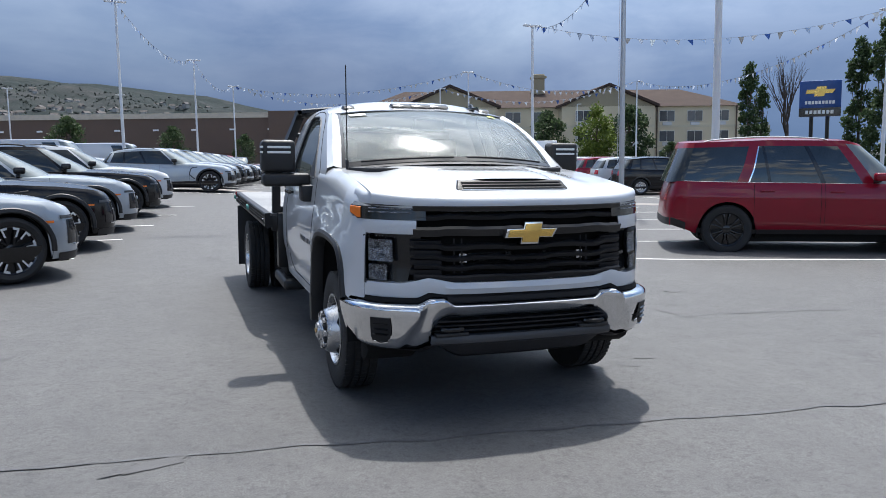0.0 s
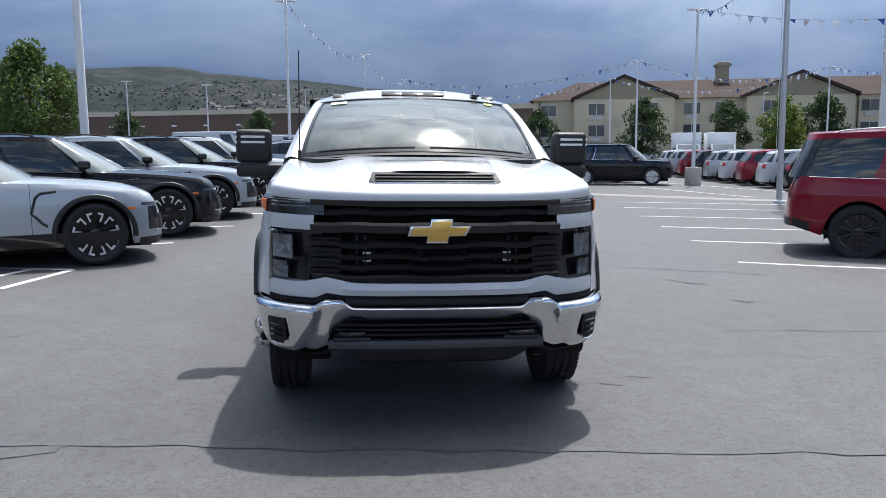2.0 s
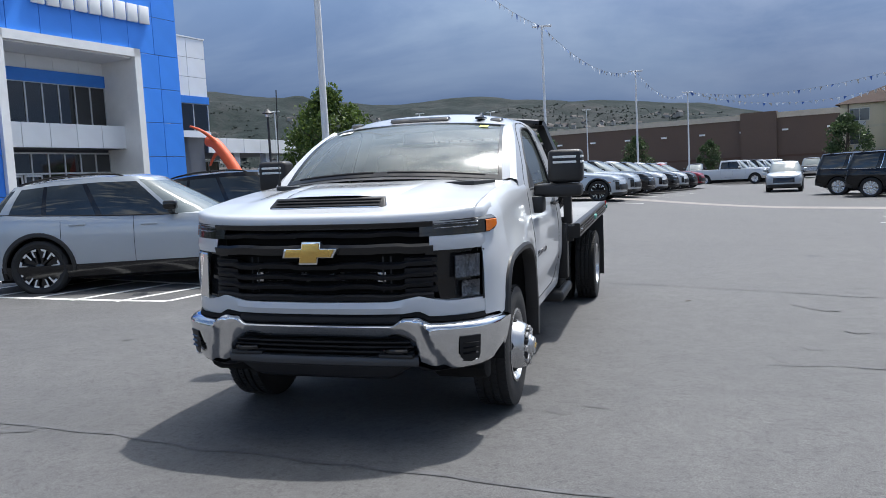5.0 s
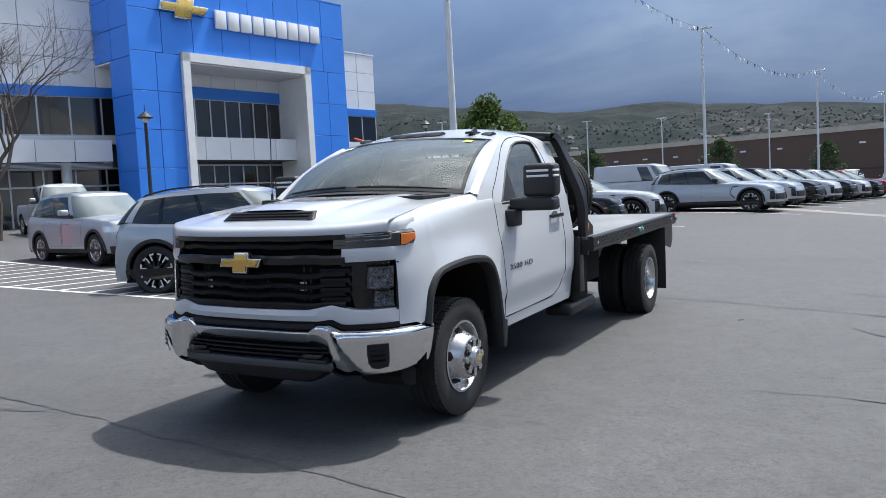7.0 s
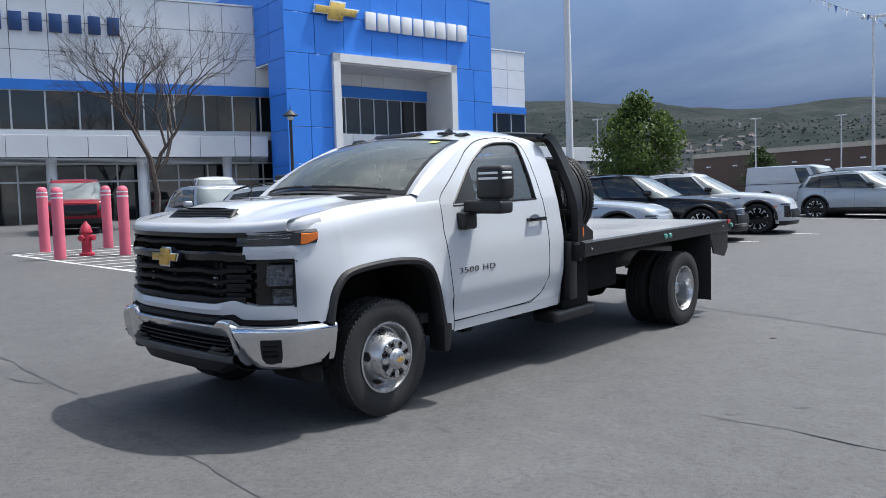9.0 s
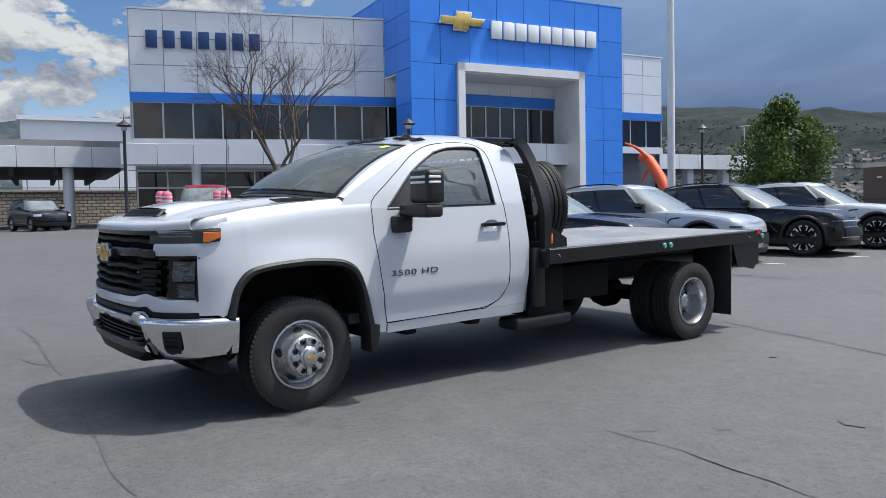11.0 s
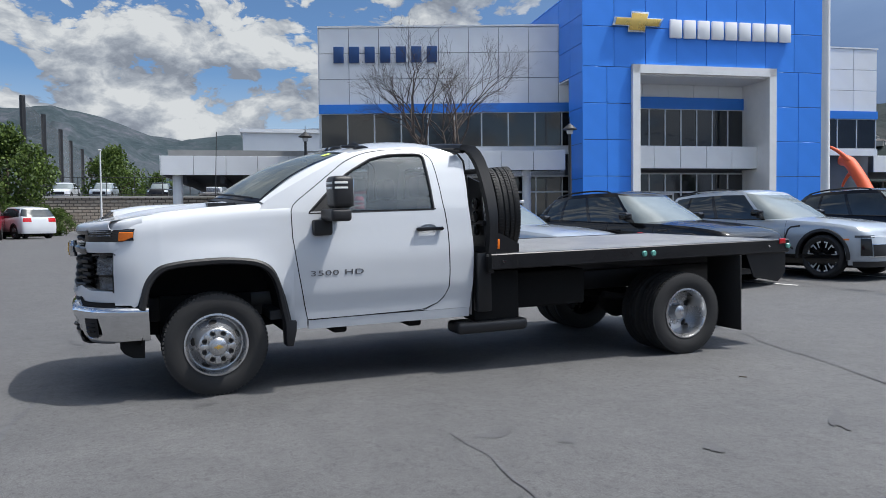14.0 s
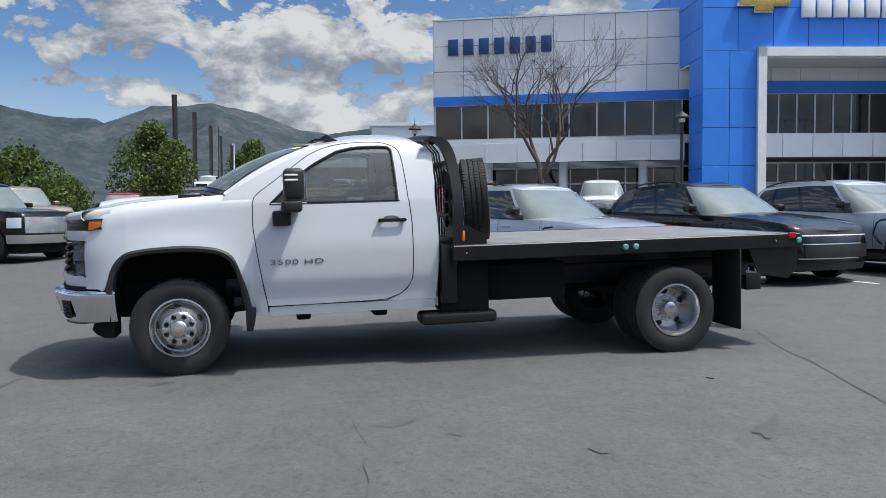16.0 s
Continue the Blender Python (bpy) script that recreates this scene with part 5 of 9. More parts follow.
def car_wheel(style, R, rim, parent, x, y):
    key = (style, round(R, 3))
    if key not in WHEELS:
        bm = B()
        h = 0.12
        lathe(bm, [(rim, -h * 0.8), (lerp(rim, R, 0.5), -h * 1.02), (R - 0.03, -h * 0.97), (R - 0.006, -h * 0.75), (R, 0), (R - 0.006, h * 0.75), (R - 0.03, h * 0.97), (lerp(rim, R, 0.5), h * 1.02), (rim, h * 0.8)], 40)
        tyre = put_mesh("tyre", bm, M_RUBBER)
        bm = B()
        lathe(bm, [(rim, -0.09), (rim - 0.01, 0.0), (rim - 0.012, 0.075), (rim + 0.004, 0.094), (rim - 0.002, 0.10), (rim - 0.022, 0.09), (rim - 0.03, 0.03), (0.0, 0.02)], 40)
        dish = put_mesh("rim", bm, M_GLOSSBLK if style in ("ev", "black") else M_ALU)
        bm = B()
        n = {"ev": 6, "black": 6, "silver": 5, "multi": 10}[style]
        a, b = 0.05, rim - 0.012
        if style == "ev":
            # a forked spoke with bright machined tips
            for s_ in (-1, 1):
                prism(bm, [(s_ * 0.015, 0.06), (s_ * 0.040, 0.06), (s_ * 0.078, b - 0.07), (s_ * 0.095, b), (s_ * 0.045, b + 0.002), (s_ * 0.045, b - 0.05)], "x", 0.055, 0.088)
        elif style in ("black", "silver"):
            # a spoke split towards the rim
            wd = 0.030
            for s_ in (-1, 1):
                prism(bm, [(s_ * 0.003, a), (s_ * wd, a), (s_ * wd * 1.25, lerp(a, b, 0.45)), (s_ * wd * 2.5, b), (s_ * wd * 1.35, b), (s_ * wd * 0.45, lerp(a, b, 0.45))], "x", 0.05, 0.088, 0.004)
        else:
            wd = 0.02
            prism(bm, [(-wd, a), (wd, a), (wd * 1.3, b), (-wd * 1.3, b)], "x", 0.05, 0.085, 0.006)
        spoke = put_mesh("spoke", bm, M_GLOSSBLK if style in ("ev", "black") else M_ALU)
        tip = None
        if style == "ev":
            bm = B()
            prism(bm, [(0.068, b - 0.125), (0.110, b - 0.010), (0.030, b), (0.034, b - 0.034), (0.076, b - 0.042), (0.046, b - 0.125)], "x", 0.088, 0.093)
            tip = [put_mesh("spoke_tip", bm, M_TIP)]
            tip.append(flipped_mesh(tip[0]))
        bm = B()
        lathe(bm, [(0.075, 0.04), (0.07, 0.088), (0.045, 0.095), (0.0, 0.096)], 20)
        hub = put_mesh("hub", bm, M_GLOSSBLK if style in ("ev", "black") else M_ALU)
        WHEELS[key] = (tyre, dish, spoke, tip, hub, n)
    tyre, dish, spoke, tip, hub, n = WHEELS[key]
    sx = 1 if x > 0 else -1
    w_ob = part("wheel", dish, None, parent, "", pose(x, y, R) @ (Matrix.Identity(4) if sx > 0 else pose(0, 0, 0, 0, 0, 180)))
    part("tyre", tyre, None, w_ob)
    part("hub", hub, None, w_ob)
    for k in range(n):
        part("spoke", spoke, None, w_ob, "", pose(0, 0, 0, 360 * k / n))
        if tip:
            for half in tip:
                part("spoke_tip", half, None, w_ob, "bright machined spoke tip", pose(0, 0, 0, 360 * k / n))
    return w_ob


def make_car(name, label, category, S, body, m, group="", fine=True):
    """A car from its plan, its side lines and its glasshouse. S holds the measures."""
    W, fo, wb, ro, R = S["w"], S["fo"], S["wb"], S["ro"], S["R"]
    end = wb + ro
    root = thing(name, label, category, m, group)
    N = 110
    plan = spline([(0, -fo), (0.55 * W, -fo + S.get("round", 0.05)), (0.82 * W, -fo + 3.2 * S.get("round", 0.05)), (0.96 * W, -fo + 0.42), (W, -fo + 0.8), (W, wb * 0.5), (W, end - 0.7), (0.97 * W, end - 0.32), (0.87 * W, end - 0.09), (0.5 * W, end - 0.01), (0, end)], N)
    belt, base = keyed(S["belt"]), S.get("base", 0.27)
    prof = keyed(S.get("side", [(0, -0.05), (0.12, -0.02), (0.38, 0.0), (0.62, -0.005), (0.80, -0.02), (0.93, -0.045), (1.0, -0.085)]))
    ra = R + S.get("arch", 0.065)

    def skin(s, z, off=0.0):
        """A place on the body: s from 0 at the nose to 1 at the tail, either side by its sign."""
        t = min(max(abs(s), 0.0), 1.0) * (N - 1)
        i = min(int(t), N - 2)
        f = t - i
        (x0, y0), (x1, y1) = plan[i], plan[i + 1]
        d = Vector((x1 - x0, y1 - y0)).normalized()
        x, y = lerp(x0, x1, f), lerp(y0, y1, f)
        h = (z - base) / max(0.1, belt(y) - base)
        k = prof(min(max(h, 0), 1)) + off
        x, y = x + d.y * k, y - d.x * k
        nose_w, tail_w = smooth((0.3 - (y + fo)) / 0.5), smooth((y - end + 0.4) / 0.5)
        y += S.get("lean_f", 0.10) * nose_w * h * h - S.get("lean_r", 0.12) * tail_w * h
        return Vector((max(x, 0) if s >= 0 else -max(x, 0), y, z))

    def s_of(y):
        """Where along the side the place y lies."""
        for i in range(N // 8, N):
            if plan[i][1] >= y:
                return i / (N - 1)
        return 1.0

    def sweep(y):
        """How far the lower edge rises behind the rear wheels."""
        return S.get("tail_up", 0.0) * min(1.0, max(0.0, (y - wb - ra) / (ro - ra - 0.2)))

    def low(i):
        x, y = plan[i]
        z = base
        if x > 0.8 * W:
            for ya in (0.0, wb):
                if abs(y - ya) < ra:
                    z = max(z, R + math.sqrt(ra * ra - (y - ya) ** 2))
        return z + sweep(y)

    def patch(pname, s0, s1, z0, z1, off, material, lab="", both=True, n=10, rows=3, parent=None):
        for sg in ((1, -1) if both else (0,)):
            bm = B()
            if sg == 0:
                ss = [lerp(-s1, s1, k / (2 * n)) for k in range(2 * n + 1)]
            else:
                ss = [sg * lerp(s0, s1, k / n) for k in range(n + 1)]
            rows_ = [[skin(s, lerp(z0, z1, j / rows) + sweep(skin(s, z0).y), o) for s in ss] for j, o in [(0, -0.01)] + [(j, off) for j in range(rows + 1)] + [(rows, -0.01)]]
            loft(bm, rows_)
            bmesh.ops.recalc_face_normals(bm, faces=bm.faces)
            part(pname, bm, material, parent or root, lab)

    # body
    bm, rows_l = B(), []
    K = 11
    for i in range(N):
        s = i / (N - 1)
        top_z, lo_z = belt(plan[i][1]), low(i)
        rows_l.append([skin(s, lerp(lo_z, top_z, j / K)) for j in range(K + 1)])
    loft(bm, rows_l)
    loft(bm, [[Vector((-p.x, p.y, p.z)) for p in r] for r in rows_l])
    # bonnet and deck
    crown = keyed(S.get("crown", [(-fo, 0.0), (-fo + 0.3, 0.04), (0.5, 0.06), (end - 0.2, 0.02), (end, 0.0)]))
    caps = []
    for i in range(N):
        p = rows_l[i][-1]
        caps.append([(p.x * c, p.y, p.z + crown(p.y) * (1 - abs(c) ** 3)) for c in np.linspace(-1, 1, 13)])
    loft(bm, caps)
    bmesh.ops.recalc_face_normals(bm, faces=bm.faces)
    part("body", bm, body, root)
    # underside and arches
    bm = B()
    box(bm, -W + 0.22, W - 0.22, -fo + 0.25, end - (0.75 if S.get("tail_up") else 0.25), 0.20, base + 0.25)
    for ya in (0.0, wb):
        for sg in (1, -1):
            loft(bm, [[(sg * x, ya + (ra + 0.01) * math.cos(a), R + (ra + 0.01) * math.sin(a)) for a in np.linspace(-0.3, math.pi + 0.3, 16)] for x in (W - 0.30, W - 0.03)])
            loft(bm, [[(sg * (W - 0.30), ya + ra * math.cos(a), R + ra * math.sin(a)) for a in np.linspace(-0.3, math.pi + 0.3, 16)], [(sg * (W - 0.30), ya, R)] * 16])
    part("underside", bm, M_UNDER, root)
    for ya in (0.0, wb):
        for sg in (1, -1):
            car_wheel(S.get("wheels", "silver"), R, S.get("rim", R * 0.70), root, sg * (W - 0.125), ya)
    # arch trims
    if S.get("trim", True):
        for ya in (0.0, wb):
            for sg in (1, -1):
                bm, rows_ = B(), []
                for a in np.linspace(-0.10, math.pi + 0.10, 26):
                    row = []
                    for rr, off in ((ra + 0.055, 0.002), (ra + 0.045, 0.014), (ra + 0.005, 0.016), (ra - 0.01, 0.0), (ra - 0.01, -0.08)):
                        y, z = ya + rr * math.cos(a), max(base, R + rr * math.sin(a))
                        p = skin(sg * s_of(y), z, off)
                        row.append((p.x, y, z))
                    rows_.append(row)
                loft(bm, rows_)
                part("arch_trim", bm, M_PLASTIC, root)
    # glasshouse
    G = S["glass"]
    gw = W - G.get("inset", 0.085)
    n2 = 56
    low_ring = spline([(0, G["f0"]), (0.60 * gw, G["f0"] + 0.05), (0.88 * gw, G["f0"] + 0.24), (gw, G["f0"] + 0.62), (gw, lerp(G["f0"], G["r0"], 0.55)), (gw * 0.985, G["r0"] - 0.4), (gw * 0.90, G["r0"] - 0.10), (0.5 * gw, G["r0"] - 0.01), (0, G["r0"])], n2)
    tw = G["top_w"]
    top_ring = spline([(0, G["f1"]), (0.60 * tw, G["f1"] + 0.03), (0.90 * tw, G["f1"] + 0.11), (tw, G["f1"] + 0.42), (tw * 1.02, lerp(G["f1"], G["r1"], 0.55)), (tw * 0.98, G["r1"] - 0.35), (tw * 0.88, G["r1"] - 0.10), (0.5 * tw, G["r1"] - 0.02), (0, G["r1"])], n2)
    roof_edge = keyed(G["roof"])
    LV = [0.0, 0.15, 0.3, 0.5, 0.7, 0.86, 0.93, 1.0]
    grid = []
    for t in LV:
        ring = []
        for (x0, y0), (x1, y1) in zip(low_ring, top_ring):
            z0, z1 = belt(y0) + crown(y0) * (1 - (x0 / gw) ** 2) - 0.012, roof_edge(y1)
            b = 0.028 * math.sin(math.pi * t)
            ring.append(Vector((lerp(x0, x1, t) + b * (x0 / gw), lerp(y0, y1, t) + (-0.02 * math.sin(math.pi * t) * (1 - x0 / gw)), lerp(z0, z1, t ** 0.94))))
        grid.append(ring)

    def col(l, u):
        """A place on the glasshouse at a fractional column."""
        i = min(max(int(u), 0), n2 - 2)
        return grid[l][i].lerp(grid[l][i + 1], u - i)

    def band(pname, i0, i1, l0, l1, material, lab="", off=0.0, parent=None, lean0=0.0, lean1=0.0):
        for sg in (1, -1):
            bm = B()
            rows_ = []
            for l in range(l0, l1 + 1):
                a, b = i0 + lean0 * l / 5, i1 + lean1 * l / 5
                steps = max(1, round(i1 - i0))
                rows_.append([Vector((sg * (q.x + off), q.y, q.z)) for q in (col(l, lerp(a, b, k / steps)) for k in range(steps + 1))])
            loft(bm, rows_)
            bmesh.ops.recalc_face_normals(bm, faces=bm.faces)
            part(pname, bm, material, parent or root, lab)

    def full(pname, i0, i1, l0, l1, material, lab=""):
        bm = B()
        idx = list(range(i0, i1 + 1))
        rows_ = []
        for l in range(l0, l1 + 1):
            seq = [grid[l][i] for i in idx]
            mir = [Vector((-p.x, p.y, p.z)) for p in seq]
            rows_.append(list(reversed(mir)) + seq if i0 == 0 else seq + list(reversed(mir)))
        loft(bm, rows_)
        bmesh.ops.recalc_face_normals(bm, faces=bm.faces)
        return part(pname, bm, material, root, lab)
    iA = G.get("iA", 13)
    last = n2 - 1
    full("windscreen", 0, iA, 0, 6, M_SKYSCREEN, "dark tinted windscreen")
    pa = G.get("pa", 2)
    band("pillar", iA, iA + pa, 0, 6, body if G.get("bodyA", True) else M_GLOSSBLK)
    cuts = G["cuts"]

    def col_at(y):
        """The column of the glasshouse at a place along the side."""
        for i in range(10, n2 - 1):
            if low_ring[i + 1][1] > y:
                return i + (y - low_ring[i][1]) / (low_ring[i + 1][1] - low_ring[i][1])
        return n2 - 2.0
    if G.get("at_y"):
        pitch = col_at(2.5) - col_at(2.4)
        cuts = [(col_at(a), col_at(b), kind, *[v * pitch * 10 for v in more]) for a, b, kind, *more in cuts]
    prev = iA + pa
    lean0 = 0.0
    for i0, i1, kind, *more in cuts:
        lean = more[0] if more else 0.0
        band("side_window", prev, i0, 0, 5, M_CARGLASS, "dark side window", 0.0, None, lean0, lean)
        band("pillar", i0, i1, 0, 5, body if kind == "body" else M_GLOSSBLK, "", 0.003, None, lean, lean)
        if lean:
            band("window_trim", i0 - 0.25, i0, 0, 5, M_CHROME, "slanted chrome window trim", 0.006, None, lean, lean)
        prev, lean0 = i1, lean
    iR = G.get("iR", last - 13)
    if prev < iR:
        band("side_window", prev, iR, 0, 5, M_CARGLASS if not G.get("van") else body, "dark side window" if not G.get("van") else "", 0.0, None, lean0, 0.0)
    full("rear_window", iR, last, 0, 5, M_CARGLASS if not G.get("van") else body)
    band("roof_side", iA + pa, iR, 5, 7, G.get("roof_mat") or body)
    full("roof_back", iR, last, 5, 7, G.get("roof_mat") or body)
    full("roof_front", 0, iA + pa, 6, 7, G.get("roof_mat") or body)
    bm, rows_ = B(), []
    for i in range(n2):
        p = grid[-1][i]
        rows_.append([(p.x * c, p.y, p.z + G.get("crown", 0.045) * (1 - abs(c) ** 2.4) * math.sin(math.pi * min(1, max(0, i / (n2 - 1)))) ** 0.5) for c in np.linspace(-1, 1, 13)])
    loft(bm, rows_)
    bmesh.ops.recalc_face_normals(bm, faces=bm.faces)
    part("roof", bm, G.get("roof_mat") or body, root)
    # bright or dark line under the windows
    for sg in (1, -1):
        bm = B()
        tube(bm, [Vector((sg * (p.x + 0.004), p.y, p.z + 0.006)) for p in grid[0][iA:iR + 1]], 0.010, 6, False)
        part("window_line", bm, G.get("line", M_GLOSSBLK), root)
    # mirrors
    y_m = G["f0"] + 0.62
    z_m = belt(y_m) + 0.07
    for sg in (1, -1):
        bm = B()
        box(bm, sg * (W + 0.02), sg * (W + 0.21), y_m - 0.13, y_m + 0.06, z_m - 0.01, z_m + 0.12, 0.04, None, 3)
        mir = part("mirror", bm, S.get("mirror", body), root)
        bm = B()
        prism(bm, [(sg * (W - 0.09), z_m - 0.07), (sg * (W + 0.10), z_m - 0.03), (sg * (W + 0.10), z_m), (sg * (W - 0.09), z_m - 0.01)], "y", y_m - 0.05, y_m + 0.01)
        part("mirror_arm", bm, M_PLASTIC, mir)
    # doors: shut lines and handles
    for sg in (1, -1):
        doors = S.get("doors", [(0.62, 1.62), (1.66, 2.62)])
        for y0, y1 in doors:
            bm = B()
            zb = base + 0.16
            for y in (y0, y1):
                tube(bm, [skin(sg * s_of(y), z, -0.001) for z in np.linspace(zb, belt(y) - 0.01, 10)], 0.004, 4, False)
            tube(bm, [skin(sg * s_of(y), zb, -0.001) for y in np.linspace(y0, y1, 10)], 0.004, 4, False)
            part("door_seam", bm, M_UNDER, root)
            bm = B()
            zh = belt(y1) - 0.14
            p = skin(sg * s_of(y1 - 0.16), zh, 0.018)
            box(bm, p.x - 0.012, p.x + 0.012, y1 - 0.28, y1 - 0.06, zh - 0.014, zh + 0.014, 0.006)
            part("door_handle", bm, S.get("handle", body), root)
    for args in S.get("patches", []):
        mats = args[6]
        patch(args[0], args[1], args[2], args[3], args[4], args[5], mats, args[7] if len(args) > 7 else "", args[8] if len(args) > 8 else True)
    if S.get("rails"):
        for sg in (1, -1):
            bm = B()
            tube(bm, [Vector((sg * (p.x - 0.03), p.y, p.z + 0.055 * math.sin(math.pi * min(1, max(0, k / 26))) ** 0.4)) for k, p in enumerate(grid[-1][iA + 3:iA + 30])], 0.016, 6)
            part("roof_rail", bm, S["rails"], root)
    if S.get("accent"):
        for sg in (1, -1):
            bm = B()
            pts = [(ra + 0.03, 0.52), (ra + 0.10, 0.56), (ra + 0.19, 0.63), (ra + 0.205, 0.68), (ra + 0.16, 0.88), (ra + 0.12, 0.925), (ra - 0.05, 0.945)]
            tube(bm, [skin(sg * s_of(y), z, -0.006) for y, z in pts], 0.020, 6)
            part("side_accent", bm, M_PLASTIC, root, "black angular side accent")
    if S.get("extra"):
        S["extra"](root, skin, s_of)
    return root


M_LAMPW = stuff("pale_lamp", (0.62, 0.64, 0.66), 0.15, 0.3, 0.1)
M_DARKLAMP = stuff("dark_lamp", (0.05, 0.052, 0.056), 0.1, 0.0, 0.3, 12)


def ev_spec():
    return dict(w=0.975, fo=0.93, wb=3.08, ro=0.86, R=0.395, rim=0.292, wheels="ev", arch=0.055, base=0.25, lean_f=0.16, lean_r=0.16, round=0.06,
                belt=[(-0.95, 0.78), (-0.80, 0.86), (-0.5, 0.94), (0.0, 1.005), (0.55, 1.045), (1.2, 1.07), (2.2, 1.10), (3.1, 1.14), (3.6, 1.17), (3.95, 1.12)],
                crown=[(-0.95, 0.0), (-0.78, 0.03), (-0.4, 0.055), (0.6, 0.07), (3.6, 0.03), (3.95, 0.0)],
                glass=dict(f0=0.62, r0=3.86, f1=1.50, r1=3.55, top_w=0.66, roof=[(1.4, 1.575), (1.8, 1.635), (2.3, 1.64), (2.9, 1.61), (3.5, 1.54)], iA=14, pa=1, cuts=[(26.4, 27.4, "black"), (35.4, 36.2, "black"), (41.5, 43, "body")], iR=44, line=M_GLOSSBLK, crown=0.05),
                doors=[(0.70, 1.72), (1.75, 2.70)], mirror=M_GLOSSBLK, accent=True, trim=True, rails=M_GLOSSBLK,
                patches=[("cladding", 0.20, 0.82, 0.25, 0.43, 0.006, M_GLOSSBLK, "gloss black lower cladding"),
                         ("front_valance", 0.0, 0.17, 0.22, 0.32, 0.008, M_PLASTIC, "", False),
                         ("lower_grille", 0.0, 0.115, 0.40, 0.62, 0.010, M_DARKPL, "black lower grille", False),
                         ("grille_trim", 0.0, 0.13, 0.395, 0.410, 0.016, M_CHROME, "thin bright trim", False),
                         ("grille_trim", 0.0, 0.12, 0.615, 0.630, 0.016, M_CHROME, "thin bright trim", False),
                         ("side_intake", 0.118, 0.150, 0.42, 0.72, 0.006, M_GLOSSBLK, "black slatted side intake"),
                         ("headlamp", 0.105, 0.165, 0.735, 0.775, 0.008, M_DARKLAMP, "slim dark headlamp"),
                         ("light_bar", 0.0, 0.12, 0.745, 0.762, 0.010, M_LAMPW, "thin pale light bar", False),
                         ("marker", 0.178, 0.20, 0.69, 0.72, 0.006, M_AMBER, "amber side marker"),
                         ("tail_lamp", 0.86, 0.955, 0.93, 1.03, 0.008, M_REDLENS, "red wrap-round tail lamp"),
                         ("rear_valance", 0.86, 1.0, 0.25, 0.50, 0.006, M_PLASTIC)])


def full_suv_spec(chrome=True):
    return dict(w=1.03, fo=0.98, wb=3.07, ro=1.08, R=0.42, rim=0.285, wheels="black" if chrome else "multi", arch=0.05, base=0.34, lean_f=0.05, lean_r=0.17, round=0.04, tail_up=0.15,
                side=[(0, -0.085), (0.12, -0.045), (0.30, -0.012), (0.55, 0.0), (0.72, 0.008), (0.79, -0.010), (0.90, -0.026), (1.0, -0.060)],
                belt=[(-1.0, 1.02), (-0.8, 1.10), (0.0, 1.15), (0.7, 1.17), (1.5, 1.19), (3.0, 1.22), (3.9, 1.25), (4.2, 1.22)],
                crown=[(-1.0, 0.0), (-0.7, 0.05), (0.6, 0.06), (4.35, 0.0)],
                glass=dict(f0=0.15, r0=4.06, f1=0.88, r1=3.80, top_w=0.78, roof=[(0.85, 1.81), (1.2, 1.89), (2.4, 1.92), (3.9, 1.89)], iA=13, at_y=True, cuts=[(1.50, 1.58, "black"), (2.36, 2.41, "black"), (2.74, 2.92, "body", -0.26)], iR=44, line=M_CHROME, crown=0.05),
                doors=[(0.52, 1.52), (1.55, 2.60)], mirror=M_BLACKP if not chrome else None, trim=False, rails=M_CHROME if chrome else M_GLOSSBLK, handle=None,
                patches=[("lower_trim", 0.20, 0.83, 0.34, 0.42, 0.008, M_PLASTIC), ("grille", 0.0, 0.10, 0.62, 1.00, 0.012, M_GLOSSBLK, "black grille", False),
                         ("headlamp", 0.11, 0.16, 0.80, 0.98, 0.008, M_DARKLAMP), ("front_valance", 0.0, 0.15, 0.34, 0.52, 0.012, M_PLASTIC, "", False),
                         ("tail_lamp", 0.905, 0.945, 0.76, 1.04, 0.010, M_REDLENS, "dark red upright tail lamp"), ("rear_valance", 0.815, 1.0, 0.34, 0.47, 0.008, M_PLASTIC)])


def compact_spec():
    return dict(w=0.915, fo=0.88, wb=2.68, ro=0.98, R=0.345, rim=0.235, wheels="silver", arch=0.055, base=0.27, lean_f=0.10, lean_r=0.10, round=0.06,
                belt=[(-0.9, 0.82), (-0.6, 0.93), (0.0, 1.0), (0.5, 1.03), (1.5, 1.06), (2.6, 1.10), (3.3, 1.14), (3.66, 1.10)],
                glass=dict(f0=0.48, r0=3.52, f1=1.15, r1=3.22, top_w=0.66, roof=[(1.1, 1.54), (1.5, 1.60), (2.3, 1.61), (3.3, 1.53)], iA=14, cuts=[(26, 27, "black"), (35, 36, "black"), (41, 43, "body")], iR=44, crown=0.05),
                doors=[(0.50, 1.45), (1.48, 2.35)], trim=True,
                patches=[("grille", 0.0, 0.09, 0.50, 0.76, 0.010, M_GLOSSBLK, "dark grille", False), ("headlamp", 0.11, 0.19, 0.72, 0.84, 0.008, M_LAMPW, "clear headlamp"),
                         ("front_valance", 0.0, 0.16, 0.25, 0.42, 0.010, M_PLASTIC, "", False), ("tail_lamp", 0.86, 0.93, 0.85, 1.05, 0.008, M_REDLENS), ("sill", 0.2, 0.82, 0.27, 0.37, 0.006, M_PLASTIC)])


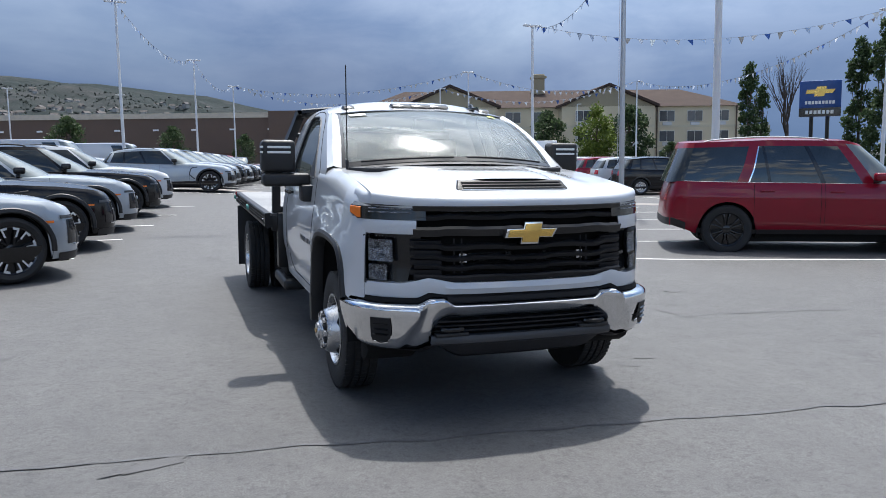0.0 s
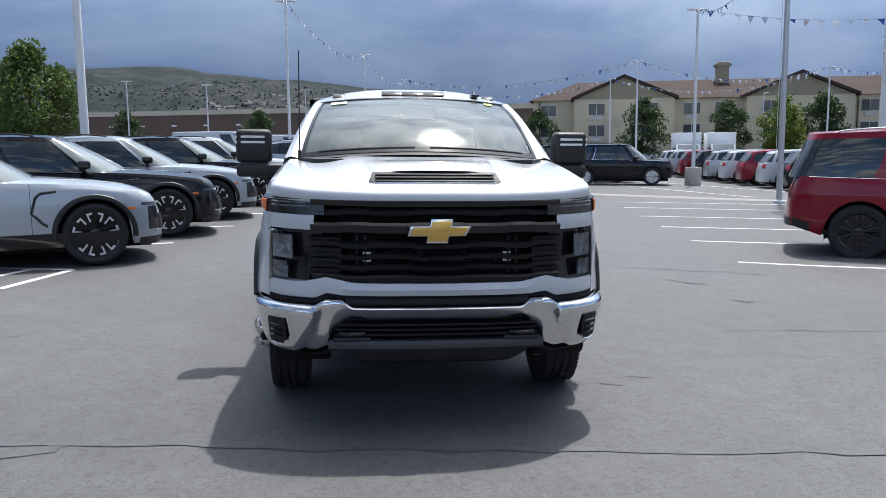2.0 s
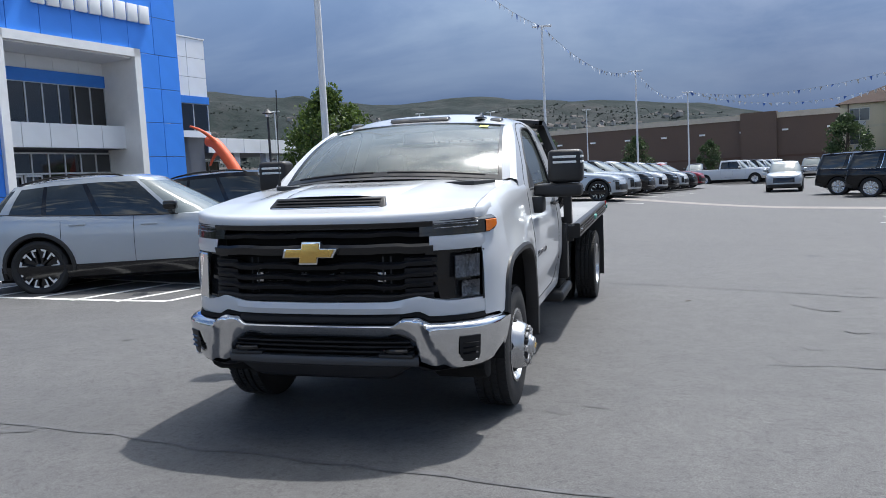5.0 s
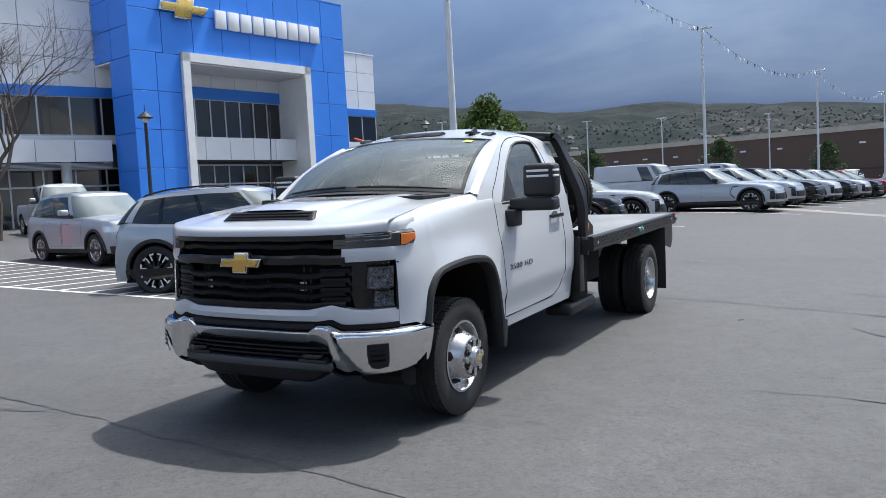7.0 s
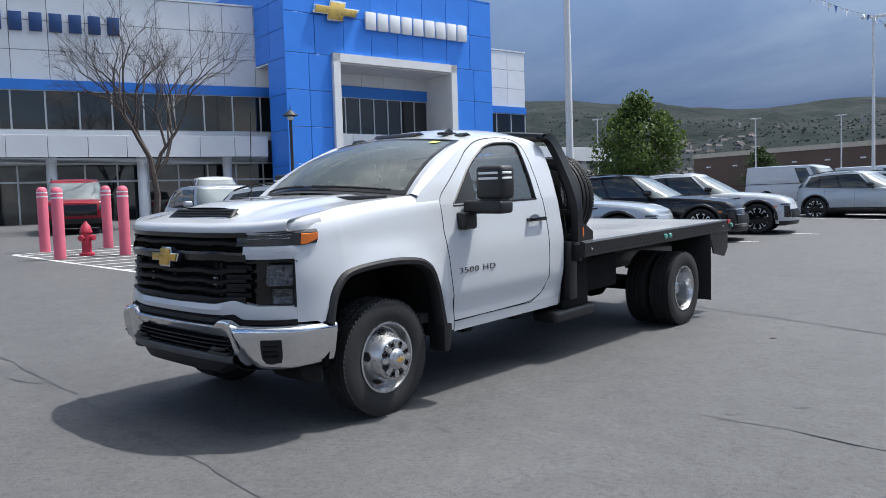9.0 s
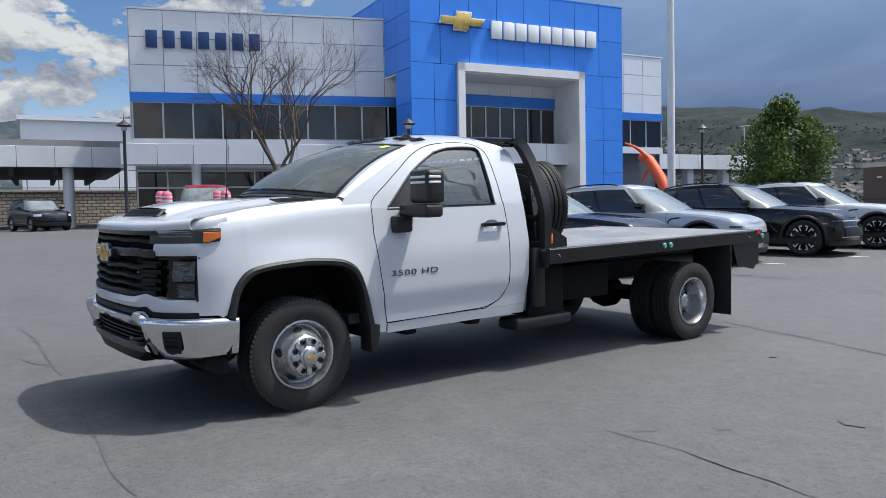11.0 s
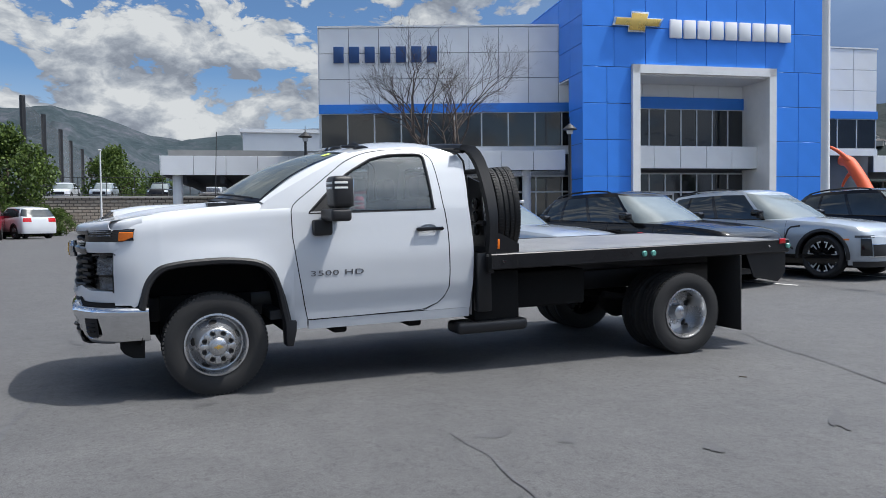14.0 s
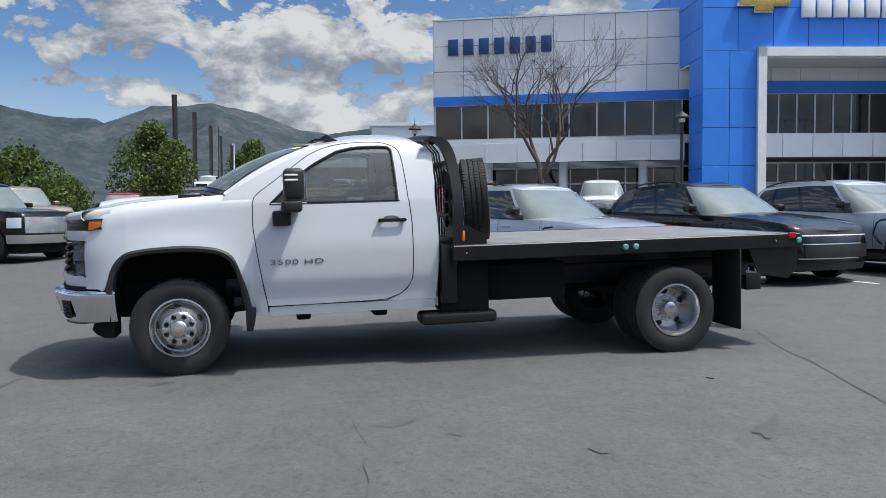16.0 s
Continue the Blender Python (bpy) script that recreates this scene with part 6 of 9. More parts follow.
def van_spec():
    return dict(w=1.0, fo=0.95, wb=3.43, ro=1.30, R=0.385, rim=0.21, wheels="silver", arch=0.06, base=0.34, lean_f=0.10, lean_r=0.02, round=0.06,
                belt=[(-0.97, 0.92), (-0.7, 1.05), (0.0, 1.14), (0.5, 1.18), (1.5, 1.18), (4.6, 1.18), (4.75, 1.16)],
                glass=dict(f0=0.30, r0=4.70, f1=0.95, r1=4.66, top_w=0.84, inset=0.05, roof=[(0.9, 1.92), (1.4, 2.02), (4.7, 2.03)], iA=12, cuts=[(20, 44, "body")], iR=44, van=True, crown=0.06),
                doors=[(0.42, 1.40)], trim=False,
                patches=[("grille", 0.0, 0.09, 0.60, 0.86, 0.010, M_PLASTIC, "dark grille", False), ("headlamp", 0.10, 0.16, 0.66, 0.86, 0.008, M_LAMPW), ("front_bumper", 0.0, 0.17, 0.34, 0.52, 0.03, M_PLASTIC, "", False),
                         ("tail_lamp", 0.93, 0.955, 0.9, 1.16, 0.010, M_REDLENS)])


def pickup_spec():
    def cargo(root, skin, s_of):
        bm = B()
        box(bm, -0.80, 0.80, 2.95, 4.75, 1.17, 1.245)
        part("bed_opening", bm, M_UNDER, root)
    return dict(w=1.02, fo=0.98, wb=3.75, ro=1.15, R=0.415, rim=0.25, wheels="silver", arch=0.07, base=0.42, lean_f=0.04, lean_r=0.03, round=0.04,
                belt=[(-1.0, 1.08), (-0.8, 1.16), (0.0, 1.22), (0.7, 1.24), (2.6, 1.25), (2.8, 1.22), (4.85, 1.24)],
                glass=dict(f0=0.50, r0=2.80, f1=1.10, r1=2.62, top_w=0.72, roof=[(1.0, 1.83), (1.4, 1.90), (2.6, 1.87)], iA=15, cuts=[(29, 31, "black"), (40, 42, "body")], iR=42, crown=0.05),
                doors=[(0.60, 1.55), (1.58, 2.50)], trim=False, extra=cargo,
                patches=[("grille", 0.0, 0.11, 0.68, 1.06, 0.014, M_LAMPCUP, "bright chrome mesh grille", False), ("headlamp", 0.12, 0.165, 0.80, 1.04, 0.010, M_LAMPW), ("front_bumper", 0.0, 0.165, 0.44, 0.64, 0.05, M_CHROME, "", False),
                         ("tail_lamp", 0.93, 0.955, 0.85, 1.15, 0.010, M_REDLENS), ("rear_bumper", 0.90, 1.0, 0.46, 0.62, 0.06, M_CHROME, "chrome rear bumper")])


def fix(spec, body):
    for k in ("mirror", "handle"):
        if spec.get(k, 0) is None:
            spec[k] = body
    return spec


def park(x, y, heading, back=0.0):
    """A pose with the front axle at x, y on the ground; heading 0 faces -y, 90 faces +x. back: metres from that point to the front axle."""
    return pose(x, y, ground_z(x, y), 0, 0, heading) @ pose(0, back, 0)


# ---- ground ----
def asphalt():
    m = bpy.data.materials.new("asphalt")
    m.use_nodes = True
    n = Nodes(m.node_tree)
    at = n.add("ShaderNodeTexCoord").outputs["Object"]
    wide, mid, grain = n.noise(at, 0.11, 5.0, 0.6), n.noise(at, 0.7, 7.0, 0.65, 0.6), n.noise(at, 120.0, 5.0, 0.8)
    tone = n.math("ADD", n.math("MULTIPLY", wide, 0.4), n.math("MULTIPLY", mid, 0.6))
    base = n.ramp(tone, [(0.30, (0.071, 0.071, 0.073)), (0.52, (0.092, 0.092, 0.094)), (0.72, (0.113, 0.113, 0.114))])
    patch = n.ramp(n.noise(at, 4.5, 6.0, 0.7, 0.3), [(0.36, (0.90, 0.90, 0.905)), (0.64, (1.08, 1.08, 1.075))])
    base = n.mix(1.0, base, patch, "MULTIPLY")
    pit = n.ramp(n.noise(at, 24.0, 4.0, 0.7), [(0.34, (0.72, 0.72, 0.72)), (0.46, (1, 1, 1)), (0.70, (1.12, 1.12, 1.12))])
    base = n.mix(1.0, base, pit, "MULTIPLY")
    base = n.mix(0.8, base, n.ramp(grain, [(0.3, (0.25, 0.25, 0.25)), (0.7, (1.65, 1.65, 1.65))]), "MULTIPLY")
    stain = n.ramp(n.noise(at, 0.45, 8.0, 0.7, 1.2), [(0.63, (0, 0, 0)), (0.70, (1, 1, 1))])
    base = n.mix(n.math("MULTIPLY", stain, 0.35), base, (0.042, 0.042, 0.045, 1))
    p = n.add("ShaderNodeBsdfPrincipled", None, Base_Color=base, Specular_IOR_Level=0.35)
    n.put(p, "Roughness", n.math("MULTIPLY_ADD", mid, 0.25, 0.62))
    n.put(p, "Normal", n.add("ShaderNodeBump", None, Strength=0.5, Distance=0.006, Height=n.math("ADD", grain, n.math("MULTIPLY", mid, 0.5))).outputs[0])
    n.add("ShaderNodeOutputMaterial", None, Surface=p.outputs[0])
    return m


M_ASPHALT = asphalt()
M_LINE = stuff("road_paint", (0.62, 0.62, 0.60), 0.7, var=0.12, scale=3, fine_scale=40, bump=0.2, dirt=(0.25, 0.25, 0.25), dirt_at=0.56)
M_CONCRETE = stuff("concrete", (0.42, 0.40, 0.37), 0.85, var=0.15, scale=1.5, fine_scale=50, bump=0.3, dirt=(0.25, 0.24, 0.23))
M_SEAL = stuff("crack_seal", (0.070, 0.071, 0.076), 0.75, var=0.45, scale=9, fine_scale=70, bump=0.5)

axis = sorted({round(s * a, 3) for s in (1, -1) for a in [0, 1, 2, 3, 4, 5, 6, 7, 8, 9, 10, 11, 12, 13, 14, 16, 18, 20, 22, 24, 26, 28, 30, 34, 40, 50, 70, 100, 160, 300, 600, 1200, 3000]})
bm = B()
loft(bm, [[(x, y, ground_z(x, y)) for x in axis] for y in axis])
bmesh.ops.recalc_face_normals(bm, faces=bm.faces)
ground = solo("ground", bm, M_ASPHALT, "grey worn asphalt of a wide sloping parking lot", "ground", kind="structure")


def ribbon(pts, width, lift, name, material, label, category, seed=None):
    """A flat strip that follows the ground."""
    bm, rows = B(), []
    pts = [Vector(p) for p in pts]
    fine_pts = []
    for a, b in zip(pts, pts[1:]):
        k = max(1, int((b - a).length / (0.5 if seed is None else 0.09)))
        fine_pts += [a.lerp(b, i / k) for i in range(k)]
    fine_pts.append(pts[-1])
    rnd = random.Random(seed) if seed is not None else None
    for i, p in enumerate(fine_pts):
        d = (fine_pts[min(i + 1, len(fine_pts) - 1)] - fine_pts[max(i - 1, 0)]).normalized()
        s = Vector((d.y, -d.x)) * width / 2 * (rnd.uniform(0.25, 1.2) if rnd else 1)
        rows.append([(*q, ground_z(*q) + lift) for q in (p - s, p + s)])
    loft(bm, rows)
    bmesh.ops.recalc_face_normals(bm, faces=bm.faces)
    return solo(name, bm, material, label, category, kind="structure")


def parking_line(a, b, width=0.10):
    return ribbon([a, b], width, 0.006, "parking_line", M_LINE, "worn white painted parking line on asphalt", "parking line")


# ---- the showroom ----
# lot axes: u towards the truck, v along the facade
M_BLUE = stuff("blue_panel", (0.048, 0.255, 0.84), 0.38, 0.1, 0.06, 0.8, 90, 0.02, spread=0.08)
M_PALE = stuff("pale_panel", (0.76, 0.78, 0.80), 0.42, 0.0, 0.05, 0.7, 90, 0.02, spread=0.08, dirt=(0.66, 0.67, 0.69), dirt_at=0.66)
M_JOINT = stuff("panel_joint", (0.10, 0.11, 0.13), 0.8)
M_BAND = stuff("blue_band", (0.03, 0.20, 0.66), 0.4, 0.1, 0.06)
M_FRAME = stuff("alu_frame", (0.55, 0.56, 0.57), 0.4, 0.5, 0.06)
M_SHOP = stuff("shop_glass", (0.012, 0.015, 0.018), 0.04, 0.0, 0.4, 0.35, 8, rough_var=0.02, spec=0.9, spread=0.5)
M_LIGHTFRAME = stuff("portal_trim", (0.80, 0.80, 0.79), 0.5, 0.1, 0.06)
M_ROOFING = stuff("flat_roof", (0.30, 0.30, 0.29), 0.9, dirt=(0.2, 0.2, 0.2))
M_SIGNWHITE = stuff("sign_white", (0.80, 0.81, 0.82), 0.4, 0.0, 0.03)
M_SIGNBLUE = stuff("sign_blue", (0.015, 0.055, 0.17), 0.4, 0.0, 0.05)
PANEL_DATA = {}
GROUND_L = 0.12


def setting(name, label, category, m=SHOWROOM):
    return thing(name, label, category, m, "", "structure")


def panel_wall(parent, along, at, a0, a1, z0, z1, na, nz, material, name="panel", out=1, skip=None, depth=0.05, gap=0.022):
    """Cladding of separate panels. along 'v': a wall that faces u; along 'u': a wall that faces v."""
    wa, wz = (a1 - a0) / na, (z1 - z0) / nz
    key = (along, round(wa, 4), round(wz, 4), material.name, depth)
    if key not in PANEL_DATA:
        bm = B()
        h = depth / 2
        if along == "v":
            box(bm, -h, h, -wa / 2 + gap / 2, wa / 2 - gap / 2, -wz / 2 + gap / 2, wz / 2 - gap / 2, 0.006, None, 1)
        else:
            box(bm, -wa / 2 + gap / 2, wa / 2 - gap / 2, -h, h, -wz / 2 + gap / 2, wz / 2 - gap / 2, 0.006, None, 1)
        PANEL_DATA[key] = put_mesh(name, bm, material)
    for i in range(na):
        for k in range(nz):
            a, z = a0 + wa * (i + 0.5), z0 + wz * (k + 0.5)
            if skip and skip(a, z):
                continue
            p = pose(at + out * depth / 2, a, z) if along == "v" else pose(a, at + out * depth / 2, z)
            part(name, PANEL_DATA[key], None, parent, "", p)


def glazing(parent, at, v0, v1, z0, z1, n, header=None, out=1):
    """A row of panes between mullions, in a wall that faces u."""
    wv = (v1 - v0) / n
    key = ("pane", round(wv, 3), round(z1 - z0, 3))
    if key not in PANEL_DATA:
        bm = B()
        box(bm, -0.01, 0.01, -wv / 2 + 0.02, wv / 2 - 0.02, -(z1 - z0) / 2, (z1 - z0) / 2)
        PANEL_DATA[key] = put_mesh("pane", bm, M_SHOP)
        bm = B()
        box(bm, -0.04, 0.05, -0.032, 0.032, -(z1 - z0) / 2, (z1 - z0) / 2)
        PANEL_DATA[key + ("m",)] = put_mesh("mullion", bm, M_FRAME)
    for i in range(n):
        part("pane", PANEL_DATA[key], None, parent, "", pose(at, v0 + wv * (i + 0.5), (z0 + z1) / 2))
    for i in range(n + 1):
        part("mullion", PANEL_DATA[key + ("m",)], None, parent, "", pose(at, v0 + wv * i, (z0 + z1) / 2))
    for z in [z0, z1] + ([header] if header else []):
        bm = B()
        box(bm, at - 0.04, at + 0.055, v0, v1, z - 0.035, z + 0.035)
        part("transom", bm, M_FRAME, parent)


def slab(name, u0, u1, v0, v1, z0, z1, material, parent, label="", bevel=0.0):
    bm = B()
    box(bm, u0, u1, v0, v1, z0, z1, bevel)
    return part(name, bm, material, parent, label)


SHOW = setting("building", "two-storey car showroom with pale metal panels and a blue entrance tower", "building")
UW, UT = -29.0, -24.0
# pale wing, which turns away from the tower's front
WINGM = pose(-0.1, -0.27, -0.29) @ SHOWROOM @ pose(UW, 2.75, 0, 0, 0, -11.7) @ pose(-UW, -2.75, 0)
WING = setting("building_wing", "pale metal-panelled showroom wing with two rows of dark windows", "building", WINGM)
WEND = 14.9
slab("wing_wall", UW - 0.4, UW - 0.002, 2.77, WEND, 6.86, 10.26, M_JOINT, WING)
panel_wall(WING, "v", UW, 2.75, WEND, 6.86, 10.3, 9, 3, M_PALE)
panel_wall(WING, "u", 2.75, -44.0, UW, 4.85, 10.3, 12, 4, M_PALE, "panel", -1)
slab("parapet", UW - 0.3, UW + 0.08, 2.70, WEND, 10.305, 10.38, M_PALE, WING)
slab("wing_core", -38.0, UW - 0.4, 2.80, WEND, 0.0, 10.2, M_JOINT, WING)
slab("blue_band", UW, UW + 0.12, 2.72, WEND, 6.46, 6.86, M_BAND, WING, "bright blue band over the windows")
glazing(WING, UW + 0.01, 2.80, WEND, 4.90, 6.46, 10)
slab("sill_band", UW, UW + 0.10, 2.72, WEND, 4.55, 4.88, M_PALE, WING)
# canopy over the ground floor
slab("canopy", UW, UW + 1.25, 2.4, 13.6, 3.80, 4.55, M_JOINT, WING)
panel_wall(WING, "v", UW + 1.25, 2.4, 13.65, 3.75, 4.62, 8, 1, M_PALE)
panel_wall(WING, "u", 13.6, UW + 0.02, UW + 1.28, 3.75, 4.62, 1, 1, M_PALE, "panel", 1)
for k in range(5):
    slab("canopy_louvre", UW + 1.30, UW + 1.34, 2.4, 13.6, 3.52 + 0.045 * k, 3.535 + 0.045 * k, M_FRAME, WING)
glazing(WING, UW + 0.01, 2.9, WEND, 0.30, 3.55, 10, 2.85)
for v in (5.3, 8.6, 12.0):
    bm = B()
    tube(bm, [(UW + 0.75, v, 0.0), (UW + 0.75, v, 3.8)], 0.20, 16)
    part("column", bm, M_PALE, WING)
# the pale part on the far side of the tower
slab("wing_wall", UW - 0.4, UW - 0.002, 24.5, 30.9, 6.86, 10.06, M_JOINT, SHOW)
panel_wall(SHOW, "v", UW, 24.5, 31.6, 6.86, 10.1, 5, 3, M_PALE)
slab("parapet", UW - 0.3, UW + 0.08, 24.5, 31.65, 10.105, 10.18, M_PALE, SHOW)
slab("wing_core", -44.0, UW - 0.4, 16.0, 31.5, 0.0, 10.0, M_JOINT, SHOW)
slab("blue_band", UW, UW + 0.12, 24.5, 31.62, 6.46, 6.86, M_BAND, SHOW, "bright blue band over the windows")
glazing(SHOW, UW + 0.01, 24.6, 31.55, 4.90, 6.46, 6)
slab("sill_band", UW, UW + 0.10, 24.5, 31.62, 4.55, 4.88, M_PALE, SHOW)
# the tower
slab("tower_core", -31.0, UT - 0.06, 13.16, 24.44, 7.52, 11.02, M_JOINT, SHOW)
slab("tower_pier", -25.6, UT - 0.06, 13.16, 15.30, 0.0, 7.52, M_JOINT, SHOW)
slab("tower_pier", -28.9, UT - 0.06, 22.10, 24.44, 0.0, 7.52, M_JOINT, SHOW)
OPEN = (15.3, 22.1, 7.75)
panel_wall(SHOW, "v", UT - 0.06, 13.1, 24.5, 7.75, 11.1, 8, 2, M_BLUE)
panel_wall(SHOW, "v", UT - 0.06, 13.1, 15.30, 0.10, 7.75, 2, 5, M_BLUE)
panel_wall(SHOW, "v", UT - 0.06, 22.10, 24.5, 0.10, 7.75, 2, 5, M_BLUE)
panel_wall(SHOW, "u", 13.16, -31.0, UT, 7.52, 11.1, 5, 3, M_BLUE, "panel", -1)
panel_wall(SHOW, "u", 13.16, -25.6, UT, 0.10, 7.52, 1, 5, M_BLUE, "panel", -1)
panel_wall(SHOW, "u", 24.44, -28.9, UT, 0.10, 11.1, 3, 7, M_BLUE, "panel", 1)
slab("soffit", -31.0, UT - 0.05, 13.12, 24.48, 7.44, 7.50, M_PALE, SHOW)
slab("tower_roof", -31.0, UT, 13.10, 24.50, 11.10, 11.16, M_BLUE, SHOW)
# portal
slab("portal_frame", UT - 0.05, UT + 0.16, 15.30, 15.64, 0.10, 7.86, M_LIGHTFRAME, SHOW, "pale metal portal frame")
slab("portal_frame", UT - 0.05, UT + 0.16, 21.76, 22.10, 0.10, 7.86, M_LIGHTFRAME, SHOW, "pale metal portal frame")
slab("portal_frame", UT - 0.05, UT + 0.16, 15.30, 22.10, 7.50, 7.86, M_LIGHTFRAME, SHOW, "pale metal portal frame")
RB = -26.1
slab("portal_wall", RB, UT - 0.06, 21.86, 22.08, 0.1, 7.44, M_LIGHTFRAME, SHOW)
slab("portal_wall", RB, UT - 0.06, 15.32, 15.54, 0.1, 7.44, M_LIGHTFRAME, SHOW)
slab("portal_back", RB - 0.05, RB + 0.04, 14.62, 22.1, 6.86, 7.44, M_PALE, SHOW)
panel_wall(SHOW, "v", RB + 0.04, 15.54, 21.86, 6.86, 7.44, 5, 1, M_PALE, "panel", 1, None, 0.03)
slab("portal_core", RB - 0.6, RB - 0.05, 15.54, 21.86, 0.0, 7.4, M_JOINT, SHOW)
slab("blue_band", RB, RB + 0.14, 15.54, 21.86, 6.34, 6.86, M_BAND, SHOW)
glazing(SHOW, RB + 0.05, 15.54, 21.86, 4.62, 6.34, 8)
slab("inner_canopy", RB, RB + 1.15, 15.54, 21.86, 3.55, 4.45, M_JOINT, SHOW)
panel_wall(SHOW, "v", RB + 1.15, 15.54, 21.86, 3.55, 4.56, 5, 1, M_PALE)
glazing(SHOW, RB + 0.05, 15.54, 21.86, 0.20, 3.40, 8, 2.55)
for v in (17.0, 17.9):
    bm = B()
    for a, b_, c, d in ((-0.42, -0.34, 0.2, 2.5), (0.34, 0.42, 0.2, 2.5), (-0.42, 0.42, 2.42, 2.5), (-0.42, 0.42, 0.2, 0.4), (-0.42, 0.42, 1.2, 1.27)):
        box(bm, RB + 0.10, RB + 0.15, v + a, v + b_, c, d)
    part("door_frame", bm, M_FRAME, SHOW, "pale glazed door frame")
# sign shapes: a gold cross, nine white blocks, seven dark blue blocks
SIGN_A = thing("wall_sign", "row of plain white blocks and gold cross shape on blue wall", "sign", SHOWROOM)
bm = B()
prism(bm, [(x + 15.55, z + 9.62) for x, z in emblem(None, 2.35, 0.88, 0, 0)], "x", UT + 0.03, UT + 0.16, 0.03)
rim_ob = part("emblem_rim", bm, M_CHROME, SIGN_A, "bright rim")
bm = B()
prism(bm, [(x + 15.55, z + 9.62) for x, z in emblem(None, 2.12, 0.72, 0, 0)], "x", UT + 0.10, UT + 0.19, 0.03)
part("emblem_face", bm, M_GOLD, rim_ob, "gold face")
for k in range(9):
    bm = B()
    v = 17.02 + 0.655 * k
    box(bm, UT + 0.03, UT + 0.15, v, v + 0.55, 9.02, 9.80, 0.03)
    box(bm, UT + 0.03, UT + 0.10, v + 0.12, v + 0.43, 9.22, 9.60, 0.0)
    part("sign_block", bm, M_SIGNWHITE, SIGN_A)
SIGN_B = thing("name_sign", "row of seven plain dark blue blocks on pale panels", "sign", WINGM)
for k in range(7):
    bm = B()
    v = 3.42 + 0.70 * k
    box(bm, UW + 0.06, UW + 0.16, v, v + 0.46, 8.72, 9.44, 0.02)
    part("sign_block", bm, M_SIGNBLUE, SIGN_B)
# low canopies either side
SERV = setting("service_canopy", "low flat service canopy with pale fascia on columns", "canopy")
slab("fascia_core", -46.0, -33.05, -4.9, 2.7, 3.72, 4.60, M_JOINT, SERV)
panel_wall(SERV, "v", -33.05, -4.9, 2.7, 3.70, 4.65, 5, 1, M_PALE)
panel_wall(SERV, "u", -4.9, -46.0, -33.0, 3.70, 4.65, 8, 1, M_PALE, "panel", -1)
slab("canopy_roof", -46.0, -33.3, -4.6, 2.7, 4.62, 4.95, M_ROOFING, SERV)
for v in (-4.2, 0.2):
    bm = B()
    tube(bm, [(-33.6, v, 0.1), (-33.6, v, 3.75)], 0.24, 16)
    part("column", bm, M_PALE, SERV)
for k in range(4):
    slab("roof_beam", -45, -34, -4.0 + 1.8 * k, -3.8 + 1.8 * k, 3.35, 3.7, M_JOINT, SERV)
EAST = setting("side_canopy", "low pale side canopy beside the showroom", "canopy")
slab("fascia_core", -36.0, -29.3, 31.7, 41.0, 3.72, 4.55, M_JOINT, EAST)
panel_wall(EAST, "v", -29.3, 31.7, 41.0, 3.70, 4.6, 6, 1, M_PALE)
for v in (34.5, 37.5, 40.6):
    slab("column", -30.1, -29.6, v - 0.25, v + 0.25, 0.1, 3.72, M_PALE, EAST)
glazing(EAST, -33.0, 31.8, 36.5, 0.3, 3.4, 5, 2.6)
REAR = setting("rear_hall", "plain pale flat-roofed hall behind the service canopy", "building")
slab("hall_wall", -75, -58, -2.0, 12.0, 0.0, 8.6, M_PALE, REAR)
slab("hall_roof", -75.2, -57.8, -2.2, 12.2, 8.6, 8.9, M_PALE, REAR)
slab("roof_unit", -64, -61, 6.0, 8.0, 8.9, 10.2, stuff("tan_unit", (0.40, 0.34, 0.25), 0.7), REAR)
# ---- marks on the ground ----
d_st = Vector((0.951, -0.309))
for x, y in ((4.78, 5.62), (5.22, 8.40), (5.60, 11.0), (6.05, 13.7), (6.55, 16.6), (7.1, 19.0)):
    parking_line((x, y), tuple(Vector((x, y)) + d_st * 5.2))
d_ev = Vector((0.988, 0.06))
for x, y, a in ((-3.49, 7.47, 23), (-3.01, 9.85, 15), (-2.6, 12.4, 13), (-2.18, 15.0, 12), (-1.77, 18.0, 11)):
    parking_line((x - 4.8 * math.cos(radians(a)), y - 4.8 * math.sin(radians(a))), (x, y))
for x, y in ((0.5, 25.0), (0.9, 28.0), (1.4, 31.0), (1.9, 34.0), (2.4, 37.0)):
    parking_line(tuple(Vector((x, y)) - d_ev * 4.6), (x, y))
parking_line((10.2, 33.5), (12.6, 21.2))
parking_line((14.0, 33.5), (16.0, 22.0))
ribbon([(-9, 33.2), (-6, 31), (2, 26.6), (7.5, 23.3), (12.3, 19.4), (20, 13.0)], 1.15, 0.008, "gutter", stuff("worn_concrete", (0.235, 0.215, 0.20), 0.9, 0.0, 0.15, 1.5, 50, 0.3, dirt=(0.13, 0.125, 0.12), dirt_at=0.55), "pale concrete drainage gutter across the lot", "gutter")
# hatched bay between the crossovers and the posts
parking_line((-4.3, 3.55), (-15.6, 3.40))
parking_line((-4.3, 3.55), (-4.02, 4.86))
parking_line((-4.02, 4.86), (-15.6, 6.36))
parking_line((-15.6, 6.36), (-15.6, 3.40))
for k in range(15):
    x = -5.02 - 0.72 * k
    parking_line((x, 3.46), (x + 0.5, 4.86 - 0.1295 * (x + 4.52)))
# long joints and cracks in the asphalt
rnd = random.Random(5)


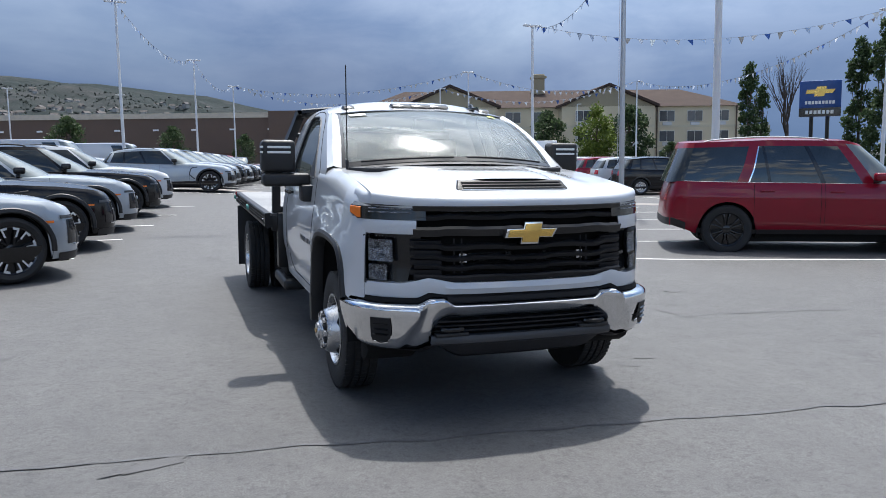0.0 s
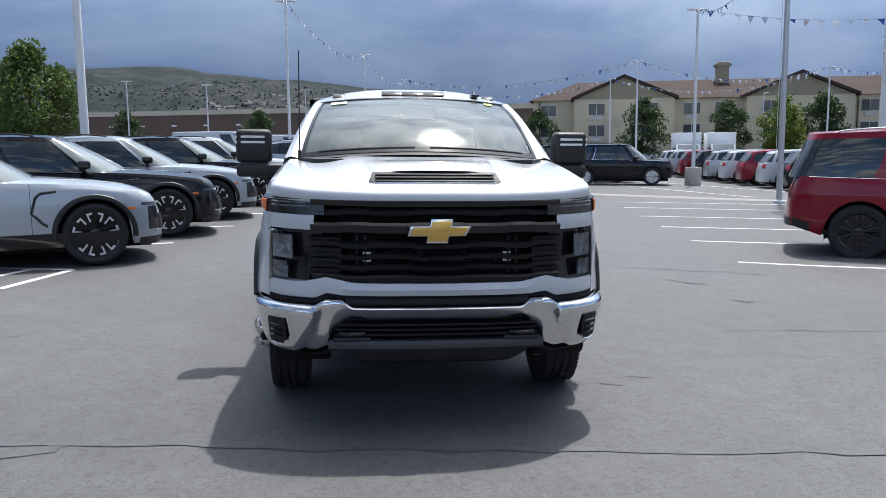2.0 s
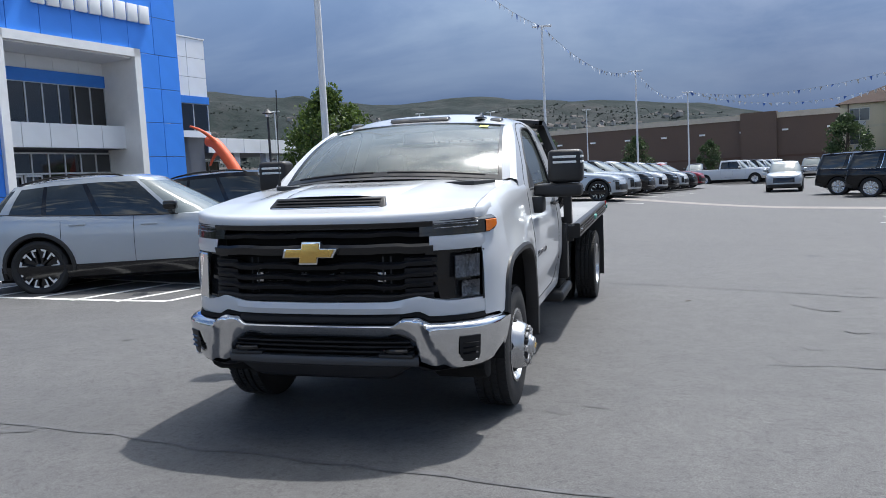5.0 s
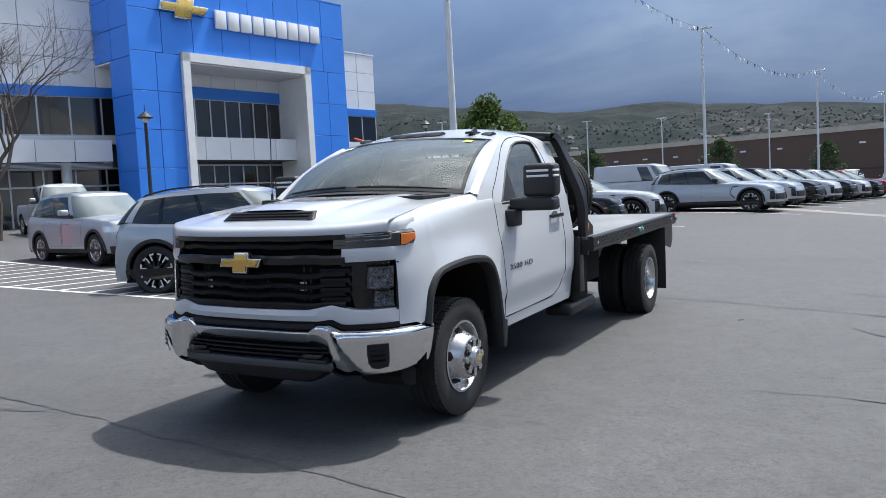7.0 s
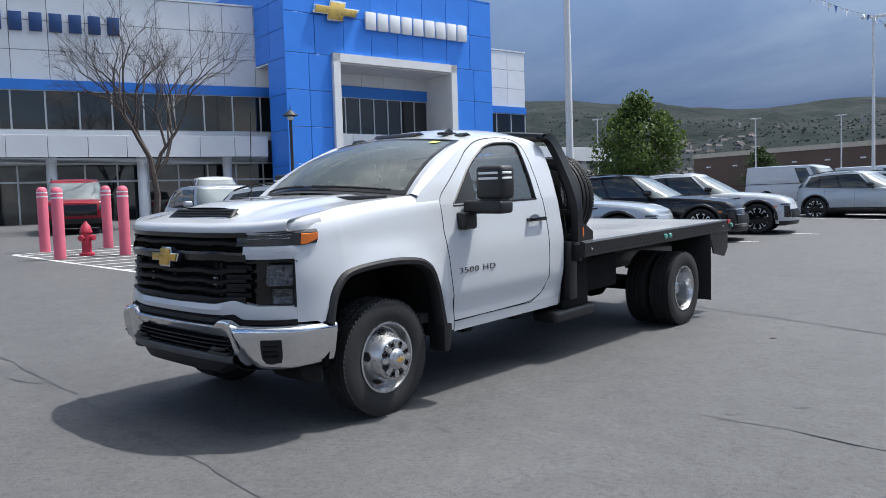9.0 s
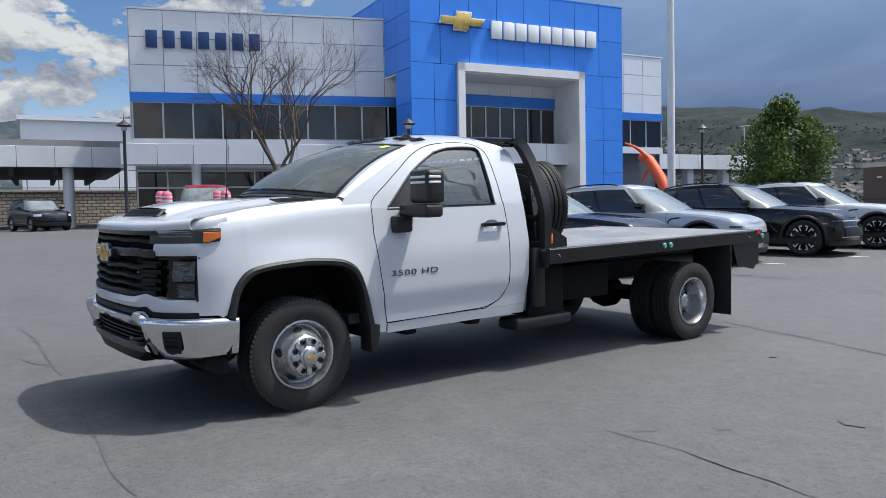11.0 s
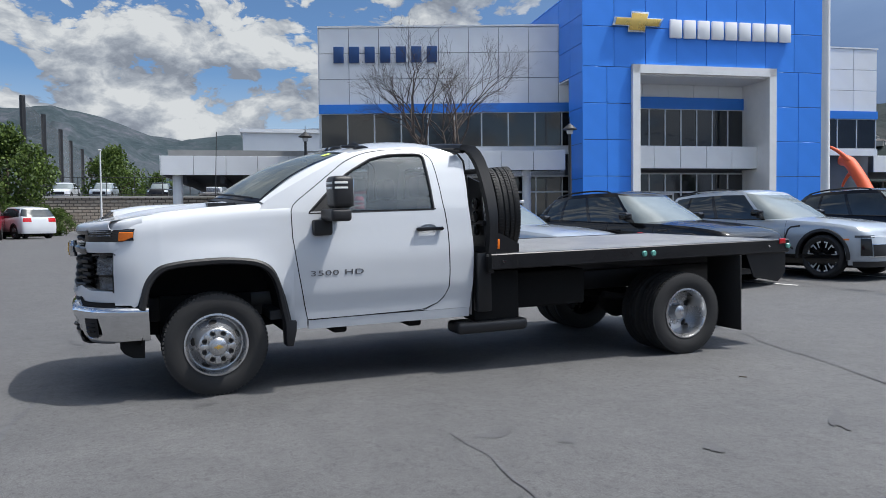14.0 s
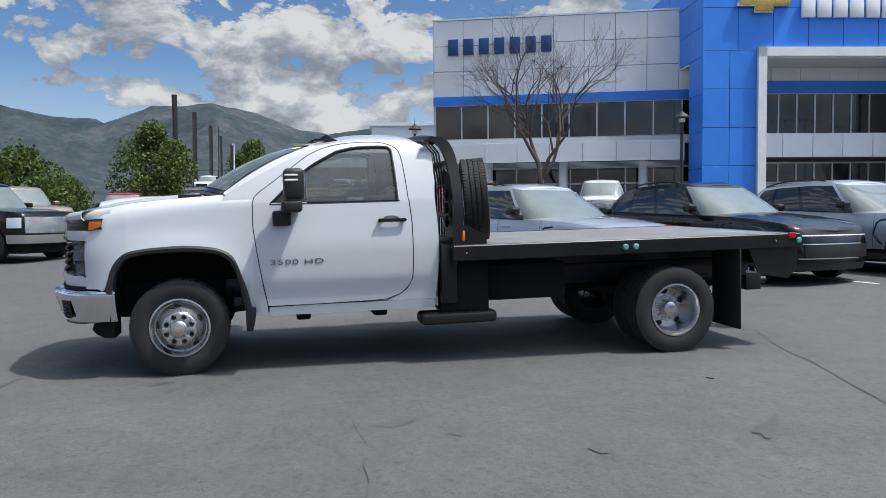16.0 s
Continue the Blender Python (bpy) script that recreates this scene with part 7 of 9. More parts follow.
def crack(points, width, seed, label="dark wandering crack in the asphalt"):
    r = random.Random(seed)
    pts = []
    for a, b in zip(points, points[1:]):
        a, b = Vector(a), Vector(b)
        n = max(2, int((b - a).length / 0.22))
        side = Vector((b.y - a.y, a.x - b.x)).normalized()
        pts += [tuple(a.lerp(b, k / n) + side * r.gauss(0, 0.022)) for k in range(n)]
    pts.append(tuple(points[-1]))
    return ribbon(pts, width, 0.004, "pavement_crack", M_SEAL, label, "crack", seed)


crack([(-4.5, -0.85), (-2.4, -0.97), (0.8, -1.23), (2.35, -1.37), (5.5, -1.6)], 0.042, 1)
crack([(0.3, 5.7), (0.8, 5.46), (1.85, 5.18), (2.4, 5.0), (2.96, 4.85), (4.6, 4.4)], 0.030, 2)
crack([(2.6, 1.30), (3.1, 1.33), (3.5, 1.31), (3.9, 1.29), (4.7, 1.2)], 0.022, 4)
crack([(-9, 7.0), (-2, 10.2), (3, 10.8), (9, 9.5)], 0.028, 7)
crack([(-3, 13.0), (2.0, 14.8), (8, 14.2)], 0.028, 8)


def blot(x, y, a, b, turn, seed):
    r = random.Random(seed)
    bm = B()
    n = 26
    ring = []
    for k in range(n):
        t = 2 * math.pi * k / n
        q = 1 + 0.22 * math.sin(3 * t + seed) + r.uniform(-0.2, 0.2)
        px, py = a * q * math.cos(t), b * q * math.sin(t)
        c, s = math.cos(turn), math.sin(turn)
        gx, gy = x + px * c - py * s, y + px * s + py * c
        ring.append(bm.verts.new((gx, gy, ground_z(gx, gy) + 0.003)))
    bm.faces.new(ring)
    return solo("asphalt_patch", bm, M_STAIN, "dark oily stain on the asphalt", "stain", kind="structure")


M_STAIN = stuff("asphalt_stain", (0.062, 0.062, 0.065), 0.72, var=0.3, scale=5, fine_scale=90, bump=0.3)
for k, (x, y, a, b) in enumerate([(2.72, 1.55, 0.13, 0.06), (3.0, 1.9, 0.08, 0.05), (3.3, 3.75, 0.22, 0.06), (3.45, 2.6, 0.10, 0.05), (1.25, -0.08, 0.10, 0.04), (1.5, 0.05, 0.08, 0.03), (4.2, -0.6, 0.09, 0.05), (4.0, 5.5, 0.25, 0.05), (3.2, 6.4, 0.2, 0.05), (1.6, 8.4, 0.25, 0.06), (2.4, 11.2, 0.3, 0.07), (-2.0, -1.1, 0.2, 0.05), (5.6, 2.9, 0.12, 0.06), (-3.15, 1.4, 0.06, 0.03)]):
    blot(x, y, a, b, rnd.uniform(0, 3), k)
bm = B()
box(bm, -0.03, 0.03, -0.012, 0.012, 0.0, 0.006, 0.002)
solo("dry_leaf", bm, stuff("leaf_litter", (0.05, 0.04, 0.03), 0.8), "small dark dry leaf on the asphalt", "leaf", pose(2.05, 4.09, ground_z(2.05, 4.09) + 0.001, 0, 0, 40))

# ---- poles and strings of pennants ----
M_POLEW = stuff("white_pole", (0.66, 0.67, 0.68), 0.5, 0.0, 0.06, 2, 40)
M_POLEG = stuff("grey_pole", (0.42, 0.43, 0.45), 0.4, 0.6, 0.06, 2, 40)
M_POLEB = stuff("black_pole", (0.015, 0.015, 0.016), 0.45)


def light_pole(x, y, h, r=0.085, heads=2, material=None, block=0.0, turn=0.0):
    root = thing("light_pole", "tall white metal parking-lot light pole" + (" on a concrete block" if block else ""), "lamp post", pose(x, y, ground_z(x, y), 0, 0, turn), "light poles of the lot")
    z0 = 0.0
    if block:
        bm = B()
        box(bm, -0.28, 0.28, -0.28, 0.28, -0.05, block, 0.03)
        part("base_block", bm, M_CONCRETE, root, "pale concrete base block")
        z0 = block
    bm = B()
    tube(bm, [(0, 0, z0 - 0.02), (0, 0, h * 0.5), (0, 0, h)], r, 12, True, r * 0.62)
    part("shaft", bm, material or M_POLEW, root)
    for k in range(heads):
        s = 1 if k == 0 else -1
        bm = B()
        box(bm, s * 0.10, s * 0.50, -0.10, 0.10, h - 0.08, h + 0.01, 0.025)
        part("lamp_head", bm, M_POLEW, root)
        bm = B()
        tube(bm, [(0, 0, h - 0.05), (s * 0.15, 0, h - 0.04)], 0.03, 6)
        part("arm", bm, M_POLEW, root)
    return root


TOPS = {}
for nm, x, y, h, r, heads, block, turn in (("b", -7.6, 15.4, 13.0, 0.11, 2, 0, 0), ("p1", -4.92, 36.0, 8.55, 0.085, 2, 0, 10), ("p2", -1.40, 54.6, 8.2, 0.085, 2, 0, 10), ("p3", 2.2, 74.0, 8.4, 0.085, 2, 0, 10), ("r", 18.4, 52.0, 8.1, 0.085, 2, 0, 10),
                                             ("k", 14.2, 30.7, 8.0, 0.085, 2, 0.85, 10), ("s", 19.9, 64, 7.9, 0.085, 1, 0, 0), ("t", 39.7, 75.7, 7.4, 0.085, 1, 0, 0), ("u", 34.5, 54.6, 7.9, 0.085, 1, 0, 0), ("e", 28.0, 23.0, 8.0, 0.09, 2, 0.8, 0), ("w", 11.75, 13.1, 13.5, 0.11, 2, 0.8, 0),
                                             ("m1", -42.5, 40.5, 5.6, 0.06, 1, 0, 0), ("m2", -35, 62, 7.5, 0.08, 2, 0, 0), ("m3", -25.0, 75.0, 7.5, 0.08, 2, 0, 0), ("m4", -18.0, 78.0, 7.5, 0.08, 2, 0, 0), ("m5", -9, 88, 8, 0.08, 2, 0, 0), ("l1", -58.0, -26.0, 9.6, 0.10, 1, 0, 0), ("l2", -48.0, -2.6, 5.4, 0.07, 1, 0.5, 0)):
    light_pole(x, y, h, r, heads, None, block, turn)
    TOPS[nm] = (x, y, ground_z(x, y) + h)
FLAGP = thing("flagpole", "tall plain grey metal flagpole with a red flag", "flagpole", pose(12.05, 18.5, ground_z(12.05, 18.5)))
bm = B()
tube(bm, [(0, 0, 0), (0, 0, 8), (0, 0, 17)], 0.095, 14, True, 0.05)
part("shaft", bm, M_POLEG, FLAGP)
bm = B()
lathe(bm, [(0.18, 0.0), (0.17, 0.05), (0.10, 0.10)], 16, pose(0, 0, 0, 0, -90, 0))
part("collar", bm, M_POLEG, FLAGP)
bm = B()
loft(bm, [[(-0.11 - 0.22 * k / 10 + 0.03 * math.sin(k), 0.05 * math.sin(0.9 * k + j), 8.75 + 0.5 * j - 0.06 * k) for k in range(11)] for j in range(5)])
part("flag", bm, stuff("flag_red", (0.45, 0.02, 0.05), 0.8), FLAGP, "limp red flag")
bm = B()
tube(bm, [(-0.16, 0, 1.5), (-0.14, 0, 8), (-0.12, 0, 16.8)], 0.008, 5)
part("halyard", bm, M_POLEW, FLAGP)

M_PEN = [stuff("pennant_white", (0.75, 0.76, 0.78), 0.45, 0.2, 0.1), stuff("pennant_blue", (0.03, 0.10, 0.35), 0.5), stuff("pennant_silver", (0.6, 0.62, 0.64), 0.25, 0.7)]


def pennants(a, b, sag, seed, n=None):
    a, b = Vector(a), Vector(b)
    root = thing("pennant_string", "string of small white and blue pennants between poles", "bunting", None, "strings of pennants")
    L = (b - a).length
    n = n or int(L / 0.55)
    pts = [a.lerp(b, k / n) - Vector((0, 0, sag * 4 * (k / n) * (1 - k / n))) for k in range(n + 1)]
    bm = B()
    tube(bm, pts, 0.010, 4, False)
    part("rope", bm, M_POLEG, root)
    r = random.Random(seed)
    for c, mt in enumerate(M_PEN):
        bm = B()
        for k in range(n):
            if (k % 3 == 0 and c == 0) or (k % 3 == 1 and c == (1 if k % 2 else 2)) or (k % 3 == 2 and c == 2):
                p, d = pts[k], (pts[k + 1] - pts[k]).normalized()
                s = Vector((0, 0, -1)) * 0.36 + Vector((r.uniform(-0.12, 0.12), r.uniform(-0.12, 0.12), r.uniform(0, 0.18)))
                v = [bm.verts.new(q) for q in (p - d * 0.14, p + d * 0.14, p + s)]
                bm.faces.new(v)
        if bm.faces:
            ob = part("bunting", bm, mt, root)
            ob["kind"] = "stuff"
        else:
            bm.free()
    return root


pennants((-7.6, 15.4, 12.6), TOPS["p1"], 1.2, 1)
pennants(TOPS["p1"], TOPS["p2"], 1.0, 2)
pennants(TOPS["p2"], TOPS["p3"], 1.1, 3)
pennants(TOPS["p3"], TOPS["r"], 1.2, 4)
pennants(TOPS["p3"], TOPS["s"], 1.6, 5)
pennants(TOPS["s"], TOPS["u"], 1.5, 6)
pennants(TOPS["r"], TOPS["u"], 1.2, 10)
pennants(TOPS["u"], TOPS["e"], 1.6, 7)
pennants((11.75, 13.1, 13.2), TOPS["k"], 2.6, 8)
pennants(TOPS["k"], TOPS["e"], 1.0, 9)
pennants((-7.6, 15.4, 12.4), (11.75, 13.1, 13.0), 2.0, 11)

# ---- black lantern posts by the showroom ----
def lantern(x, y, h, z=None):
    root = thing("street_lamp", "black metal lantern post beside the showroom", "lamp post", pose(x, y, ground_z(x, y) if z is None else z), "black lantern posts")
    bm = B()
    lathe(bm, [(0.16, 0.0), (0.14, 0.35), (0.08, 0.5), (0.065, h - 0.6), (0.06, h)], 14, pose(0, 0, 0, 0, -90, 0))
    part("post", bm, M_POLEB, root)
    bm = B()
    lathe(bm, [(0.02, 0.22), (0.10, 0.16), (0.32, -0.02), (0.30, -0.05), (0.05, 0.02)], 18, pose(0, 0, h + 0.05, 0, -90, 0))
    part("shade", bm, M_POLEB, root)
    bm = B()
    lathe(bm, [(0.0, -0.22), (0.12, -0.20), (0.14, -0.05)], 14, pose(0, 0, h + 0.02, 0, -90, 0))
    part("globe", bm, M_LAMPW, root)
    bm = B()
    tube(bm, [(0, 0, h + 0.2), (0, 0, h + 0.55)], 0.025, 6, True, 0.008)
    part("finial", bm, M_POLEB, root)
    return root


lantern(-22.6, 17.0, 4.4)
lantern(-29.4, 6.9, 4.5)
lantern(-20.7, 35.4, 4.75)

# ---- bollards and hydrant ----
M_PINK = stuff("faded_red_paint", (0.62, 0.13, 0.19), 0.6, 0.0, 0.10, 3, 40, dirt=(0.7, 0.35, 0.38), dirt_at=0.60)
M_HYD = stuff("hydrant_red", (0.42, 0.03, 0.06), 0.45, 0.0, 0.12)
for x, y in ((-15.7, 4.19), (-13.45, 3.66), (-15.5, 5.69), (-13.1, 5.0)):
    root = thing("bollard", "sun-faded red round safety post round the hydrant", "bollard", pose(x, y, ground_z(x, y)), "safety posts round the hydrant")
    bm = B()
    lathe(bm, [(0.125, 0.0), (0.125, 1.50), (0.115, 1.56), (0.07, 1.61), (0.0, 1.62)], 20, pose(0, 0, 0, 0, -90, 0))
    part("post", bm, M_PINK, root)
    for z in (1.36, 1.46):
        bm = B()
        lathe(bm, [(0.127, 0.0), (0.128, 0.03)], 20, pose(0, 0, z, 0, -90, 0))
        part("band", bm, M_SIGNWHITE, root)
hx, hy = -13.8, 4.41
HYD = thing("fire_hydrant", "small red cast-iron fire hydrant between safety posts", "hydrant", pose(hx, hy, ground_z(hx, hy)))
bm = B()
lathe(bm, [(0.17, 0.0), (0.17, 0.06), (0.11, 0.08), (0.11, 0.52), (0.14, 0.54), (0.14, 0.58), (0.12, 0.62), (0.10, 0.70), (0.05, 0.75), (0.035, 0.80), (0.0, 0.80)], 20, pose(0, 0, 0, 0, -90, 0))
part("barrel", bm, M_HYD, HYD)
for a in (0, 90, 180):
    bm = B()
    lathe(bm, [(0.055, 0.08), (0.055, 0.17), (0.07, 0.17), (0.07, 0.21), (0.0, 0.22)], 12, pose(0, 0, 0.42, 0, 0, a - 60))
    part("outlet", bm, M_HYD, HYD)

# ---- orange inflatable tube over the roofs of the cars ----
M_ORANGE = stuff("orange_nylon", (0.66, 0.10, 0.03), 0.6, 0.0, 0.12, 2, 60, 0.2)
TUBE = thing("inflatable_tube", "slack orange nylon advertising tube bent beside the showroom", "inflatable", pose(-22.3, 34.1, 0.35))
bm = B()
tube(bm, spline([(1.1, -0.4, 0.50), (0.65, -0.2, 1.3), (0.0, 0.0, 2.35), (-0.75, 0.1, 3.35), (-1.25, 0.2, 3.85), (-1.75, 0.3, 4.0)], 18), 0.36, 16, True, 0.30)
part("tube", bm, M_ORANGE, TUBE)
bm = B()
tube(bm, spline([(-0.9, 0.1, 3.7), (-1.4, -0.1, 4.25), (-1.8, -0.3, 4.6), (-2.4, -0.4, 4.85)], 8), 0.14, 10, True, 0.06)
part("arm", bm, M_ORANGE, TUBE)
bm = B()
tube(bm, spline([(-0.8, 0.2, 3.3), (-1.3, 0.3, 3.25), (-1.6, 0.3, 2.9), (-1.75, 0.3, 2.6)], 8), 0.13, 10, True, 0.06)
part("arm", bm, M_ORANGE, TUBE)
bm = B()
box(bm, 0.7, 1.5, -1.0, -0.2, 0.0, 0.7, 0.05)
part("blower", bm, M_PLASTIC, TUBE, "black blower box")

# ---- roadside sign ----
sx_, sy_ = -1.73 + 66 * math.sin(radians(42.9)), -5.11 + 66 * math.cos(radians(42.9))
PYLON = thing("pylon_sign", "blue roadside pylon sign with a gold cross and pale bars", "sign", pose(sx_, sy_, -0.3, 0, 0, -42.9))
for x in (-0.55, 0.55):
    bm = B()
    tube(bm, [(x, 0, 0), (x, 0, 5.0)], 0.14, 8)
    part("leg", bm, M_POLEB, PYLON)
bm = B()
box(bm, -1.42, 1.42, -0.25, 0.25, 4.4, 7.05, 0.05)
part("cabinet", bm, stuff("sign_cabinet", (0.02, 0.07, 0.25), 0.35), PYLON)
bm = B()
prism(bm, [(x, z + 6.25) for x, z in emblem(None, 2.0, 0.72, 0, 0)], "y", -0.29, -0.24)
part("emblem", bm, M_GOLD, PYLON, "gold cross shape")
for k in range(9):
    bm = B()
    box(bm, -1.03 + 0.232 * k, -0.86 + 0.232 * k, -0.28, -0.24, 5.32, 5.56)
    part("letter_bar", bm, M_SIGNWHITE, PYLON)
bm = B()
box(bm, -1.42, 1.42, -0.27, -0.22, 4.42, 5.05)
part("name_panel", bm, M_GLOSSBLK, PYLON)
for k in range(7):
    bm = B()
    box(bm, -0.98 + 0.285 * k, -0.78 + 0.285 * k, -0.30, -0.265, 4.60, 4.86)
    part("letter_bar", bm, M_SIGNWHITE, PYLON)

# ---- far buildings ----
M_BROWN = stuff("brown_block", (0.125, 0.085, 0.066), 0.85, 0.0, 0.10, 0.25, 6, dirt=(0.105, 0.072, 0.056))
M_CREAM = stuff("cream_coping", (0.50, 0.44, 0.36), 0.8)
STORE = thing("store_building", "long low brown masonry store with a cream parapet", "building", FAR, "", "structure")
bm = B()
box(bm, -96, -7, 120, 150, -0.5, 7.9)
part("wall", bm, M_BROWN, STORE)
bm = B()
box(bm, -96.2, -6.8, 119.8, 150.2, 7.9, 8.7)
part("parapet", bm, M_CREAM, STORE)
bm = B()
box(bm, -22, -17, 119.4, 121, -0.5, 8.9)
part("pier", bm, M_BROWN, STORE)
for k in range(15):
    bm = B()
    box(bm, -93 + 5.9 * k, -92.2 + 5.9 * k, 119.7, 119.99, 6.0, 6.25)
    part("wall_lamp", bm, M_SIGNWHITE, STORE)
bm = B()
box(bm, -96.02, -6.98, 119.95, 120.0, 2.2, 2.5)
part("wall_course", bm, stuff("dark_course", (0.10, 0.055, 0.04), 0.85), STORE)

M_HWALL = stuff("cream_render", (0.56, 0.49, 0.35), 0.85, 0.0, 0.06, 0.4, 12)
M_HWALL2 = stuff("olive_render", (0.30, 0.26, 0.18), 0.85, 0.0, 0.06, 0.4, 12)
M_HROOF = stuff("brown_shingle", (0.060, 0.046, 0.041), 0.95, 0.0, 0.2, 0.8, 30, 0.3, spec=0.05)
M_WINF = stuff("window_frame", (0.60, 0.58, 0.52), 0.6)
M_WIN = stuff("far_glass", (0.06, 0.07, 0.085), 0.08, 0.0, 0.4, 0.6, spread=0.5)
HOTEL = thing("hotel", "three-storey cream hotel with brown shingle gables", "building", FAR, "", "structure")
EAVE, RIDGE = 7.1, 9.7


def wing(u0, u1, v0, v1, gable=False, wall=None):
    bm = B()
    box(bm, u0, u1, v0, v1, -0.5, EAVE)
    part("wall", bm, wall or M_HWALL, HOTEL)
    bm = B()
    if gable:
        um = (u0 + u1) / 2
        pk = EAVE + (u1 - u0) * 0.21
        prism(bm, [(u0 - 0.4, EAVE - 0.15), (um, pk), (u1 + 0.4, EAVE - 0.15), (u1 + 0.4, EAVE + 0.15), (um, pk + 0.32), (u0 - 0.4, EAVE + 0.15)], "y", v0 - 0.5, v1 + 6)
        part("roof", bm, M_HROOF, HOTEL)
        bm = B()
        prism(bm, [(u0, EAVE - 0.05), (u1, EAVE - 0.05), (um, pk)], "y", v0, v0 + 6)
        part("gable_wall", bm, M_HWALL2, HOTEL)
    else:
        vm = (v0 + v1) / 2
        hip = 5.0
        v_ = [(u0 - 0.5, v0 - 0.5, EAVE), (u1 + 0.5, v0 - 0.5, EAVE), (u1 + 0.5, v1 + 0.5, EAVE), (u0 - 0.5, v1 + 0.5, EAVE), (u0 + hip, vm, RIDGE), (u1 - hip, vm, RIDGE)]
        vs = [bm.verts.new(p) for p in v_]
        for f in ((0, 1, 5, 4), (1, 2, 5), (2, 3, 4, 5), (3, 0, 4), (3, 2, 1, 0)):
            bm.faces.new([vs[i] for i in f])
        part("roof", bm, M_HROOF, HOTEL)
    for z in (2.25, 4.6):
        bm = B()
        box(bm, u0 - 0.05, u1 + 0.05, v0 - 0.06, v0 + 0.1, z, z + 0.28)
        part("string_course", bm, stuff("pale_course", (0.52, 0.47, 0.35), 0.8) if "pale_course" not in bpy.data.materials else bpy.data.materials["pale_course"], HOTEL)


wing(-5.7, 39.8, 88.8, 104)
wing(-0.9, 10.1, 86.8, 90, True)
wing(17.7, 28.7, 86.8, 90, True)
HW_DATA = {}
bm = B()
box(bm, -0.95, 0.95, -0.06, 0.0, -0.68, 0.68)
HW_DATA["f"] = put_mesh("window", bm, M_WINF)
bm = B()
box(bm, -0.42, 0.42, -0.10, -0.06, -0.60, 0.60)
HW_DATA["p"] = put_mesh("pane", bm, M_WIN)
bm = B()
box(bm, -0.55, 0.55, -0.12, -0.03, -0.20, 0.20)
HW_DATA["g"] = put_mesh("vent_grille", bm, M_POLEG)
for u, v in [(u, 88.79) for u in (-3.9, 12.2, 15.6, 30.8, 34.2, 37.4)] + [(u, 86.79) for u in (1.6, 7.4, 20.2, 26.2)]:
    for z in (1.2, 3.55, 5.95):
        wdw = part("window", HW_DATA["f"], None, HOTEL, "", pose(u, v, z))
        part("pane", HW_DATA["p"], None, wdw, "", pose(-0.46, 0, 0))
        part("pane", HW_DATA["p"], None, wdw, "", pose(0.46, 0, 0))
        part("vent_grille", HW_DATA["g"], None, wdw, "", pose(0, 0, -0.92))
bm = B()
box(bm, 15.6, 17.0, 94.5, 96.0, 8.5, 11.6, 0.1)
box(bm, 15.4, 17.2, 94.3, 96.2, 11.1, 11.35)
part("chimney", bm, M_HWALL2, HOTEL)
for u in (-5.0, 29.5, 39.2):
    bm = B()
    box(bm, u, u + 0.12, 88.6, 88.75, 0, EAVE)
    part("downpipe", bm, stuff("downpipe_brown", (0.10, 0.07, 0.05), 0.7) if "downpipe_brown" not in bpy.data.materials else bpy.data.materials["downpipe_brown"], HOTEL)

# ---- retaining wall, upper lot and ball net on the west side ----
def block_wall():
    m = bpy.data.materials.new("split_block")
    m.use_nodes = True
    n = Nodes(m.node_tree)
    at = n.add("ShaderNodeTexCoord").outputs["Object"]
    turn = n.add("ShaderNodeCombineXYZ", None, X=n.add("ShaderNodeSeparateXYZ", None, Vector=at).outputs[1], Y=n.add("ShaderNodeSeparateXYZ", None, Vector=at).outputs[2])
    br = n.add("ShaderNodeTexBrick", None, Vector=turn.outputs[0], Color1=(0.30, 0.25, 0.20, 1), Color2=(0.40, 0.35, 0.29, 1), Mortar=(0.10, 0.085, 0.07, 1), Scale=1.0)
    br.inputs["Mortar Size"].default_value, br.inputs["Brick Width"].default_value, br.inputs["Row Height"].default_value = 0.035, 0.62, 0.26
    p = n.add("ShaderNodeBsdfPrincipled", None, Base_Color=br.outputs[0], Roughness=0.9)
    n.put(p, "Normal", n.add("ShaderNodeBump", None, Strength=1.0, Distance=0.08, Height=n.math("SUBTRACT", n.noise(at, 3.0, 4.0), br.outputs[1])).outputs[0])
    n.add("ShaderNodeOutputMaterial", None, Surface=p.outputs[0])
    return m


M_BLOCK = block_wall()
RET = thing("retaining_wall", "tan split-block retaining wall below an upper lot", "wall", LOT, "", "structure")
slab("block_face", -62.6, -62.0, -24.0, 12.0, 0.2, 3.55, M_BLOCK, RET)
slab("coping", -62.7, -61.9, -24.0, 12.0, 3.55, 3.7, M_CONCRETE, RET)
slab("upper_lot", -140, -62.6, -24.0, 12.0, 0.0, 3.45, M_ASPHALT, RET)
slab("kerb", -61.2, -60.9, -24.0, 12.0, 0.3, 0.85, M_CONCRETE, RET)
UPPER_CARS = []
for k, (kind, tint, v) in enumerate((("compact_suv", "white", -17.5), ("compact_suv", "silver", -14.2), ("compact_suv", "black", -9.5), ("pickup_truck", "silver", -5.0))):
    UPPER_CARS.append((kind, tint, LOT @ pose(-66.0, v, 3.45, 0, 0, 90)))
NET = thing("ball_net", "tall black net posts with a thin dark net", "net", None, "", "structure")
posts = []
for az, d in ((-96.9, 94), (-95.7, 109), (-94.7, 125), (-94.1, 141), (-93.4, 156), (-92.9, 175)):
    posts.append(Vector((7.2 + d * math.sin(radians(az)), -0.14 + d * math.cos(radians(az)), 0)))
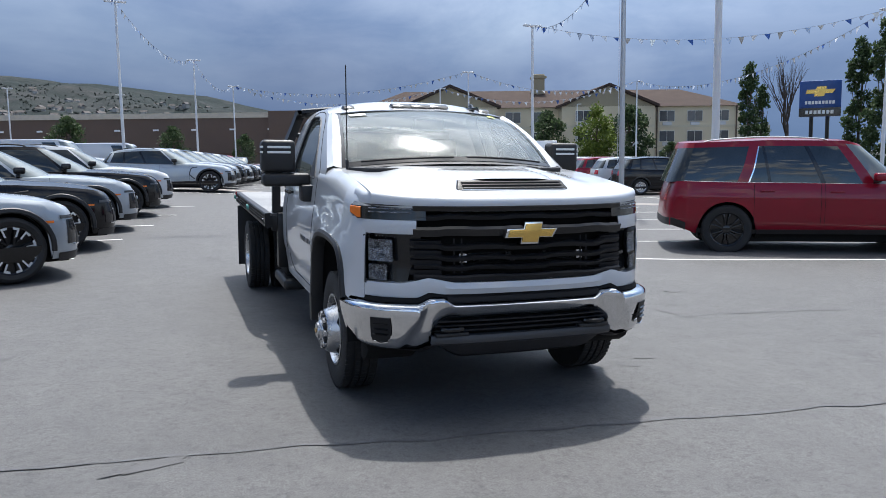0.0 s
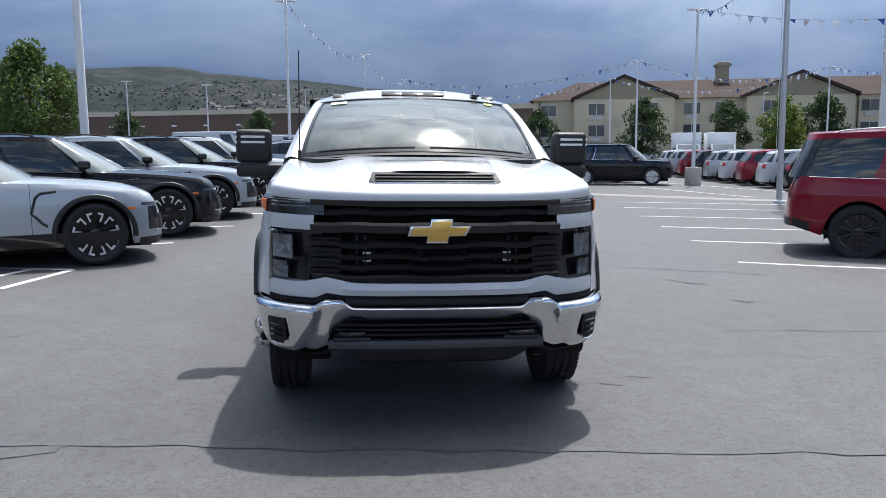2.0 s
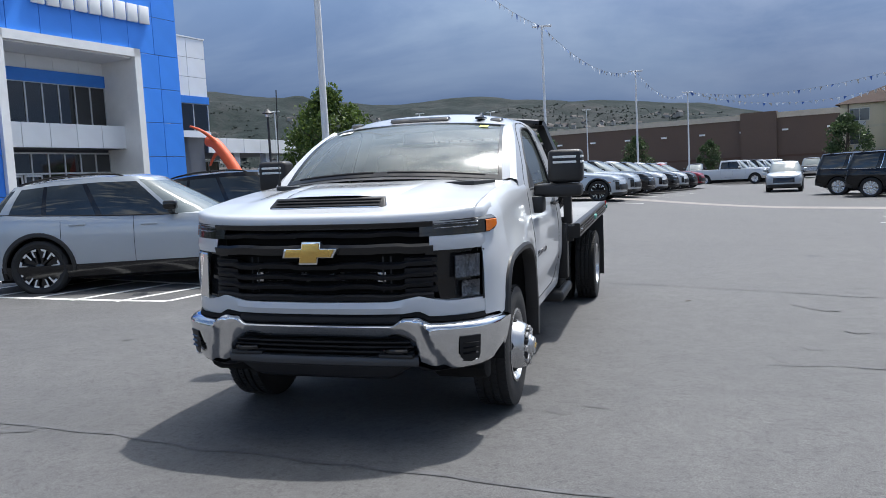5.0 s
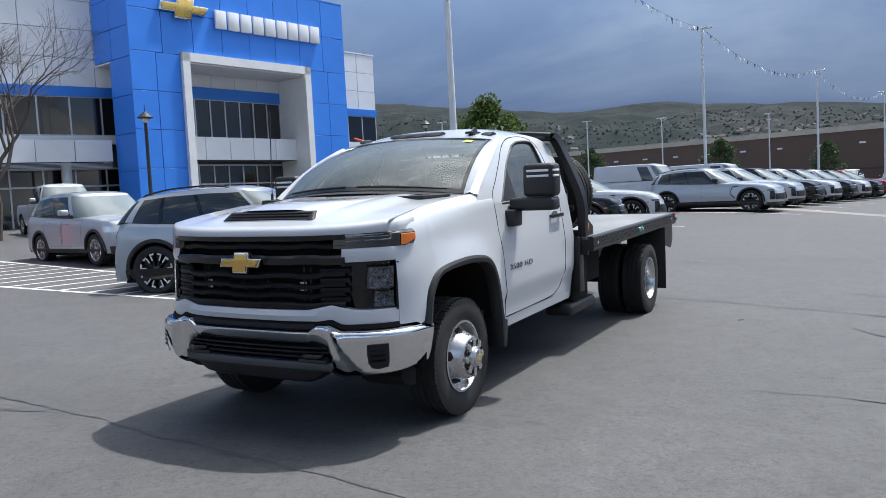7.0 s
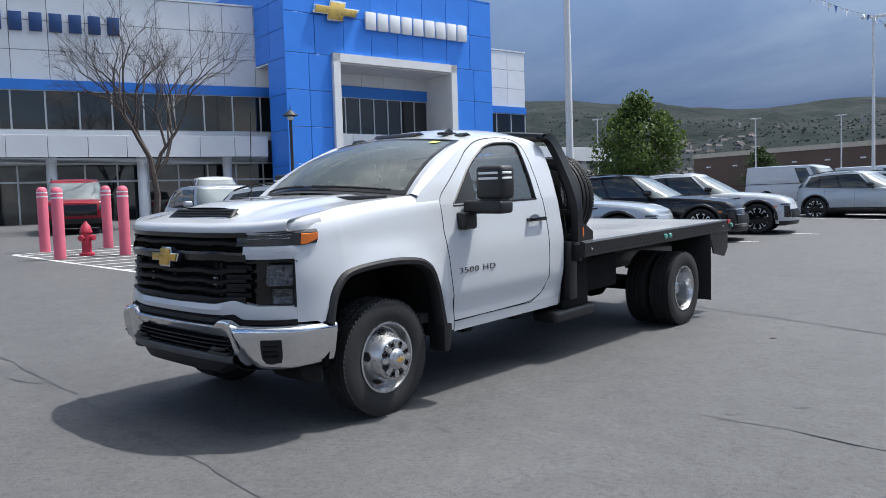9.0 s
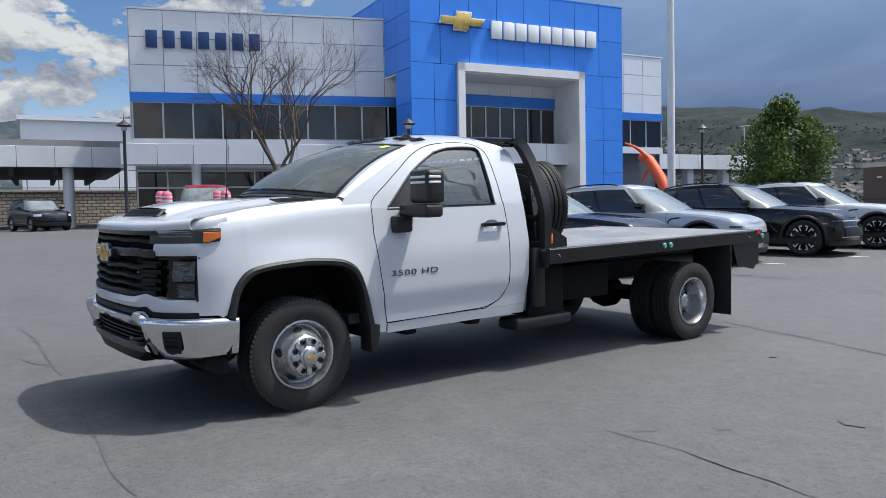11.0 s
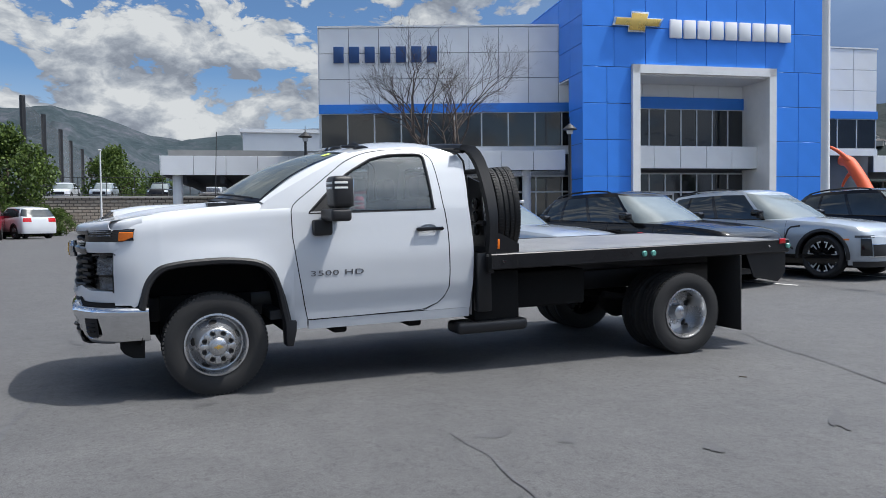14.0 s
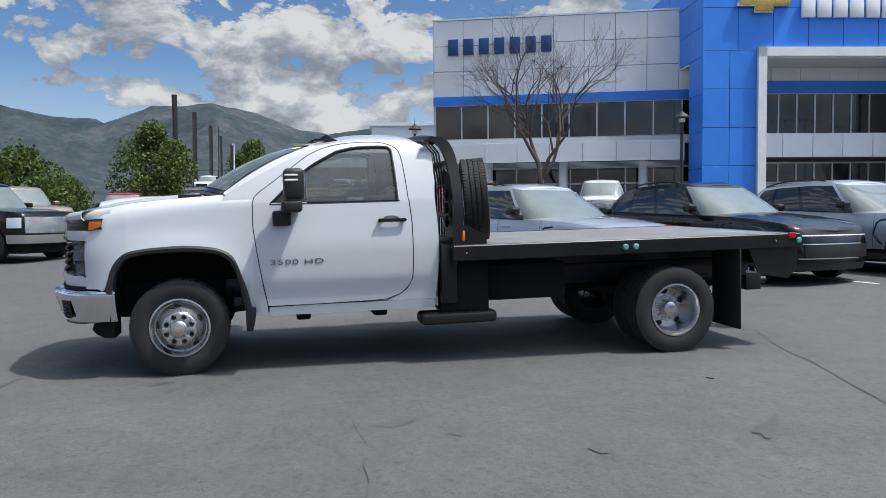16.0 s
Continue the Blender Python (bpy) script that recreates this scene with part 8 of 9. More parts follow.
for p in posts:
    bm = B()
    tube(bm, [(p.x, p.y, 0), (p.x, p.y, 15.0)], 0.30, 8)
    part("post", bm, M_POLEB, NET)
M_NET = clear_glass("net_mesh", (0.74, 0.75, 0.76), 0.6, 1.02)
for a, b in zip(posts, posts[1:]):
    bm = B()
    loft(bm, [[(a.x, a.y, 3.0), (b.x, b.y, 3.0)], [(a.x, a.y, 14.6), (b.x, b.y, 14.6)]])
    ob = part("net", bm, M_NET, NET)
    ob.visible_shadow = False
FENCE = thing("mesh_fence", "thin black mesh fence on top of the retaining wall", "fence", LOT, "", "structure")
for k in range(17):
    bm = B()
    tube(bm, [(-62.3, -24 + 2.2 * k, 3.7), (-62.3, -24 + 2.2 * k, 5.3)], 0.035, 6)
    part("post", bm, M_POLEB, FENCE)
for z in (3.85, 5.25):
    bm = B()
    tube(bm, [(-62.3, -24, z), (-62.3, 11.2, z)], 0.025, 6)
    part("rail", bm, M_POLEB, FENCE)

# a plain wall added out of view on the south side darkens reflections
bm = B()
box(bm, -90, 90, -46.0, -45.5, -1.0, 7.5)
solo("wall_south", bm, stuff("plain_block", (0.16, 0.15, 0.14), 0.85, 0.0, 0.1, 0.3, 8), "plain grey block wall along the far side of the lot", "wall", kind="structure")
# ---- hills, mountains and the town on their slopes ----
# height of the skyline in degrees by bearing
SKYLINE = keyed([(-180, 4), (-150, 5), (-115, 6.3), (-108, 7.0), (-105, 6.5), (-102, 6.2), (-99, 7.3), (-95, 7.9), (-92, 7.2), (-89, 6.0), (-87, 5.7), (-84, 6.2), (-79, 6.6), (-65, 7.0), (-45, 7.2), (-38, 7.2), (-34, 6.9), (-28, 6.2),
                 (-22, 5.6), (-16, 5.8), (-13, 5.8), (-8, 5.2), (-4, 5.0), (1, 4.4), (4, 3.7), (8, 2.9), (14, 2.1), (25, 1.8), (60, 1.8), (150, 3), (180, 4)])


def ridge_far(az):
    return 2300 + 1500 * smooth((-70 - az) / 12)


def terrain(r, az):
    R = ridge_far(az)
    r0 = 0.28 * R
    t = min(max((r - r0) / (R - r0), 0), 1.6)
    H = R * math.tan(radians(SKYLINE(az))) + 1.5
    x, y = r * math.sin(radians(az)), r * math.cos(radians(az))
    n1 = noise.fractal(Vector((x * 0.0016, y * 0.0016, 3.0)), 0.9, 2.1, 6)
    n2 = noise.fractal(Vector((x * 0.0055, y * 0.0055, 9.0)), 0.9, 2.1, 5)
    s = t ** 1.35 if t <= 1 else 1 - 0.5 * (t - 1)
    ridges = (n1 * 0.20 + n2 * 0.11) * (0.25 + 0.75 * 4 * min(t, 1) * (1 - min(t, 1)) if t < 1 else 0.25)
    return x, y, max(-2.0, H * (s + ridges * min(1, t * 3)))


def hill_material(name, tint):
    m = bpy.data.materials.new(name)
    m.use_nodes = True
    n = Nodes(m.node_tree)
    at = n.add("ShaderNodeTexCoord").outputs["Object"]
    a, b = n.noise(at, 0.004, 8.0, 0.62, 0.8), n.noise(at, 0.03, 6.0, 0.6)
    mixv = n.math("ADD", n.math("MULTIPLY", a, 0.6), n.math("MULTIPLY", b, 0.4))
    base = n.ramp(mixv, [(0.32, (0.022, 0.032, 0.024)), (0.47, (0.040, 0.050, 0.036)), (0.56, (0.066, 0.068, 0.050)), (0.68, (0.125, 0.110, 0.082))])
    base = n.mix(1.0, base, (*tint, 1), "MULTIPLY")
    p = n.add("ShaderNodeBsdfPrincipled", None, Base_Color=base, Roughness=0.95, Specular_IOR_Level=0.1)
    n.put(p, "Normal", n.add("ShaderNodeBump", None, Strength=0.7, Distance=8.0, Height=b).outputs[0])
    n.add("ShaderNodeOutputMaterial", None, Surface=p.outputs[0])
    return m


# bluish tints put the haze of distance into the slopes' base colour
M_HAZY_HILL = hill_material("hillside", (0.45, 0.51, 0.70))
M_HAZY_MOUNTAIN = hill_material("mountainside", (0.86, 0.98, 1.55))
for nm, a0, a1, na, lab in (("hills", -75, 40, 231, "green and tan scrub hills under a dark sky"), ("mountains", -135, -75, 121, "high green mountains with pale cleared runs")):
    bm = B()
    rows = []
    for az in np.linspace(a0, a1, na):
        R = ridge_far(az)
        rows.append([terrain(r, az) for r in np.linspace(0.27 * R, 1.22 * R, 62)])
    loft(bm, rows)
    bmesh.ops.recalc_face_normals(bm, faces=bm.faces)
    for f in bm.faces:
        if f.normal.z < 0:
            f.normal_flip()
    solo(nm, bm, M_HAZY_HILL if nm == "hills" else M_HAZY_MOUNTAIN, lab, "hills", kind="structure")
# houses and garden trees on the lower slopes, past counting
rnd = random.Random(21)
walls, roofs = B(), B()
for k in range(1500):
    az = rnd.uniform(-46, 7)
    R = ridge_far(az)
    r = R * rnd.uniform(0.34, 0.34 + 0.42 * rnd.random() ** 0.7)
    if noise.noise(Vector((r * math.sin(radians(az)) * 0.004, r * math.cos(radians(az)) * 0.004, 1.0))) < -0.12:
        continue
    x, y, z = terrain(r, az)
    m = pose(x, y, z, 0, 0, rnd.uniform(0, 180))
    a, b, h = rnd.uniform(3.5, 6.5), rnd.uniform(3, 4.5), rnd.uniform(3, 5.5)
    box(walls, -a, a, -b, b, -3, h, 0, m)
    prism(roofs, [(-b - 0.6, h), (0, h + 3.2), (b + 0.6, h)], "x", -a - 0.5, a + 0.5, 0, m)
M_TOWN = stuff("house_wall", (0.33, 0.32, 0.30), 0.9, 0.0, 0.35, 0.02, 0.05)
M_TOWNROOF = stuff("house_roof", (0.085, 0.078, 0.075), 0.9, 0.0, 0.4, 0.02, 0.05)
solo("house_walls", walls, M_TOWN, "many small pale houses scattered over the hillside", "houses", kind="stuff")
solo("house_roofs", roofs, M_TOWNROOF, "many small grey and brown house roofs on the hillside", "roofs", kind="stuff")


def leaf_material(name, dark, light):
    m = bpy.data.materials.new(name)
    m.use_nodes = True
    n = Nodes(m.node_tree)
    own = n.add("ShaderNodeNewGeometry").outputs["Random Per Island"]
    base = n.ramp(own, [(0.0, dark), (0.6, tuple((a + b) / 2 for a, b in zip(dark, light))), (1.0, light)])
    d = n.add("ShaderNodeBsdfPrincipled", None, Base_Color=base, Roughness=0.6, Specular_IOR_Level=0.25)
    t = n.add("ShaderNodeBsdfTranslucent", None, Color=base)
    mixed = n.add("ShaderNodeMixShader", None, i0=0.3, i1=d.outputs[0], i2=t.outputs[0])
    n.add("ShaderNodeOutputMaterial", None, Surface=mixed.outputs[0])
    return m


M_LEAF_A = leaf_material("leaf_green", (0.036, 0.064, 0.016), (0.12, 0.175, 0.038))
M_LEAF_B = leaf_material("leaf_dark", (0.028, 0.050, 0.022), (0.080, 0.120, 0.048))
M_LEAF_C = leaf_material("leaf_bright", (0.06, 0.095, 0.015), (0.17, 0.22, 0.04))
M_BARK = stuff("bark", (0.085, 0.065, 0.05), 0.95, 0.0, 0.3, 4, 60, 0.8)

# far woods between the houses
verts, faces = [], []
for k in range(6500):
    az = rnd.uniform(-48, 9)
    R = ridge_far(az)
    r = R * rnd.uniform(0.30, 0.80)
    x, y, z = terrain(r, az)
    s = rnd.uniform(1.2, 2.8)
    for j in range(3):
        ox, oy, oz = rnd.uniform(-s, s) * 0.6, rnd.uniform(-s, s) * 0.6, rnd.uniform(0.2, 0.9) * s
        i = len(verts)
        q = s * rnd.uniform(0.5, 0.9)
        verts += [(x + ox + q * math.cos(c + rnd.uniform(0, 1)), y + oy + q * math.sin(c + rnd.uniform(0, 1)), z + oz + rnd.uniform(-0.4, 0.4) * q) for c in (0, 2.1, 4.2)] + [(x + ox, y + oy, z + oz + q), (x + ox, y + oy, z + oz - q)]
        faces += [(i, i + 1, i + 3), (i + 1, i + 2, i + 3), (i + 2, i, i + 3), (i + 1, i, i + 4), (i + 2, i + 1, i + 4), (i, i + 2, i + 4)]
me = bpy.data.meshes.new("hillside_trees")
me.from_pydata(verts, [], faces)
# leaf colours greyed towards blue, with distance haze painted in
me.materials.append(leaf_material("leaf_far", (0.030, 0.042, 0.038), (0.052, 0.066, 0.056)))
tagged(new("hillside_trees", me), "dark garden trees and scrub among the hillside houses", "trees", "", "stuff")


# ---- trees ----
def leaf_crown(seed, clumps, per, size, shape):
    """Many small leaves in clumps; shape(rnd) gives a clump's centre and radius."""
    r = random.Random(seed)
    verts, faces = [], []
    for _ in range(clumps):
        (cx_, cy_, cz_), q = shape(r)
        for _ in range(per):
            d = Vector((r.gauss(0, 1), r.gauss(0, 1), r.gauss(0, 0.85)))
            d = d.normalized() * q * r.random() ** 0.4
            c = Vector((cx_, cy_, cz_)) + d
            a = Vector((r.gauss(0, 1), r.gauss(0, 1), r.gauss(0, 1))).normalized()
            b = a.orthogonal().normalized()
            b = (b * math.cos(r.uniform(0, 6)) + a.cross(b) * math.sin(r.uniform(0, 6)))
            s = size * r.uniform(0.6, 1.25)
            i = len(verts)
            verts += [tuple(c - a * s * 0.5), tuple(c + b * s * 0.32), tuple(c + a * s * 0.5), tuple(c - b * s * 0.32)]
            faces.append((i, i + 1, i + 2, i + 3))
    me = bpy.data.meshes.new("crown")
    me.from_pydata(verts, [], faces)
    return me


def branch_mesh(seed, h, spread, limbs, r0, lean=0.5):
    r = random.Random(seed)
    bm = B()
    tube(bm, [(0, 0, -0.2), (r.uniform(-0.1, 0.1), r.uniform(-0.1, 0.1), h * 0.35), (r.uniform(-0.2, 0.2), r.uniform(-0.2, 0.2), h * 0.72)], r0, 9, True, r0 * 0.45)
    for k in range(limbs):
        a = 2 * math.pi * k / limbs + r.uniform(-0.4, 0.4)
        z0 = h * r.uniform(0.25, 0.55)
        e = spread * r.uniform(0.55, 0.95)
        tube(bm, [(0, 0, z0), (math.cos(a) * e * 0.45, math.sin(a) * e * 0.45, z0 + h * 0.14), (math.cos(a) * e, math.sin(a) * e, z0 + h * r.uniform(0.22, 0.42))], r0 * 0.4, 6, True, r0 * 0.12)
    return put_mesh("trunk", bm, M_BARK)


def leafy(seed, h, wd, leaf_mat, size, clumps=46, per=75, low=0.22):
    def shape(r):
        t = r.random()
        z = h * lerp(low, 0.94, t)
        reach = wd / 2 * (math.sin(math.pi * min(1, max(0, (t * 0.92 + 0.10)))) ** 0.6)
        a, q = r.uniform(0, 2 * math.pi), wd * r.uniform(0.09, 0.17)
        e = max(0, reach - q) * r.random() ** 0.35
        return (e * math.cos(a), e * math.sin(a), z), q
    me = leaf_crown(seed, clumps, per, size, shape)
    me.materials.append(leaf_mat)
    return branch_mesh(seed, h, wd * 0.42, 7, 0.018 * h + 0.03), me


def tree(x, y, data, label, group="", scale=1.0, turn=0.0, z=None):
    root = thing("tree", label, "tree", pose(x, y, ground_z(x, y) if z is None else z, 0, 0, turn), group)
    root.scale = (scale, scale, scale)
    part("trunk", data[0], None, root)
    part("crown", data[1], None, root)
    return root


LEAFY = leafy(1, 6.9, 7.2, M_LEAF_A, 0.26, 84, 110, 0.16)
ROUND = leafy(2, 6.5, 5.6, M_LEAF_B, 0.30, 54, 90, 0.10)
BRIGHT = leafy(3, 6.8, 5.2, M_LEAF_C, 0.30, 50, 80)
LOW = leafy(4, 4.2, 6.2, M_LEAF_A, 0.26, 60, 100, 0.08)


def polar(x, y, az, d):
    return x + d * math.sin(radians(az)), y + d * math.cos(radians(az))


tree(-21.0, 44.0, LEAFY, "full green leafy tree beside the showroom lot")
tree(-26.5, 52.0, LEAFY, "full green leafy tree beside the showroom lot", "", 0.8, 70)
for az, d, data, s in ((25.0, 82, ROUND, 1.0), (28.5, 80, BRIGHT, 1.0), (30.8, 86, ROUND, 1.1), (19.5, 84, ROUND, 1.1), (33.6, 88, ROUND, 0.5), (12.2, 90, ROUND, 1.0)):
    x, y = polar(-1.73, -5.11, az, d)
    tree(x, y, data, "rounded green street tree in front of the hotel", "trees along the hotel", s, az * 7, -0.4)
for az, d, s in ((-7.8, 100, 1.0), (-1.3, 104, 0.85), (-16.5, 96, 0.95), (3.5, 108, 0.7)):
    x, y = polar(-1.73, -5.11, az, d)
    tree(x, y, ROUND, "low dark green tree against the brown store", "trees along the store", s, az * 11, 0.3)
for az, d, data, s, t in ((-98.0, 55, LEAFY, 0.95, 40), (-91.6, 84, LEAFY, 1.15, 130), (-106.0, 46, LOW, 1.0, 0), (-103.5, 60, LOW, 0.8, 80), (-88.8, 120, LEAFY, 1.1, 20)):
    x, y = polar(7.2, -0.14, az, d)
    tree(x, y, data, "dense green tree at the western edge of the lot", "trees at the western edge", s, t)


def poplar(seed, h, wd):
    def shape(r):
        t = r.random()
        z = h * lerp(0.06, 0.97, t)
        reach = wd / 2 * (1 - t) ** 0.45 * min(1, t * 8 + 0.3)
        a = r.uniform(0, 2 * math.pi)
        e = reach * r.random() ** 0.5
        return (e * math.cos(a), e * math.sin(a), z), wd * r.uniform(0.10, 0.17)
    me = leaf_crown(seed, 80, 70, 0.32, shape)
    me.materials.append(M_LEAF_B)
    return branch_mesh(seed, h, wd * 0.3, 6, 0.16), me


POPLAR = poplar(9, 12.2, 3.4)
for az, d, s in ((38.6, 80, 0.85), (39.4, 84, 0.7), (45.2, 62, 0.8), (46.6, 58, 0.85), (47.8, 62, 0.75)):
    x, y = polar(-1.73, -5.11, az, d)
    tree(x, y, POPLAR, "tall narrow dark green poplar by the road", "poplars by the road", s, az * 13, -0.4)


# ---- bare trees ----
def bare_mesh(seed, h, r0, depth=5, droop=0.0, wide=0.6):
    r = random.Random(seed)
    stem, crown = B(), B()

    def grow(p, d, length, rad, level):
        bm = stem if level > depth - 2 else crown
        mid = p + d * length * 0.5 + Vector((r.gauss(0, 1), r.gauss(0, 1), r.gauss(0, 0.5))) * length * 0.05
        q = p + d * length
        tube(bm, [p, mid, q], rad, 7 if level > 3 else 3, level == 0, rad * 0.60)
        if level == 0:
            return
        n = 4 if level >= depth - 1 else r.choice((2, 3, 3))
        for k in range(n):
            a = r.uniform(0, 2 * math.pi)
            side = d.orthogonal().normalized()
            side = side * math.cos(a) + d.cross(side) * math.sin(a)
            nd = (d + side * r.uniform(wide * 0.6, wide * 1.25) + Vector((0, 0, 0.16))).normalized()
            grow(q if k < 2 else p.lerp(q, 0.7), nd, length * r.uniform(0.62, 0.84), rad * 0.56, level - 1)
    grow(Vector((0, 0, -0.1)), Vector((0.02, 0.0, 1)).normalized(), h * 0.26, r0, depth)
    return put_mesh("trunk", stem, M_TWIG), put_mesh("crown", crown, M_TWIG)


def bare_tree(root, meshes):
    part("trunk", meshes[0], None, root)
    part("crown", meshes[1], None, root, "leafless twigs")


M_TWIG = stuff("grey_bark", (0.075, 0.06, 0.052), 0.95, 0.0, 0.3, 4, 60, 0.5)
bare = thing("bare_tree", "leafless grey-brown tree in front of the showroom windows", "tree", pose(-23.4, 11.1, ground_z(-23.4, 11.1), 0, 0, 215))
bare_tree(bare, bare_mesh(12, 10.4, 0.155, 7, 0, 0.72))
x, y = polar(-1.73, -5.11, 41.0, 84)
bare2 = thing("bare_tree", "tall narrow leafless tree by the road", "tree", pose(x, y, -0.4))
bare_tree(bare2, bare_mesh(14, 12.5, 0.22, 5, 0, 0.28))
# shrubs below the retaining wall
for k in range(6):
    x, y = polar(7.2, -0.14, -95.2 - 0.9 * k, 52 + (k % 3))
    tree(x, y, LOW, "low green shrub at the foot of the wall", "shrubs by the wall", 0.38 + 0.06 * (k % 2), 40 * k)
# ---- parked cars ----
# the electric row in front of the showroom; each faces the aisle
EV_LABEL = "{} electric crossover with star wheels, parked nose-out in a row"
EVS = [("silver", M_SILVER, -4.21, 6.02, 114), ("black", M_BLACKP, -3.98, 9.05, 106), ("silver", M_SILVER, -3.80, 11.9, 104), ("black", M_BLACKP, -3.48, 15.2, 103), ("white", M_WHITE, -3.27, 18.2, 102)]
first = {}
for tint, mt, x, y, h in EVS:
    lab = EV_LABEL.format(tint)
    m = park(x, y, h)
    if tint in first:
        copy_thing(first[tint], m)
    else:
        first[tint] = make_car("electric_crossover", lab, "car", fix(ev_spec(), mt), mt, m, "electric crossovers in the showroom row")
# the same kind beyond the cross aisle
for tint, mt, x, y, h in [("silver", M_SILVER, -1.10, 26.4, 84), ("silver", M_SILVER, -0.75, 29.6, 83), ("black", M_BLACKP, -0.3, 32.6, 83), ("white", M_WHITE, 0.2, 35.6, 82), ("black", M_BLACKP, 0.7, 38.6, 82), ("white", M_WHITE, 1.2, 41.7, 82), ("black", M_BLACKP, 1.7, 44.8, 82), ("red", M_RED, 2.2, 47.8, 82)]:
    lab = EV_LABEL.format(tint)
    if tint in first:
        copy_thing(first[tint], park(x, y, h))
    else:
        first[tint] = make_car("electric_crossover", lab, "car", fix(ev_spec(), mt), mt, park(x, y, h), "electric crossovers in the showroom row")
# the red utility across the aisle
make_car("large_suv", "dark red full-size sport utility with black wheels and chrome window trim", "car", fix(full_suv_spec(), M_RED), M_RED, park(10.03, 5.55, 62))
# other parked vehicles, each kind built once for a colour and then copied
FLEET = {}


def fleet(kind, tint, x, y, heading, group=""):
    paints = {"white": M_WHITE, "black": M_BLACKP, "silver": M_SILVER, "grey": M_GREY, "red": M_RED, "blue": M_BLUEP, "tan": M_TAN}
    specs = {"compact_suv": compact_spec, "large_suv": lambda: full_suv_spec(False), "pickup_truck": pickup_spec, "cargo_van": van_spec}
    says = {"compact_suv": "{} compact crossover parked on the asphalt lot", "large_suv": "{} full-size sport utility parked on the lot", "pickup_truck": "{} crew-cab pickup truck parked on the lot", "cargo_van": "{} long cargo van parked on the lot"}
    cats = {"compact_suv": "car", "large_suv": "car", "pickup_truck": "truck", "cargo_van": "van"}
    m = park(x, y, heading)
    if (kind, tint) in FLEET:
        ob = copy_thing(FLEET[(kind, tint)], m)
    else:
        ob = FLEET[(kind, tint)] = make_car(kind, says[kind].format(tint), cats[kind], fix(specs[kind](), paints[tint]), paints[tint], m)
    if group:
        ob["group"] = group
    return ob


fleet("compact_suv", "silver", -11.2, 7.1, 80)
fleet("large_suv", "red", -23.0, 8.0, 67)
fleet("pickup_truck", "white", -22.5, 13.5, 70)
fleet("cargo_van", "white", -6.5, 37.5, 84)
fleet("cargo_van", "white", -4.0, 43.5, 84)
fleet("large_suv", "black", 12.5, 31.6, 74)
fleet("large_suv", "black", 11.8, 34.8, 74)
fleet("compact_suv", "silver", 7.0, 41.0, -8)
ROW = [("compact_suv", "black"), ("compact_suv", "white"), ("compact_suv", "red"), ("compact_suv", "white"), ("compact_suv", "silver"), ("compact_suv", "black"), ("compact_suv", "red"), ("compact_suv", "silver"), ("compact_suv", "white")]
for k, (kind, tint) in enumerate(ROW):
    fleet(kind, tint, 19.45 + 0.25 * k, 24.95 + 2.55 * k, 76, "crossovers in the far row")
for k, tint in enumerate(("white", "white", "black", "white", "silver")):
    fleet("pickup_truck", tint, 7.2 + 0.9 * k, 62.0 + 3.3 * k, 80, "pickup trucks along the far lot")
for k, tint in enumerate(("white", "black", "white", "white", "silver", "white", "white", "white")):
    fleet("pickup_truck", tint, 10.0 + 3.3 * k, 79.0 - 1.1 * k, -12, "pickup trucks along the far lot")
for x, y, tint in ((-1.0, 75, "white"), (2.5, 76, "black"), (-4.5, 77, "white"), (-14, 62, "white"), (-17.5, 63, "silver")):
    fleet("compact_suv", tint, x, y, -10)
fleet("compact_suv", "black", -37.0, 5.2, 100)
fleet("compact_suv", "white", -40.0, -6.8, -60)
fleet("large_suv", "red", -36.0, -7.6, 95)
fleet("pickup_truck", "black", -13.3, -5.4, 150)


